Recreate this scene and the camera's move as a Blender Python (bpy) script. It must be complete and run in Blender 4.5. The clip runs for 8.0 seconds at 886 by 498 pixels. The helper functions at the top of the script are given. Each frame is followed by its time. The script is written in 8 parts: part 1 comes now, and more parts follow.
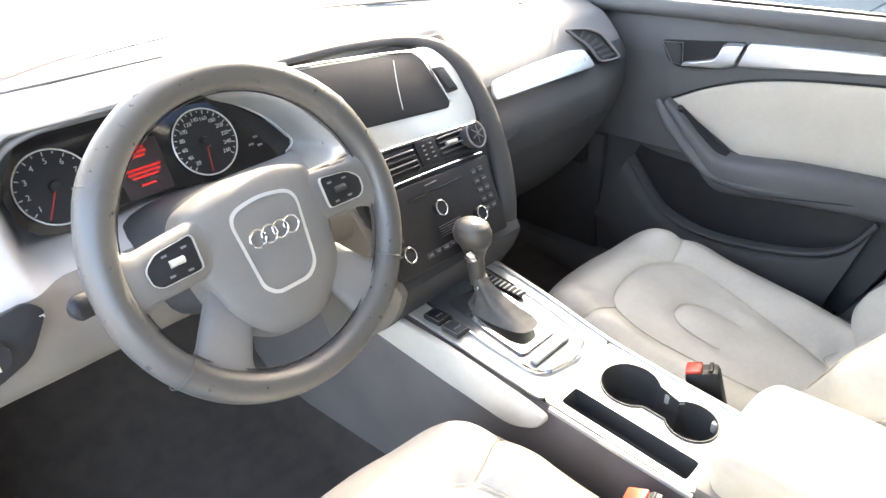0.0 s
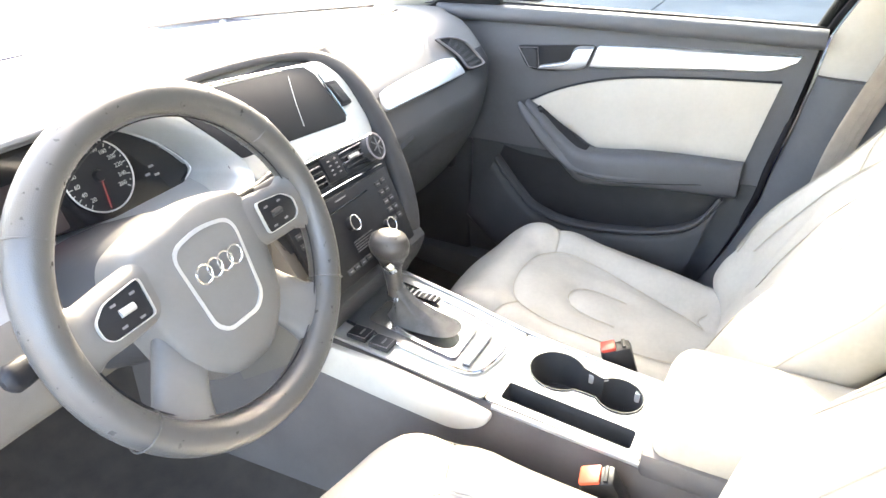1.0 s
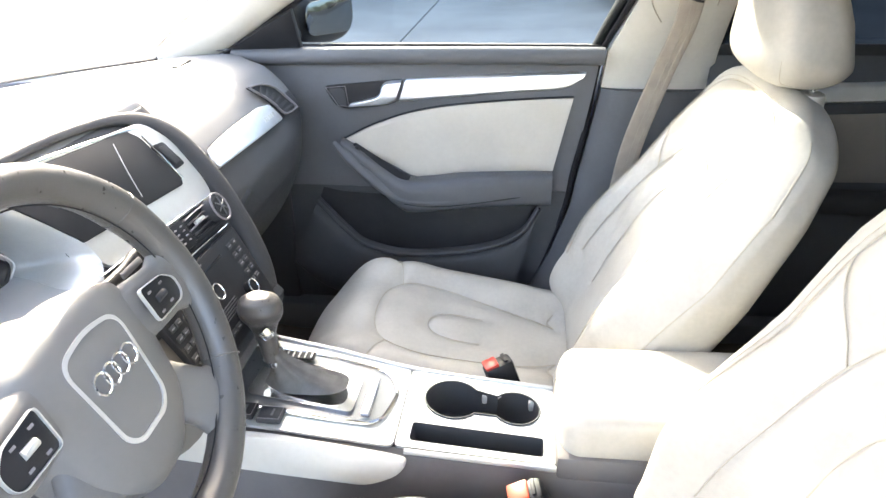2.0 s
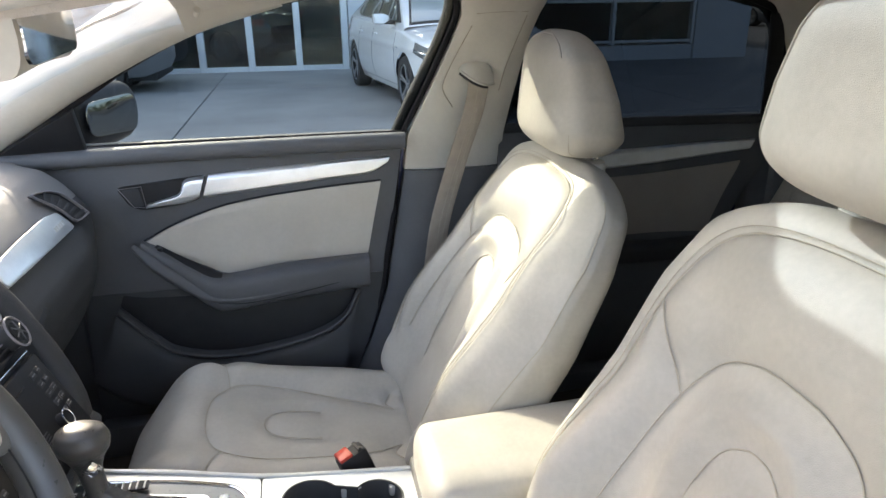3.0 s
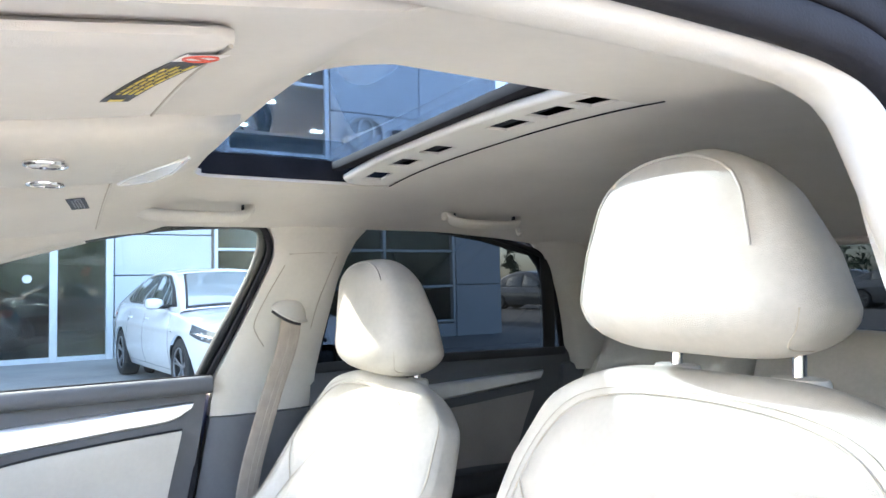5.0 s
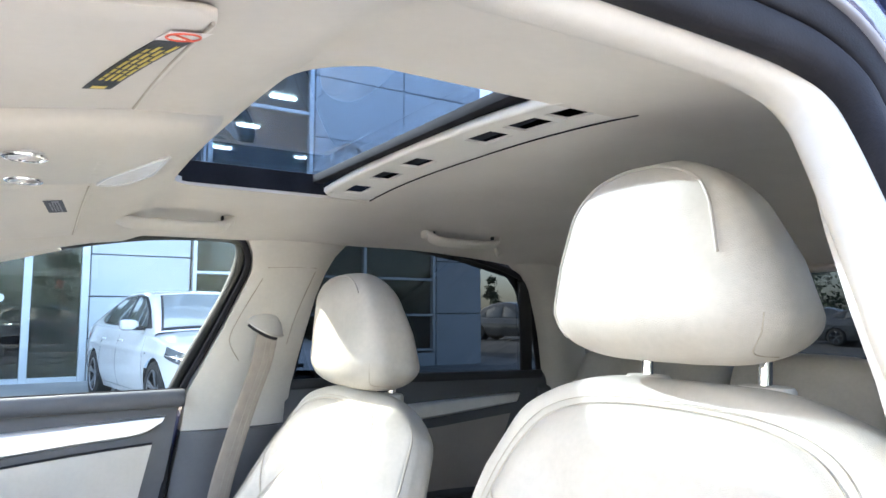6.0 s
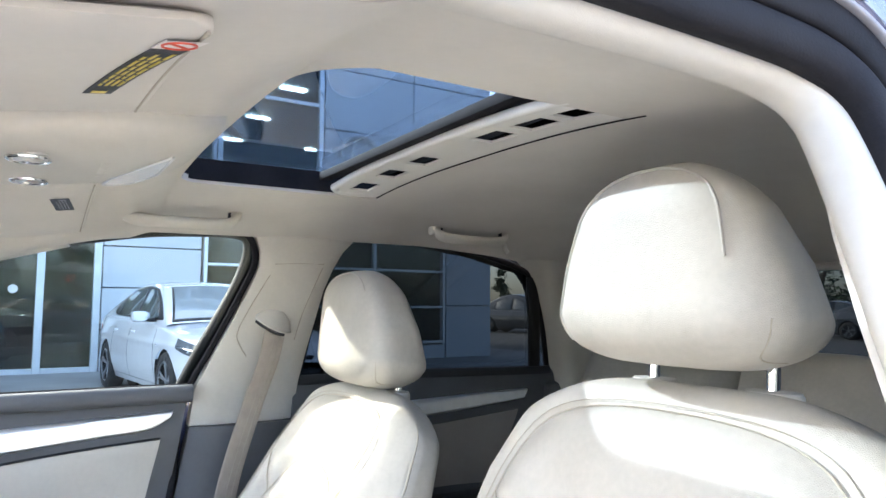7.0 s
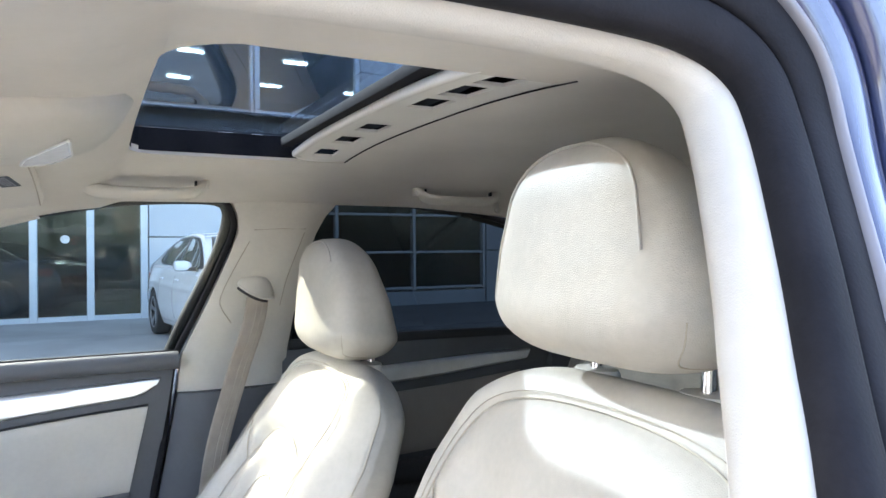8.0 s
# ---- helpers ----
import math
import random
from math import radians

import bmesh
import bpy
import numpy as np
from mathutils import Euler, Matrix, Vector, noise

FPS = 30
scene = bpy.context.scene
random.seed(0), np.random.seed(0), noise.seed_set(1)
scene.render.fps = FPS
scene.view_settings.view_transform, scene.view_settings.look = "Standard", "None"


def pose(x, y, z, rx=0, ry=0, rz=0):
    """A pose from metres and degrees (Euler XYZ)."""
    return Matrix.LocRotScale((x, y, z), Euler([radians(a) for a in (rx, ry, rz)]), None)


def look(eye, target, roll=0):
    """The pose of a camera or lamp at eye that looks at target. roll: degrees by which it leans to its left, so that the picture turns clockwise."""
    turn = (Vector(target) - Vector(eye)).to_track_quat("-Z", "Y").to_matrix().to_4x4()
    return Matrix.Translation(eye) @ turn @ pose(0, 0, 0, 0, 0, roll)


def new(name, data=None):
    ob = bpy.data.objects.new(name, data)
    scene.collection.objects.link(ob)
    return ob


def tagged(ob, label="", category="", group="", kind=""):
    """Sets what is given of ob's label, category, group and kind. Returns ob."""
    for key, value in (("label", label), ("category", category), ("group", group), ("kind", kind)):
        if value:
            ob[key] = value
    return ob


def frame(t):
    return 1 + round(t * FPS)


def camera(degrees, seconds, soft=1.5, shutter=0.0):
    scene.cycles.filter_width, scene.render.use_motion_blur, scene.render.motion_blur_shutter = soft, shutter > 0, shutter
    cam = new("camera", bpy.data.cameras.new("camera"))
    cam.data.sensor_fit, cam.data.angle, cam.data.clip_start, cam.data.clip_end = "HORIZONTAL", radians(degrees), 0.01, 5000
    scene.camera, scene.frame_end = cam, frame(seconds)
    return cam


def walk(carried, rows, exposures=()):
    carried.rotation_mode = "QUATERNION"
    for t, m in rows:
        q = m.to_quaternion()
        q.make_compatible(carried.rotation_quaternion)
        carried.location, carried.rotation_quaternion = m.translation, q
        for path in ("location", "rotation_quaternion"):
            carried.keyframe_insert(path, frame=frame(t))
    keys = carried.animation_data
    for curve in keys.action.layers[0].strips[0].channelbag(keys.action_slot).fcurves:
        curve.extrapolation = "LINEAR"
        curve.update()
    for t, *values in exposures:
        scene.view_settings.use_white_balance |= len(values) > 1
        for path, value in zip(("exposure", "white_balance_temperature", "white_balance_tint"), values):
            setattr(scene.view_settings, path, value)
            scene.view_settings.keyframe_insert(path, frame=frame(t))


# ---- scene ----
cam = camera(66.0, 8.0)
PATH = [
    (0, (-0.705, -0.045, 1.284), (0.509, 1.186, 0.279), -2.7),
    (0.5, (-0.722, -0.018, 1.284), (0.592, 1.117, 0.291), -2.8),
    (1, (-0.79, 0.073, 1.288), (0.737, 0.899, 0.295), -0.8),
    (1.2, (-0.82, 0.109, 1.291), (0.794, 0.778, 0.318), 0.0),
    (2.5, (-0.812, 0.257, 1.29), (0.999, 0.226, 0.442), -1.7),
    (3, (-0.818, 0.283, 1.292), (1.018, -0.094, 0.593), -0.6),
    (3.5, (-0.813, 0.299, 1.272), (1.011, -0.334, 0.749), -0.2),
    (4, (-0.808, 0.332, 1.238), (0.973, -0.507, 0.884), -1.5),
    (4.5, (-0.81, 0.35, 1.217), (0.94, -0.612, 1.1), -1.1),
    (5, (-0.816, 0.369, 1.184), (0.907, -0.642, 1.287), -1.2),
    (6.5, (-0.826, 0.367, 1.156), (0.859, -0.695, 1.346), 0.3),
    (7, (-0.824, 0.361, 1.168), (0.882, -0.67, 1.334), 0.3),
    (7.5, (-0.826, 0.322, 1.21), (0.889, -0.704, 1.293), 0.5),
    (8, (-0.837, 0.218, 1.214), (0.94, -0.7, 1.212), -0.4),
]
EXPOSURES = [(0, 4.38, 7950, 14), (0.5, 4.62, 7950, 14), (1.0, 4.76, 7950, 14), (1.2, 4.74, 7850, 14), (2.5, 3.86, 7600, 14), (3.0, 3.20, 7650, 14), (3.5, 2.88, 7700, 14), (4.2, 3.74, 7150, 14), (5, 4.24, 6900, 14), (7, 3.88, 6950, 14), (8, 3.70, 7000, 14)]
walk(cam, [(t, look(eye, target, roll)) for t, eye, target, roll in PATH], EXPOSURES)

# ---- world, sun, exposure ----
SUN = Vector((1.60, 0.82, 1.0)).normalized()
world = bpy.data.worlds.new("world")
scene.world = world
world.use_nodes = True
wn = world.node_tree.nodes
sky = wn.new("ShaderNodeTexSky")
sky.sky_type = "NISHITA"
sky.sun_disc = False
sky.sun_elevation = math.asin(SUN.z)
sky.sun_rotation = math.atan2(SUN.x, SUN.y)
sky.air_density, sky.dust_density, sky.ozone_density = 0.75, 3.0, 0.5
wn["Background"].inputs["Strength"].default_value = 0.145
world.node_tree.links.new(sky.outputs["Color"], wn["Background"].inputs["Color"])
sun = new("sun", bpy.data.lights.new("sun", "SUN"))
sun.data.energy, sun.data.angle, sun.data.color = 1.75, radians(0.6), (1.0, 0.94, 0.85)
sun.matrix_world = look((0, 0, 0), -SUN)
sun.location = (3, 8, 8)


# ---- materials ----
def surface(name, base, rough=0.5, metal=0.0, vary=0.08, scale=6.0, grain=0.0, grain_scale=900.0, spots="noise", coat=0.0, spec=0.5, stain=None, sheen=0.0):
    """A painted, moulded or covered surface: colour varied at two scales, gloss varied, a fine relief."""
    m = bpy.data.materials.new(name)
    m.use_nodes = True
    nt = m.node_tree
    n, link = nt.nodes, nt.links.new
    b = n["Principled BSDF"]
    co = n.new("ShaderNodeTexCoord")
    big = n.new("ShaderNodeTexNoise")
    big.inputs["Scale"].default_value, big.inputs["Detail"].default_value = scale, 5.0
    small = n.new("ShaderNodeTexNoise")
    small.inputs["Scale"].default_value, small.inputs["Detail"].default_value = scale * 14, 3.0
    link(co.outputs["Object"], big.inputs["Vector"])
    link(co.outputs["Object"], small.inputs["Vector"])
    mix = n.new("ShaderNodeMath")
    mix.operation = "MULTIPLY_ADD"
    mix.inputs[1].default_value = 0.35
    link(small.outputs["Fac"], mix.inputs[0])
    link(big.outputs["Fac"], mix.inputs[2])
    ramp = n.new("ShaderNodeValToRGB")
    lo = [max(0.0, c * (1 - vary * 1.6)) for c in base]
    hi = [min(1.0, c * (1 + vary)) for c in base]
    if stain:
        lo = stain
    ramp.color_ramp.elements[0].position, ramp.color_ramp.elements[0].color = 0.45, (*lo, 1)
    ramp.color_ramp.elements[1].position, ramp.color_ramp.elements[1].color = 0.85, (*hi, 1)
    link(mix.outputs[0], ramp.inputs["Fac"])
    link(ramp.outputs["Color"], b.inputs["Base Color"])
    gloss = n.new("ShaderNodeMapRange")
    gloss.inputs["To Min"].default_value, gloss.inputs["To Max"].default_value = max(0.02, rough - 0.07), min(1, rough + 0.07)
    link(small.outputs["Fac"], gloss.inputs["Value"])
    link(gloss.outputs["Result"], b.inputs["Roughness"])
    b.inputs["Metallic"].default_value = metal
    b.inputs["Coat Weight"].default_value = coat
    b.inputs["Specular IOR Level"].default_value = spec
    b.inputs["Sheen Weight"].default_value = sheen
    if grain:
        if spots == "cells":
            tex = n.new("ShaderNodeTexVoronoi")
            tex.feature = "DISTANCE_TO_EDGE"
            out = tex.outputs["Distance"]
        else:
            tex = n.new("ShaderNodeTexNoise")
            tex.inputs["Detail"].default_value = 4.0
            out = tex.outputs["Fac"]
        tex.inputs["Scale"].default_value = grain_scale
        link(co.outputs["Object"], tex.inputs["Vector"])
        bump = n.new("ShaderNodeBump")
        bump.inputs["Strength"].default_value, bump.inputs["Distance"].default_value = grain, 0.001
        link(out, bump.inputs["Height"])
        link(bump.outputs["Normal"], b.inputs["Normal"])
    return m


def glass(name, tint=(1, 1, 1), rough=0.0, veil=0.0):
    m = bpy.data.materials.new(name)
    m.use_nodes = True
    nt = m.node_tree
    n, link = nt.nodes, nt.links.new
    n.remove(n["Principled BSDF"])
    clear = n.new("ShaderNodeBsdfTransparent")
    clear.inputs["Color"].default_value = (*tint, 1)
    shine = n.new("ShaderNodeBsdfGlossy")
    shine.inputs["Roughness"].default_value = rough
    face = n.new("ShaderNodeLayerWeight")
    face.inputs["Blend"].default_value = 0.5
    steep = n.new("ShaderNodeMath")
    steep.operation = "POWER"
    steep.inputs[1].default_value = 5.0
    link(face.outputs["Facing"], steep.inputs[0])
    f = n.new("ShaderNodeMath")
    f.operation = "MULTIPLY_ADD"
    f.inputs[1].default_value, f.inputs[2].default_value = 0.92, 0.04
    link(steep.outputs[0], f.inputs[0])
    mix = n.new("ShaderNodeMixShader")
    link(f.outputs[0], mix.inputs[0])
    link(clear.outputs[0], mix.inputs[1])
    link(shine.outputs[0], mix.inputs[2])
    out = mix
    # a translucent white layer that imitates bright glare over the pane
    if veil:
        film = n.new("ShaderNodeBsdfTranslucent")
        film.inputs["Color"].default_value = (0.9, 0.9, 0.88, 1)
        spots = n.new("ShaderNodeTexNoise")
        spots.inputs["Scale"].default_value, spots.inputs["Detail"].default_value = 14.0, 6.0
        amount = n.new("ShaderNodeMath")
        amount.operation = "MULTIPLY"
        amount.inputs[1].default_value = veil * 2
        link(spots.outputs["Fac"], amount.inputs[0])
        out = n.new("ShaderNodeMixShader")
        link(amount.outputs[0], out.inputs[0])
        link(mix.outputs[0], out.inputs[1])
        link(film.outputs[0], out.inputs[2])
    link(out.outputs[0], n["Material Output"].inputs["Surface"])
    return m


def glowing(name, color, strength):
    m = bpy.data.materials.new(name)
    m.use_nodes = True
    b = m.node_tree.nodes["Principled BSDF"]
    b.inputs["Base Color"].default_value = (0.02, 0.02, 0.02, 1)
    b.inputs["Emission Color"].default_value = (*color, 1)
    b.inputs["Emission Strength"].default_value = strength
    return m


LEATHER = surface("cream leather", (0.452, 0.423, 0.370), 0.50, vary=0.08, scale=9, grain=0.42, grain_scale=560, spots="cells", stain=(0.395, 0.367, 0.318))
INSERT = surface("cream leatherette", (0.50, 0.47, 0.415), 0.55, vary=0.05, scale=8, grain=0.35, grain_scale=520, spots="cells")
LEATHER_DARK = surface("seam thread", (0.40, 0.36, 0.29), 0.7, vary=0.05, scale=60)
CLOTH = surface("headliner fabric", (0.60, 0.562, 0.50), 0.92, vary=0.04, scale=7, grain=0.5, grain_scale=1400, sheen=0.15)
TRIM_BEIGE = surface("beige plastic", (0.565, 0.537, 0.478), 0.55, vary=0.05, scale=8, grain=0.3, grain_scale=1100)
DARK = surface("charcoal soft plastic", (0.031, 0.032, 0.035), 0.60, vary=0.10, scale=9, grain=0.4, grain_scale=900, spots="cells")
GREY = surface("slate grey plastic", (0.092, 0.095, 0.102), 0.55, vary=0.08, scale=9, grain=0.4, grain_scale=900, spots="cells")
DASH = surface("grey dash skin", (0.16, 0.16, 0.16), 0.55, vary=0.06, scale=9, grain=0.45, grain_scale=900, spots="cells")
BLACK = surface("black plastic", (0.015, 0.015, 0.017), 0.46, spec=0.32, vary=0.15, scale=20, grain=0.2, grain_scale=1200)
GLOSS = surface("gloss black", (0.012, 0.012, 0.014), 0.10, vary=0.1, scale=30, coat=0.3)
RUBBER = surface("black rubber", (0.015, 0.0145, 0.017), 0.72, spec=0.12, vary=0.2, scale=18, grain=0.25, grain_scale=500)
ALU = surface("brushed aluminium", (0.80, 0.82, 0.84), 0.36, metal=0.9, vary=0.04, scale=25)
SATIN = surface("satin silver paint", (0.62, 0.62, 0.60), 0.34, metal=0.55, vary=0.05, scale=20)
SATIN_DARK = surface("dull grey bead", (0.20, 0.19, 0.20), 0.4, vary=0.05)
CHROME = surface("chrome", (0.86, 0.87, 0.88), 0.09, metal=1.0, vary=0.02, scale=40)
WHEEL_LEATHER = surface("worn grey leather", (0.072, 0.070, 0.067), 0.30, vary=0.07, scale=8, grain=0.40, grain_scale=600, spots="cells", spec=0.7)
HUB = surface("grey hub plastic", (0.160, 0.155, 0.147), 0.46, vary=0.06, scale=12, grain=0.4, grain_scale=800, spots="cells")
# darker copy of the cream, with the rear cabin's shade in its colour
INSERT_SHADED = surface("leatherette darkened for rear shade", (0.30, 0.272, 0.245), 0.6, vary=0.05, scale=8, grain=0.35, grain_scale=520, spots="cells")
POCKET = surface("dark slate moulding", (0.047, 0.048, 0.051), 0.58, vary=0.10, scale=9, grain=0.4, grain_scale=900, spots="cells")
GUNMETAL = surface("gunmetal inlay", (0.17, 0.175, 0.18), 0.30, metal=0.6, vary=0.06, scale=14)
BOOT = surface("sheeny grey boot leather", (0.085, 0.083, 0.080), 0.22, vary=0.18, scale=40, grain=0.4, grain_scale=700, spots="cells")
GRIP = surface("dark grip leather", (0.060, 0.057, 0.054), 0.30, vary=0.10, scale=12, grain=0.35, grain_scale=650, spots="cells", spec=0.6)
CARPET = surface("dark carpet", (0.064, 0.052, 0.043), 0.98, vary=0.12, scale=30, grain=1.0, grain_scale=700)
WEB = surface("beige belt webbing", (0.40, 0.345, 0.29), 0.7, vary=0.08, scale=30, grain=0.6, grain_scale=1500)
RED = surface("red release button", (0.52, 0.045, 0.03), 0.40, vary=0.05)
ORANGE = surface("orange release button", (0.62, 0.075, 0.035), 0.40, vary=0.05)
PAINT = surface("dark blue car paint", (0.032, 0.040, 0.090), 0.16, vary=0.1, scale=30, coat=1.0)
WHITE_PAINT = surface("white car paint", (0.80, 0.81, 0.82), 0.25, vary=0.02, coat=1.0)
LABEL_YELLOW = surface("yellow label print", (0.72, 0.55, 0.10), 0.5)
LABEL_WHITE = surface("white label print", (0.82, 0.78, 0.74), 0.5)
LABEL_RED = surface("red label print", (0.65, 0.10, 0.06), 0.5)
PRINT = surface("white dial print", (0.42, 0.42, 0.41), 0.5)
DIM = surface("dim button print", (0.16, 0.16, 0.165), 0.5)
REDGLOW = glowing("red display", (1.0, 0.012, 0.006), 0.045)
NEEDLE = glowing("red needle", (1.0, 0.02, 0.01), 0.010)
LENS = surface("milky lamp lens", (0.72, 0.70, 0.66), 0.2, vary=0.03)
# windscreen glass, its white glare mixed into the material
CLEAR = glass("clear glass with glare veil", (0.90, 0.95, 0.94), 0.0, 0.07)
SIDE_GLASS = glass("green side glass", (0.43, 0.505, 0.515))
PRIVACY = glass("privacy glass", (0.030, 0.038, 0.044))
ROOF_GLASS = glass("dark roof glass", (0.42, 0.49, 0.56))
TUNNEL = surface("grey console side", (0.135, 0.122, 0.115), 0.65, vary=0.08, scale=9, grain=0.4, grain_scale=900)
PALE_FACE = surface("silver grey dash face", (0.36, 0.36, 0.355), 0.42, vary=0.05, scale=9, grain=0.3, grain_scale=900)
STRIP_CREAM = surface("pale strip plastic", (0.72, 0.70, 0.65), 0.45, vary=0.03, scale=8)
# beige made much darker, so the deep shade sits in the colour
KNEE_SHADED = surface("shaded beige of the knee panel", (0.15, 0.135, 0.116), 0.6, vary=0.06, scale=8, grain=0.4, grain_scale=900)
WING_GLASS = surface("tinted mirror silver", (0.13, 0.145, 0.155), 0.03, metal=1.0, vary=0.02)
MIRROR = surface("mirror silver", (0.9, 0.9, 0.9), 0.02, metal=1.0, vary=0.0)


# ---- builders ----
def part(name, bm, material, parent=None, label="", angle=38):
    """Links a bmesh (or a mesh) as one mesh object."""
    if isinstance(bm, bmesh.types.BMesh):
        bmesh.ops.recalc_face_normals(bm, faces=bm.faces)
        me = bpy.data.meshes.new(name)
        bm.to_mesh(me)
        bm.free()
    else:
        me = bm
    me.materials.append(material)
    me.shade_smooth()
    me.set_sharp_from_angle(angle=radians(angle))
    ob = new(name, me)
    if parent:
        ob.parent = parent
    if label:
        ob["label"] = label
    return ob


def thing(name, label, category, at=(0, 0, 0), group="", kind=""):
    """An Empty at the base of a thing."""
    ob = new(name)
    ob.location = at
    ob.empty_display_size = 0.05
    bpy.context.view_layer.update()
    return tagged(ob, label, category, group, kind)


def keep(ob, parent):
    """Parents ob, whose mesh is in world places, without moving it."""
    ob.parent = parent
    ob.matrix_parent_inverse = Matrix.Translation(parent.location).inverted()
    return ob


def wpart(name, bm, material, parent, label="", angle=38):
    """A part whose mesh is given in world places, or in the places of a part that lies at the thing's base."""
    ob = part(name, bm, material, None, label, angle)
    if parent.type == "EMPTY":
        return keep(ob, parent)
    ob.parent = parent
    return ob


def box(c, size, bevel=0.004, m=None, seg=2):
    bm = bmesh.new()
    bmesh.ops.create_cube(bm, size=1.0)
    bmesh.ops.scale(bm, vec=size, verts=bm.verts)
    if bevel:
        bmesh.ops.bevel(bm, geom=bm.edges[:], offset=min(bevel, min(size) * 0.45), segments=seg, profile=0.5, affect="EDGES")
    if m:
        bmesh.ops.transform(bm, matrix=m, verts=bm.verts)
    bmesh.ops.translate(bm, vec=c, verts=bm.verts)
    return bm


def join(*bms):
    out = bmesh.new()
    for bm in bms:
        me = bpy.data.meshes.new("t")
        bm.to_mesh(me)
        bm.free()
        out.from_mesh(me)
        bpy.data.meshes.remove(me)
    return out


def rod(a, b, r, r2=None, seg=20):
    a, b = Vector(a), Vector(b)
    bm = bmesh.new()
    bmesh.ops.create_cone(bm, cap_ends=True, segments=seg, radius1=r, radius2=r if r2 is None else r2, depth=(b - a).length)
    turn = (b - a).to_track_quat("Z", "Y").to_matrix().to_4x4()
    bmesh.ops.transform(bm, matrix=Matrix.Translation((a + b) / 2) @ turn, verts=bm.verts)
    return bm


def smooth_path(points, n=40):
    """Catmull-Rom through points."""
    p = [Vector(q) for q in points]
    p = [p[0] * 2 - p[1]] + p + [p[-1] * 2 - p[-2]]
    out = []
    k = len(p) - 3
    for i in range(n + 1):
        s = min(i / n * k, k - 1e-6)
        j, u = int(s), s - int(s)
        a, b, c, d = p[j:j + 4]
        out.append(0.5 * ((2 * b) + (c - a) * u + (2 * a - 5 * b + 4 * c - d) * u * u + (3 * b - a - 3 * c + d) * u ** 3))
    return out


def loft(rings, closed=True, caps=True):
    """A skin over rings of equally many points."""
    bm = bmesh.new()
    vs = [[bm.verts.new(p) for p in ring] for ring in rings]
    n = len(vs[0])
    for a, b in zip(vs, vs[1:]):
        for j in range(n if closed else n - 1):
            k = (j + 1) % n
            bm.faces.new((a[j], a[k], b[k], b[j]))
    if caps and closed:
        bm.faces.new(vs[0][::-1])
        bm.faces.new(vs[-1])
    return bm


def sweep(points, w, t, up, n=24, power=2.6, smooth=40, taper=None):
    """A bar with a rounded cross-section, w wide and t thick (half sizes), along points; up: across its thickness."""
    path = smooth_path(points, smooth) if smooth else [Vector(p) for p in points]
    rings = []
    for i, c in enumerate(path):
        d = (path[min(i + 1, len(path) - 1)] - path[max(i - 1, 0)]).normalized()
        u = Vector(up)
        side = d.cross(u).normalized()
        u = side.cross(d).normalized()
        s = taper(i / (len(path) - 1)) if taper else 1.0
        ring = []
        for j in range(n):
            a = 2 * math.pi * j / n
            ca, sa = math.cos(a), math.sin(a)
            ring.append(c + side * (math.copysign(abs(ca) ** (2 / power), ca) * w * s) + u * (math.copysign(abs(sa) ** (2 / power), sa) * t * (s if s < 1 else 1)))
        rings.append(ring)
    return loft(rings)


def tube(points, r, n=8, smooth=60, closed=False):
    path = smooth_path(points, smooth) if smooth else [Vector(p) for p in points]
    rings = []
    for i, c in enumerate(path):
        if closed:
            d = (path[(i + 1) % len(path)] - path[i - 1]).normalized()
        else:
            d = (path[min(i + 1, len(path) - 1)] - path[max(i - 1, 0)]).normalized()
        a = d.orthogonal().normalized() if i == 0 else (last - d * last.dot(d)).normalized()
        last = a
        b = d.cross(a)
        rings.append([c + a * (r * math.cos(2 * math.pi * j / n)) + b * (r * math.sin(2 * math.pi * j / n)) for j in range(n)])
    if closed:
        rings.append(rings[0])
    return loft(rings, caps=not closed)


def slab(outline, normal, thick, bevel=0.0, back=True, seg=2):
    """A flat plate: outline points (in space) with thickness along normal."""
    nv = Vector(normal).normalized() * thick
    bm = bmesh.new()
    f = bm.faces.new([bm.verts.new(p) for p in outline])
    r = bmesh.ops.extrude_face_region(bm, geom=[f])
    top = [v for v in r["geom"] if isinstance(v, bmesh.types.BMVert)]
    bmesh.ops.translate(bm, vec=nv, verts=top)
    if bevel:
        es = [e for e in bm.edges if all(v in top for v in e.verts)]
        bmesh.ops.bevel(bm, geom=es, offset=bevel, segments=seg, profile=0.5, affect="EDGES", clamp_overlap=True)
    return bm


def round_poly(points, r, n=6):
    """Rounds the corners of a closed outline."""
    out = []
    p = [Vector(q) for q in points]
    for i, b in enumerate(p):
        a, c = p[i - 1], p[(i + 1) % len(p)]
        rr = min(r, (a - b).length * 0.45, (c - b).length * 0.45)
        s, e = b + (a - b).normalized() * rr, b + (c - b).normalized() * rr
        for k in range(n + 1):
            u = k / n
            out.append(s * (1 - u) ** 2 + b * (2 * u * (1 - u)) + e * u * u)
    return out


def ring_frame(outer, inner, normal, thick):
    """A flat frame between two outlines of equally many points."""
    nv = Vector(normal).normalized() * thick
    rings = []
    for a, b, o in ((outer, inner, 0),):
        A, B = [Vector(p) for p in a], [Vector(p) for p in b]
        rings = [A, [p + nv for p in A], [p + nv for p in B], B, A]
    return loft(rings, caps=False)


def interp(x, xs, ys):
    return float(np.interp(x, xs, ys))


def smoothstep(a, b, x):
    u = np.clip((x - a) / (b - a), 0, 1)
    return u * u * (3 - 2 * u)


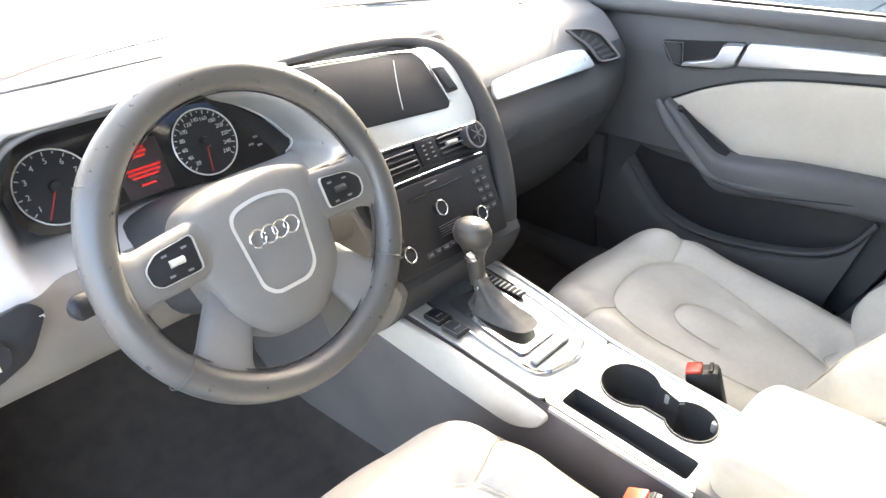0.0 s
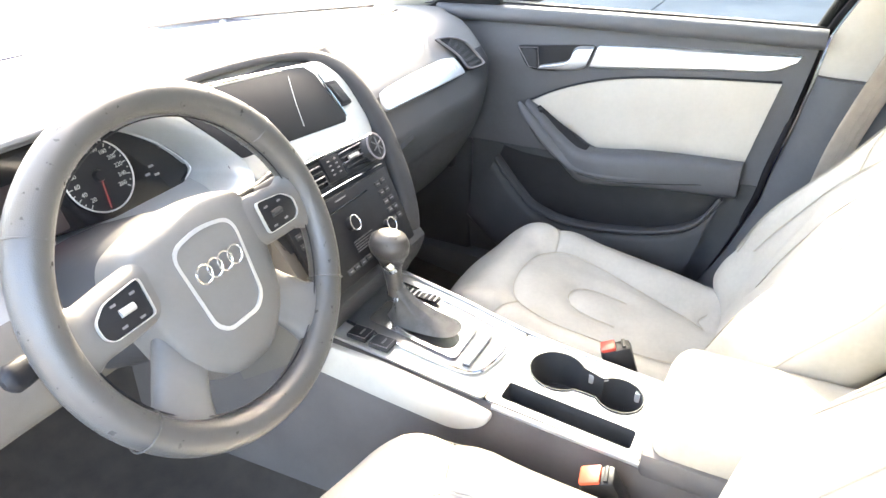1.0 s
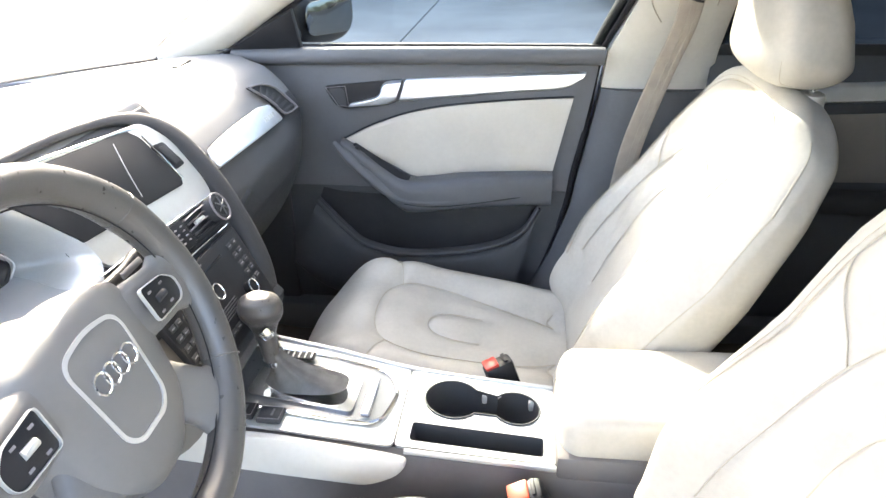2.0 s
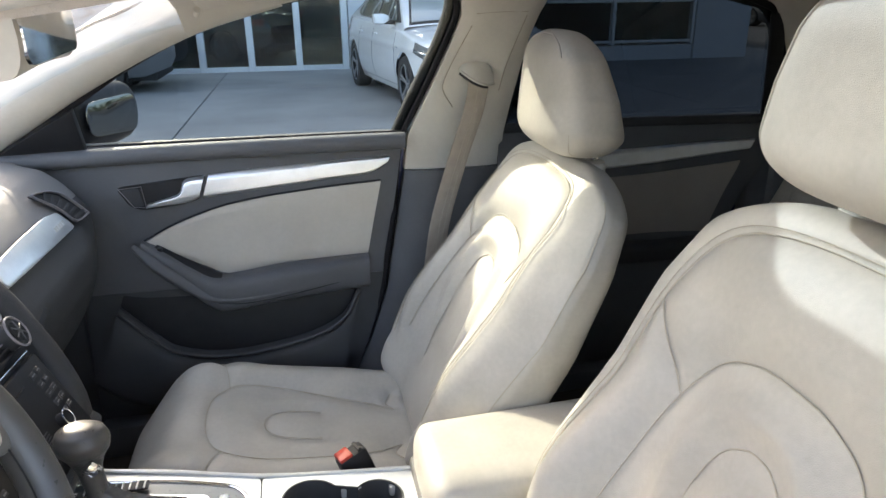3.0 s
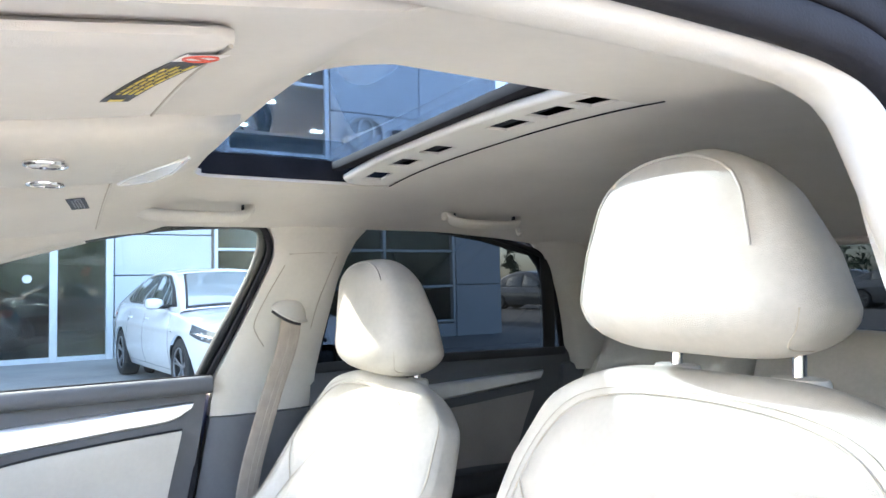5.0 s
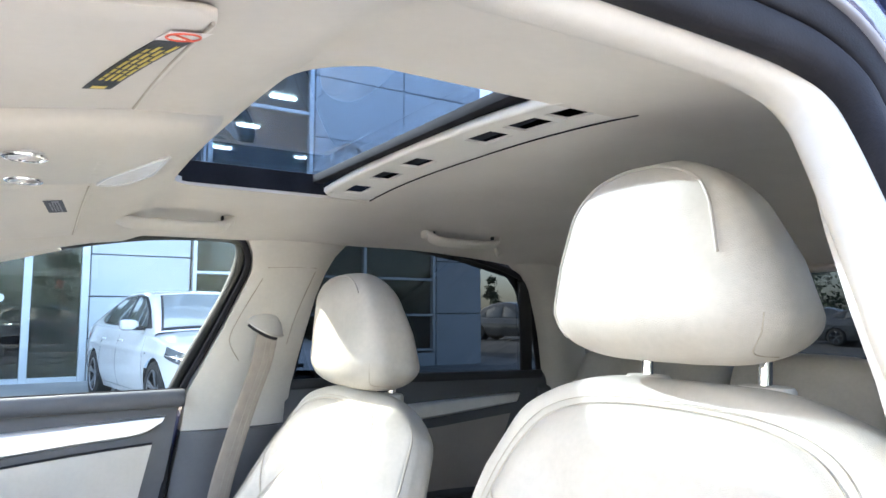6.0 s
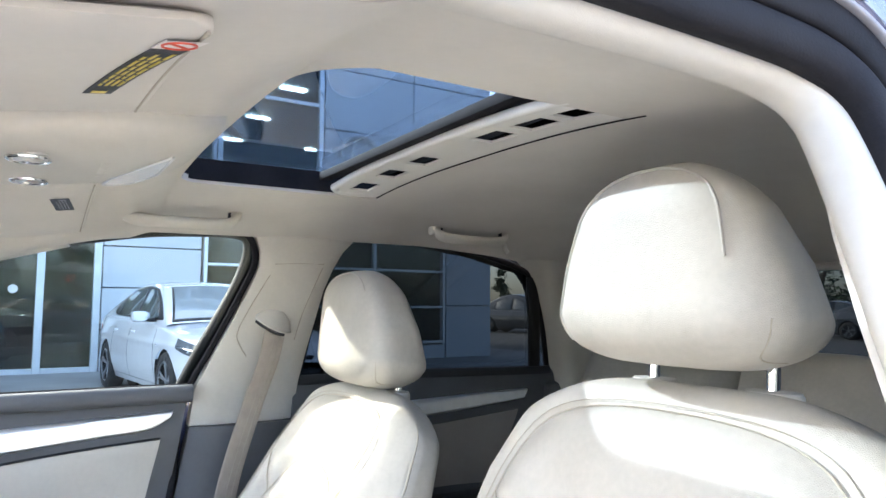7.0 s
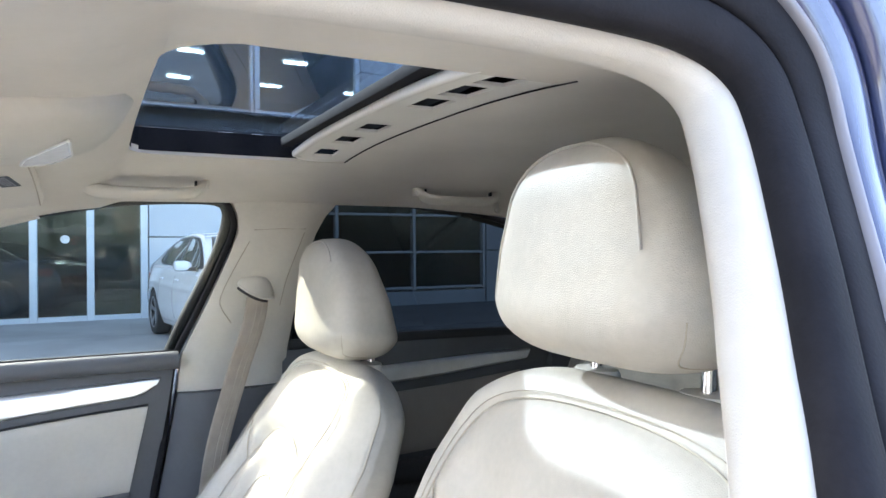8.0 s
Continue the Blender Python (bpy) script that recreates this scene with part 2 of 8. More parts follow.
def grid_mesh(name, P, closed_u=False, cap=False):
    """A mesh over an array of places (rows, columns, 3)."""
    r, c, _ = P.shape
    idx = np.arange(r * c).reshape(r, c)
    if closed_u:
        idx = np.concatenate([idx, idx[:, :1]], 1)
    q = np.stack([idx[:-1, :-1], idx[:-1, 1:], idx[1:, 1:], idx[1:, :-1]], -1).reshape(-1, 4)
    faces = q.tolist()
    if cap:
        faces += [list(range(c))[::-1], list(range((r - 1) * c, r * c))]
    me = bpy.data.meshes.new(name)
    me.from_pydata(P.reshape(-1, 3).tolist(), [], faces)
    me.update()
    bm = bmesh.new()
    bm.from_mesh(me)
    bpy.data.meshes.remove(me)
    return bm


def polyline(points, n=160):
    return np.array([tuple(p) for p in smooth_path([(x, y, 0) for x, y in points], n)])[:, :2]


def nearest(U, V, curve):
    """The distance of every (U, V) to a curve."""
    d = np.full(U.shape, 1e9)
    for a in np.array_split(curve, 12):
        d = np.minimum(d, np.min((U[..., None] - a[:, 0]) ** 2 + (V[..., None] - a[:, 1]) ** 2, -1))
    return np.sqrt(d)


class Pad:
    """An upholstered body along a line of centres: half widths, half thicknesses, creased seams and raised bolsters on its front."""

    def __init__(self, centre, normal, length, half_w, half_t, power=3.0, rows=120, cols=190, ends=0.10, front=None, seams=(), depth=0.005, puff=0.0065):
        self.depth = depth
        self.centre, self.normal, self.length, self.half_w, self.half_t, self.power, self.ends, self.front = centre, normal, length, half_w, half_t, power, ends, front
        # rows crowd towards both ends, so that these round off
        v = 0.5 - 0.5 * np.cos(np.linspace(0, math.pi, rows))
        v = 0.5 * v + 0.5 * np.linspace(0, 1, rows)
        a = np.linspace(0, 2 * math.pi, cols, endpoint=False)
        V, A = np.meshgrid(v, a, indexing="ij")
        self.P, U, H = self.places(V, A)
        if seams:
            on = H > 0
            d = np.full(U.shape, 1e9)
            for s in seams:
                d = np.minimum(d, nearest(U, V * length, s))
            N = np.array([tuple(normal(x)) for x in v])[:, None, :]
            lift = np.where(on, puff * (1 - np.exp(-(d / 0.022) ** 2)) - depth * np.exp(-(d / 0.0055) ** 2), 0.0)
            fade = smoothstep(0.0, 0.012, H)
            self.P = self.P + N * (lift * fade)[..., None]

    def places(self, V, A):
        c, s = np.cos(A), np.sin(A)
        e = 2 / self.power
        shape = V.shape
        cen = np.array([tuple(self.centre(x)) for x in V.ravel()]).reshape(*shape, 3)
        nor = np.array([tuple(self.normal(x)) for x in V.ravel()]).reshape(*shape, 3)
        L = self.length
        dist = np.minimum(V, 1 - V) * L
        edge = np.clip(dist / self.ends, 0, 1)
        rnd = (1 - (1 - edge) ** 2.4) ** (1 / 2.4)
        w = np.vectorize(self.half_w)(V) * (0.25 + 0.75 * rnd)
        t = np.vectorize(self.half_t)(V) * np.maximum(rnd, 0.02)
        U = np.sign(c) * np.abs(c) ** e * w
        H = np.sign(s) * np.abs(s) ** e * t
        if self.front is not None:
            H = H + np.where(s > 0, self.front(U, V * L), 0.0) * rnd * np.abs(s) ** 0.5 * (s > 0)
        P = cen + nor * H[..., None]
        P[..., 0] += U
        return P, U, H

    def mesh(self):
        return grid_mesh("pad", self.P, closed_u=True, cap=True)

    def seam(self, pts, every=4):
        """Places along a seam given as (u, s) on the front."""
        pts = np.array(pts)[::every]
        v = np.clip(pts[:, 1] / self.length, 0.002, 0.998)
        edge = np.clip(np.minimum(v, 1 - v) * self.length / self.ends, 0, 1)
        w = np.vectorize(self.half_w)(v) * (0.25 + 0.75 * (1 - (1 - edge) ** 2.4) ** (1 / 2.4))
        c = np.sign(pts[:, 0]) * np.clip(np.abs(pts[:, 0]) / w, 0, 0.995) ** (self.power / 2)
        P, _, _ = self.places(v[None, :], np.arccos(c)[None, :])
        return [Vector(p) + Vector(self.normal(x)) * (0.0010 - 0.3 * self.depth) for p, x in zip(P[0], v)]

    def line(self, vs, angles, lift=0.0):
        """Places on the skin along (v, angle)."""
        V, A = np.array([vs]), np.array([angles])
        P, _, _ = self.places(V, A)
        return [Vector(p) for p in P[0]]

# ---- the cabin's shell ----
SUNROOF = (-0.325, 0.322, -0.181, 0.166)     # x from, to; y from, to


def roof_z(x, y):
    z = 1.380 - (0.070 if x > 0 else 0.055) * (abs(x) / 0.59) ** 2.6
    if y > 0.17:
        z -= 0.14 * (y - 0.17) + 0.018 * (1 - math.exp(-((y - 0.17) / 0.03) ** 2))
        z -= 0.30 * max(0.0, abs(x) - 0.50) * min(1.0, (y - 0.17) / 0.2) * (1 if x > 0 else 0.2)
    if y < -0.4:
        z -= 0.115 * ((-0.4 - y) / 0.75) ** 2
    return z


def window_top(y):
    """The height of the side windows' upper edge."""
    return interp(y, [-0.96, -0.84, -0.785, -0.6, -0.424, -0.256, -0.04, 0.125, 0.256, 0.348, 0.436, 0.521, 0.70, 0.907, 1.0],
                  [1.00, 1.195, 1.245, 1.285, 1.307, 1.312, 1.308, 1.301, 1.284, 1.264, 1.234, 1.203, 1.112, 0.985, 0.93])


def side_x(z):
    """The inside of the glass at height z."""
    return 0.760 - 0.48 * (z - 0.97)


def make_headliner():
    xs = sorted(set([*np.linspace(-0.60, 0.60, 61).round(4), SUNROOF[0], SUNROOF[1], SUNROOF[0] + 0.012, SUNROOF[1] - 0.012]))
    ys = sorted(set([*np.linspace(-1.16, 0.48, 66).round(4), SUNROOF[2], SUNROOF[3]]))
    bm = bmesh.new()
    vs = {}

    def edge_x(x, y):
        top = window_top(min(max(y, -0.83), 0.48)) + 0.004
        lim = min(side_x(top) - 0.004, 0.60)
        if x < 0 and y > -0.30:
            lim = 0.545 + (lim - 0.545) * interp(y, [-0.30, -0.20], [1, 0])
        return x * lim / 0.60

    def vert(x, y, up):
        k = (x, y, up)
        if k not in vs:
            px = edge_x(x, y) if abs(x) > 0.33 else x
            z = roof_z(px, y)
            if px > 0 and y > 0.1:
                z = max(z, window_top(y) + 0.004)
            vs[k] = bm.verts.new((px, y, z + (0.012 if up else 0)))
        return vs[k]

    def hole(x0, x1, y0, y1):
        return x0 >= SUNROOF[0] - 1e-6 and x1 <= SUNROOF[1] + 1e-6 and y0 >= SUNROOF[2] - 1e-6 and y1 <= SUNROOF[3] + 1e-6

    cells = [(i, j) for i in range(len(xs) - 1) for j in range(len(ys) - 1) if not hole(xs[i], xs[i + 1], ys[j], ys[j + 1])]
    for i, j in cells:
        q = [(xs[i], ys[j]), (xs[i + 1], ys[j]), (xs[i + 1], ys[j + 1]), (xs[i], ys[j + 1])]
        bm.faces.new([vert(*p, False) for p in q])
        bm.faces.new([vert(*p, True) for p in q[::-1]])
    rim = [e for e in bm.edges if e.is_boundary]
    low = {v: k for k, v in vs.items()}
    for e in rim:
        a, b = e.verts
        ka, kb = low[a], low[b]
        if not ka[2] and not kb[2]:
            bm.faces.new((vs[ka], vs[kb], vs[(kb[0], kb[1], True)], vs[(ka[0], ka[1], True)]))
    # the rolled lip round the sunroof
    return bm


headliner = tagged(part("ceiling", make_headliner(), CLOTH, angle=60), "cream fabric headliner curving down to the side windows", "headliner", kind="structure")

# dark frame and glass above the opening
x0, x1, y0, y1 = SUNROOF
outer = round_poly([(x0 - 0.16, y0 - 0.30, 1.412), (x1 + 0.16, y0 - 0.30, 1.412), (x1 + 0.16, y1 + 0.20, 1.412), (x0 - 0.16, y1 + 0.20, 1.412)], 0.05)
inner = round_poly([(x0 - 0.115, y0 - 0.26, 1.412), (x1 + 0.115, y0 - 0.26, 1.412), (x1 + 0.115, y1 + 0.16, 1.412), (x0 - 0.115, y1 + 0.16, 1.412)], 0.04)
sunroof = thing("sunroof", "tinted glass sunroof with black frame, blind partly open", "sunroof", (0, 0, 1.40), kind="structure")
wpart("frame", ring_frame(outer, inner, (0, 0, 1), 0.018), BLACK, sunroof, "black sunroof frame")
brink = round_poly([(x0 + 0.001, y0, 0), (x1 - 0.001, y0, 0), (x1 - 0.001, y1 - 0.001, 0), (x0 + 0.001, y1 - 0.001, 0)], 0.03)
brink = [a.lerp(b, k / 12) for a, b in zip(brink, brink[1:] + brink[:1]) for k in range(12)]
wpart("black_reveal", ring_frame([Vector((p.x, p.y, 1.4065)) for p in brink], [Vector((p.x, p.y, roof_z(p.x, p.y) + 0.005)) for p in brink], (1, 0, 0), 0.0012), RUBBER, sunroof)
wpart("pane", slab(round_poly([(x0 - 0.13, y0 - 0.28, 1.407), (x1 + 0.13, y0 - 0.28, 1.407), (x1 + 0.13, y1 + 0.18, 1.407), (x0 - 0.13, y1 + 0.18, 1.407)], 0.05), (0, 0, 1), 0.004), ROOF_GLASS, sunroof, "dark tinted glass pane")

# the blind's slotted edge strip
strip = thing("sunroof_blind", "cream sunroof blind with a slotted edge strip", "blind", (0, -0.11, 1.378))
STRIP_Y0, STRIP_Y1 = -0.1845, -0.089
SLOTS = [(0.250, 0.052), (0.146, 0.054), (0.042, 0.056), (-0.136, 0.060), (-0.219, 0.060), (-0.290, 0.052)]


def strip_z(x):
    return roof_z(x, -0.13) + 0.0006


def make_strip():
    """The strip, with real openings through it."""
    cuts_x = [SUNROOF[0] + 0.004]
    spans = sorted((c - w / 2, c + w / 2) for c, w in SLOTS)
    for a, b in spans:
        cuts_x += [a, b]
    cuts_x.append(0.300)
    ya, yb, yc, yd = STRIP_Y0, -0.147, -0.111, STRIP_Y1
    bm = bmesh.new()
    for k in range(len(cuts_x) - 1):
        a, b = cuts_x[k], cuts_x[k + 1]
        slot = k % 2 == 1
        for p, q in ((ya, yb), (yb, yc), (yc, yd)):
            if slot and p == yb:
                continue
            last = k == len(cuts_x) - 2
            pts = [(a, p, strip_z(a)), (b, p + (0.02 if last and p == ya else 0), strip_z(b)), (b, q - (0.02 if last and q == yd else 0), strip_z(b)), (a, q, strip_z(a))]
            bm.faces.new([bm.verts.new(v) for v in pts])
    bmesh.ops.remove_doubles(bm, verts=bm.verts, dist=0.0002)
    r = bmesh.ops.extrude_face_region(bm, geom=bm.faces[:])
    bmesh.ops.translate(bm, vec=(0, 0, 0.0035), verts=[v for v in r["geom"] if isinstance(v, bmesh.types.BMVert)])
    return bm


wpart("strip", make_strip(), STRIP_CREAM, strip, "cream slotted edge strip")
wpart("nose", sweep([(x, STRIP_Y1 + 0.001, strip_z(x) + 0.005) for x in np.linspace(SUNROOF[0] + 0.004, 0.292, 14)], 0.006, 0.006, (0, 0, 1), n=12), STRIP_CREAM, strip)
wpart("rounded_end", sweep([(0.290, STRIP_Y1 - 0.004, strip_z(0.29) + 0.005), (0.306, -0.104, strip_z(0.306) + 0.005), (0.313, -0.136, strip_z(0.313) + 0.005), (0.306, STRIP_Y0 + 0.018, strip_z(0.306) + 0.005), (0.292, STRIP_Y0 + 0.006, strip_z(0.29) + 0.005)], 0.009, 0.006, (0, 0, 1), n=12), STRIP_CREAM, strip)
wpart("blind_panel", box((0.0, -0.39, 1.4000), (0.66, 0.40, 0.006), 0.001), CLOTH, strip, "cream blind panel")
# added black sheet over the slots, imitating the shade inside them
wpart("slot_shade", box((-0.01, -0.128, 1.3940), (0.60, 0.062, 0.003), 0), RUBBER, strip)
# black tube that draws the shadow gap along the strip's rear edge
wpart("shadow_line", tube([(x, STRIP_Y0 + 0.003, roof_z(x, -0.18) - 0.0002) for x in np.linspace(SUNROOF[0] - 0.01, 0.312, 18)], 0.0013, 6), RUBBER, strip, "thin dark line drawn as the shadow gap behind the strip")
wpart("blind_shaft", box((-0.003, STRIP_Y1 + 0.010, 1.3955), (0.630, 0.022, 0.014), 0.002), RUBBER, strip, "black front shaft of the blind")

# rounded front corners of the opening
def corner_fill(cx, cy, sx, r):
    bm = bmesh.new()
    arc = [(cx - sx * r + sx * r * math.cos(a), cy - r + r * math.sin(a)) for a in np.linspace(0, math.pi / 2, 13)]
    lo = [bm.verts.new((x, y, roof_z(x, min(y, cy)) + 0.0003)) for x, y in arc + [(cx, cy)]]
    hi = [bm.verts.new(v.co + Vector((0, 0, 0.011))) for v in lo]
    for k in range(len(arc) - 1):
        bm.faces.new((lo[-1], lo[k], lo[k + 1]))
        bm.faces.new((hi[-1], hi[k + 1], hi[k]))
        bm.faces.new((lo[k], hi[k], hi[k + 1], lo[k + 1]))
    return bm


wpart("corner_trim", corner_fill(SUNROOF[0], SUNROOF[3], -1, 0.11), CLOTH, sunroof, "rounded cream corner")
wpart("corner_trim", corner_fill(SUNROOF[1], SUNROOF[3], 1, 0.03), CLOTH, sunroof, "rounded cream corner")

# roof skin, dark blue, over the liner
def make_roof_skin():
    bm = bmesh.new()
    xs = np.linspace(-0.605, 0.605, 33)
    ys = np.linspace(-1.25, 0.62, 40)
    vs = {}
    for x in xs:
        for y in ys:
            z = 1.432 - 0.060 * (abs(x) / 0.605) ** 3.2
            if y > 0.2:
                z -= 0.22 * (y - 0.2) ** 1.15
            if y < -0.4:
                z -= 0.125 * ((-0.4 - y) / 0.75) ** 2
            end = 0.575 - 0.125 * (x / 0.605) ** 2
            vs[(x, y)] = bm.verts.new((x, -1.25 + (y + 1.25) * (end + 1.25) / 1.87, z))
    for i in range(len(xs) - 1):
        for j in range(len(ys) - 1):
            cx, cy = (xs[i] + xs[i + 1]) / 2, (ys[j] + ys[j + 1]) / 2
            if SUNROOF[0] - 0.14 < cx < SUNROOF[1] + 0.14 and SUNROOF[2] - 0.28 < cy < SUNROOF[3] + 0.18:
                continue
            bm.faces.new([vs[k] for k in ((xs[i], ys[j]), (xs[i + 1], ys[j]), (xs[i + 1], ys[j + 1]), (xs[i], ys[j + 1]))])
    r = bmesh.ops.extrude_face_region(bm, geom=bm.faces[:])
    bmesh.ops.translate(bm, vec=(0, 0, -0.010), verts=[v for v in r["geom"] if isinstance(v, bmesh.types.BMVert)])
    return bm


tagged(part("roof", make_roof_skin(), PAINT, angle=60), "dark blue painted car roof panel", "car roof", kind="structure")

# ---- pillars ----
WIN = [(-0.04, 1.308), (0.125, 1.301), (0.256, 1.284), (0.348, 1.264), (0.436, 1.234), (0.521, 1.203), (0.61, 1.160), (0.70, 1.112), (0.80, 1.052), (0.907, 0.985), (0.98, 0.93)]


def a_pillar(side):
    """A-pillar trim: from the roof's front corner down to the dash, between side window and windscreen."""
    inner, rings = [], []
    pts = [(0.30, 1.276), (0.436, 1.238), (0.521, 1.205), (0.61, 1.163), (0.70, 1.115), (0.80, 1.055), (0.907, 0.988), (1.00, 0.925)]
    for i, (y, z) in enumerate(smooth_path([(0, y, z) for y, z in pts], 36)[k][1:] for k in range(37)):
        x = side_x(z)
        w = interp(i, [0, 7, 12, 24, 36], [0.185, 0.148, 0.132, 0.132, 0.155]) if side > 0 else 0.085 + 0.02 * i / 36
        a = Vector((x + 0.004, y, z - 0.002))
        b = Vector((x - w * 0.05, y + w * 0.91, z + w * 0.29)) if side > 0 else Vector((x - w * 0.80, y + w * 0.72, z + w * 0.34))
        m = (a + b) / 2 + (Vector((-0.034, -0.004, 0.0)) if side > 0 else Vector((-0.022, -0.020, -0.006)))
        q1, q2 = a * 0.75 + m * 0.25 + Vector((-0.010, -0.004, -0.002)), b * 0.75 + m * 0.25 + (Vector((-0.010, 0.0, 0.002)) if side > 0 else Vector((-0.004, -0.010, -0.004)))
        out = (a + b) / 2 + Vector((0.018, 0.022, 0.016))
        ring = [a, q1, m, q2, b, b + Vector((0.010, 0.012, 0.010)), out, a + Vector((0.014, 0.006, 0.010))]
        far = Vector((0, 0, 0)) if side > 0 else Vector((0.012, 0.085, 0.040))
        rings.append([Vector(((p + far).x * side, (p + far).y, (p + far).z)) for p in ring])
    return loft(rings)


for side, nm in ((1, "passenger"), (-1, "driver")):
    if side > 0:
        line = [Vector((side_x(z) - 0.022, y + 0.130, z + 0.044)) for y, z in WIN[3:]]
        tagged(part("trim_screen_edge", tube(line, 0.0035, 8, smooth=40), BLACK), "thin black windscreen edge along the pillar", "windscreen trim", kind="structure")
    ob = tagged(part("pillar_a_" + nm, a_pillar(side), TRIM_BEIGE, angle=55), "cream trim on the sloping windscreen pillar", "pillar trim", kind="structure")


def pillar_sheet(side, rows, thick=0.03, bulge=0.012):
    """rows: (z, y front, y rear, x). A rounded trim panel between a front and a rear edge."""
    rings = []
    for z, yf, yr, x in rows:
        k = []
        for u in np.linspace(0, 1, 15):
            y = yf + (yr - yf) * u
            b = bulge * (1 - (2 * u - 1) ** 4)
            k.append(Vector((side * (x - b), y, z)))
        for u in (1, 0.5, 0):
            k.append(Vector((side * (x + thick), yf + (yr - yf) * u, z)))
        rings.append(k)
    return loft(rings)


B_UPPER = [(1.318, -0.030, -0.262, 0.592), (1.306, -0.042, -0.256, 0.596), (1.285, -0.052, -0.238, 0.604), (1.25, -0.056, -0.222, 0.618), (1.20, -0.040, -0.208, 0.640), (1.13, -0.014, -0.200, 0.672), (1.06, 0.014, -0.192, 0.704), (0.985, 0.044, -0.186, 0.738), (0.905, 0.052, -0.182, 0.752)]
B_UPPER_D = [(1.320, -0.085, -0.27, 0.530), (1.305, -0.093, -0.262, 0.540), (1.27, -0.092, -0.24, 0.563), (1.21, -0.062, -0.215, 0.590), (1.16, -0.040, -0.205, 0.614), (1.12, -0.020, -0.20, 0.636), (1.04, 0.016, -0.19, 0.672), (0.95, 0.052, -0.185, 0.700), (0.905, 0.060, -0.182, 0.710)]
B_LOWER = [(0.904, 0.052, -0.182, 0.745), (0.80, 0.070, -0.172, 0.748), (0.70, 0.090, -0.16, 0.742), (0.62, 0.103, -0.15, 0.735), (0.50, 0.145, -0.13, 0.72), (0.40, 0.195, -0.10, 0.71), (0.28, 0.24, -0.08, 0.70)]
for side, nm in ((1, "passenger"), (-1, "driver")):
    bp = thing("pillar_b_" + nm, "door pillar with cream upper and slate lower trim", "pillar trim", (side * 0.73, -0.06, 0.28), kind="structure")
    wpart("upper_trim", pillar_sheet(side, B_UPPER if side > 0 else B_UPPER_D, 0.03 if side > 0 else 0.042), TRIM_BEIGE, bp, "cream upper trim")
    wpart("lower_trim", pillar_sheet(side, B_LOWER, bulge=0.028), GREY, bp, "slate grey lower trim")
    if side < 0:
        continue
    # trim line of the belt guide's cover
    line = [(1.232, -0.078, 0.628), (1.16, -0.044, 0.658), (1.112, -0.026, 0.677), (1.088, -0.030, 0.688), (1.055, -0.052, 0.704)]
    wpart("cover_seam", tube([(side * (x - 0.0110), y, z) for z, y, x in line], 0.0014, 6), LEATHER_DARK, bp)
    wpart("cover_seam", tube([(side * (0.618 - 0.012), -0.085, 1.255), (side * (0.616 - 0.0125), -0.14, 1.258), (side * (0.617 - 0.012), -0.195, 1.258)], 0.0012, 6), LEATHER_DARK, bp)
    wpart("cover_seam", tube([(side * (0.618 - 0.012), -0.192, 1.25), (side * (0.66 - 0.012), -0.165, 1.155), (side * (0.69 - 0.012), -0.155, 1.09)], 0.0012, 6), LEATHER_DARK, bp)

tagged(part("wall_kick_passenger", box((0.722, 1.08, 0.45), (0.03, 0.56, 0.42), 0.010), DARK), "dark kick panel in the passenger footwell", "side trim", kind="structure")

# passenger's door seal
path = [(0.253, 0.30)] + [(yf + 0.012, z) for z, yf, yr, x in B_LOWER[::-1]] + [(yf + 0.010, z) for z, yf, yr, x in B_UPPER[::-1][1:-2]]
pts = [(0.715 + 0.03 * smoothstep(0.3, 0.8, z) if z < 0.9 else side_x(z) + 0.004, y, z) for y, z in path]
pts += [(0.612, -0.018, 1.318), (0.628, 0.06, 1.331), (0.638, 0.16, 1.325), (0.646, 0.256, 1.310), (0.658, 0.348, 1.290), (0.672, 0.436, 1.259), (0.684, 0.521, 1.225), (0.70, 0.70, 1.110), (0.755, 0.90, 0.99)]
tagged(part("trim_seal_passenger", sweep(pts, 0.0065, 0.0065, (1, 0, 0.3), n=14, smooth=140), RUBBER), "black rubber seal round the passenger door opening", "door seal", kind="structure")

# the driver's open doorway: seal, flange and painted frame, following the opening's edge
EDGE = [(-0.735, 0.22, 0.40), (-0.75, 0.15, 0.60), (-0.762, 0.092, 0.80), (-0.752, 0.058, 0.95), (-0.722, 0.022, 1.04), (-0.686, -0.014, 1.12), (-0.664, -0.034, 1.16), (-0.638, -0.056, 1.21), (-0.608, -0.076, 1.27), (-0.594, -0.075, 1.300), (-0.582, -0.052, 1.318), (-0.578, 0.0, 1.324), (-0.580, 0.10, 1.324), (-0.586, 0.20, 1.320), (-0.600, 0.30, 1.311), (-0.625, 0.44, 1.285), (-0.66, 0.60, 1.225), (-0.71, 0.78, 1.135), (-0.76, 0.96, 1.03)]


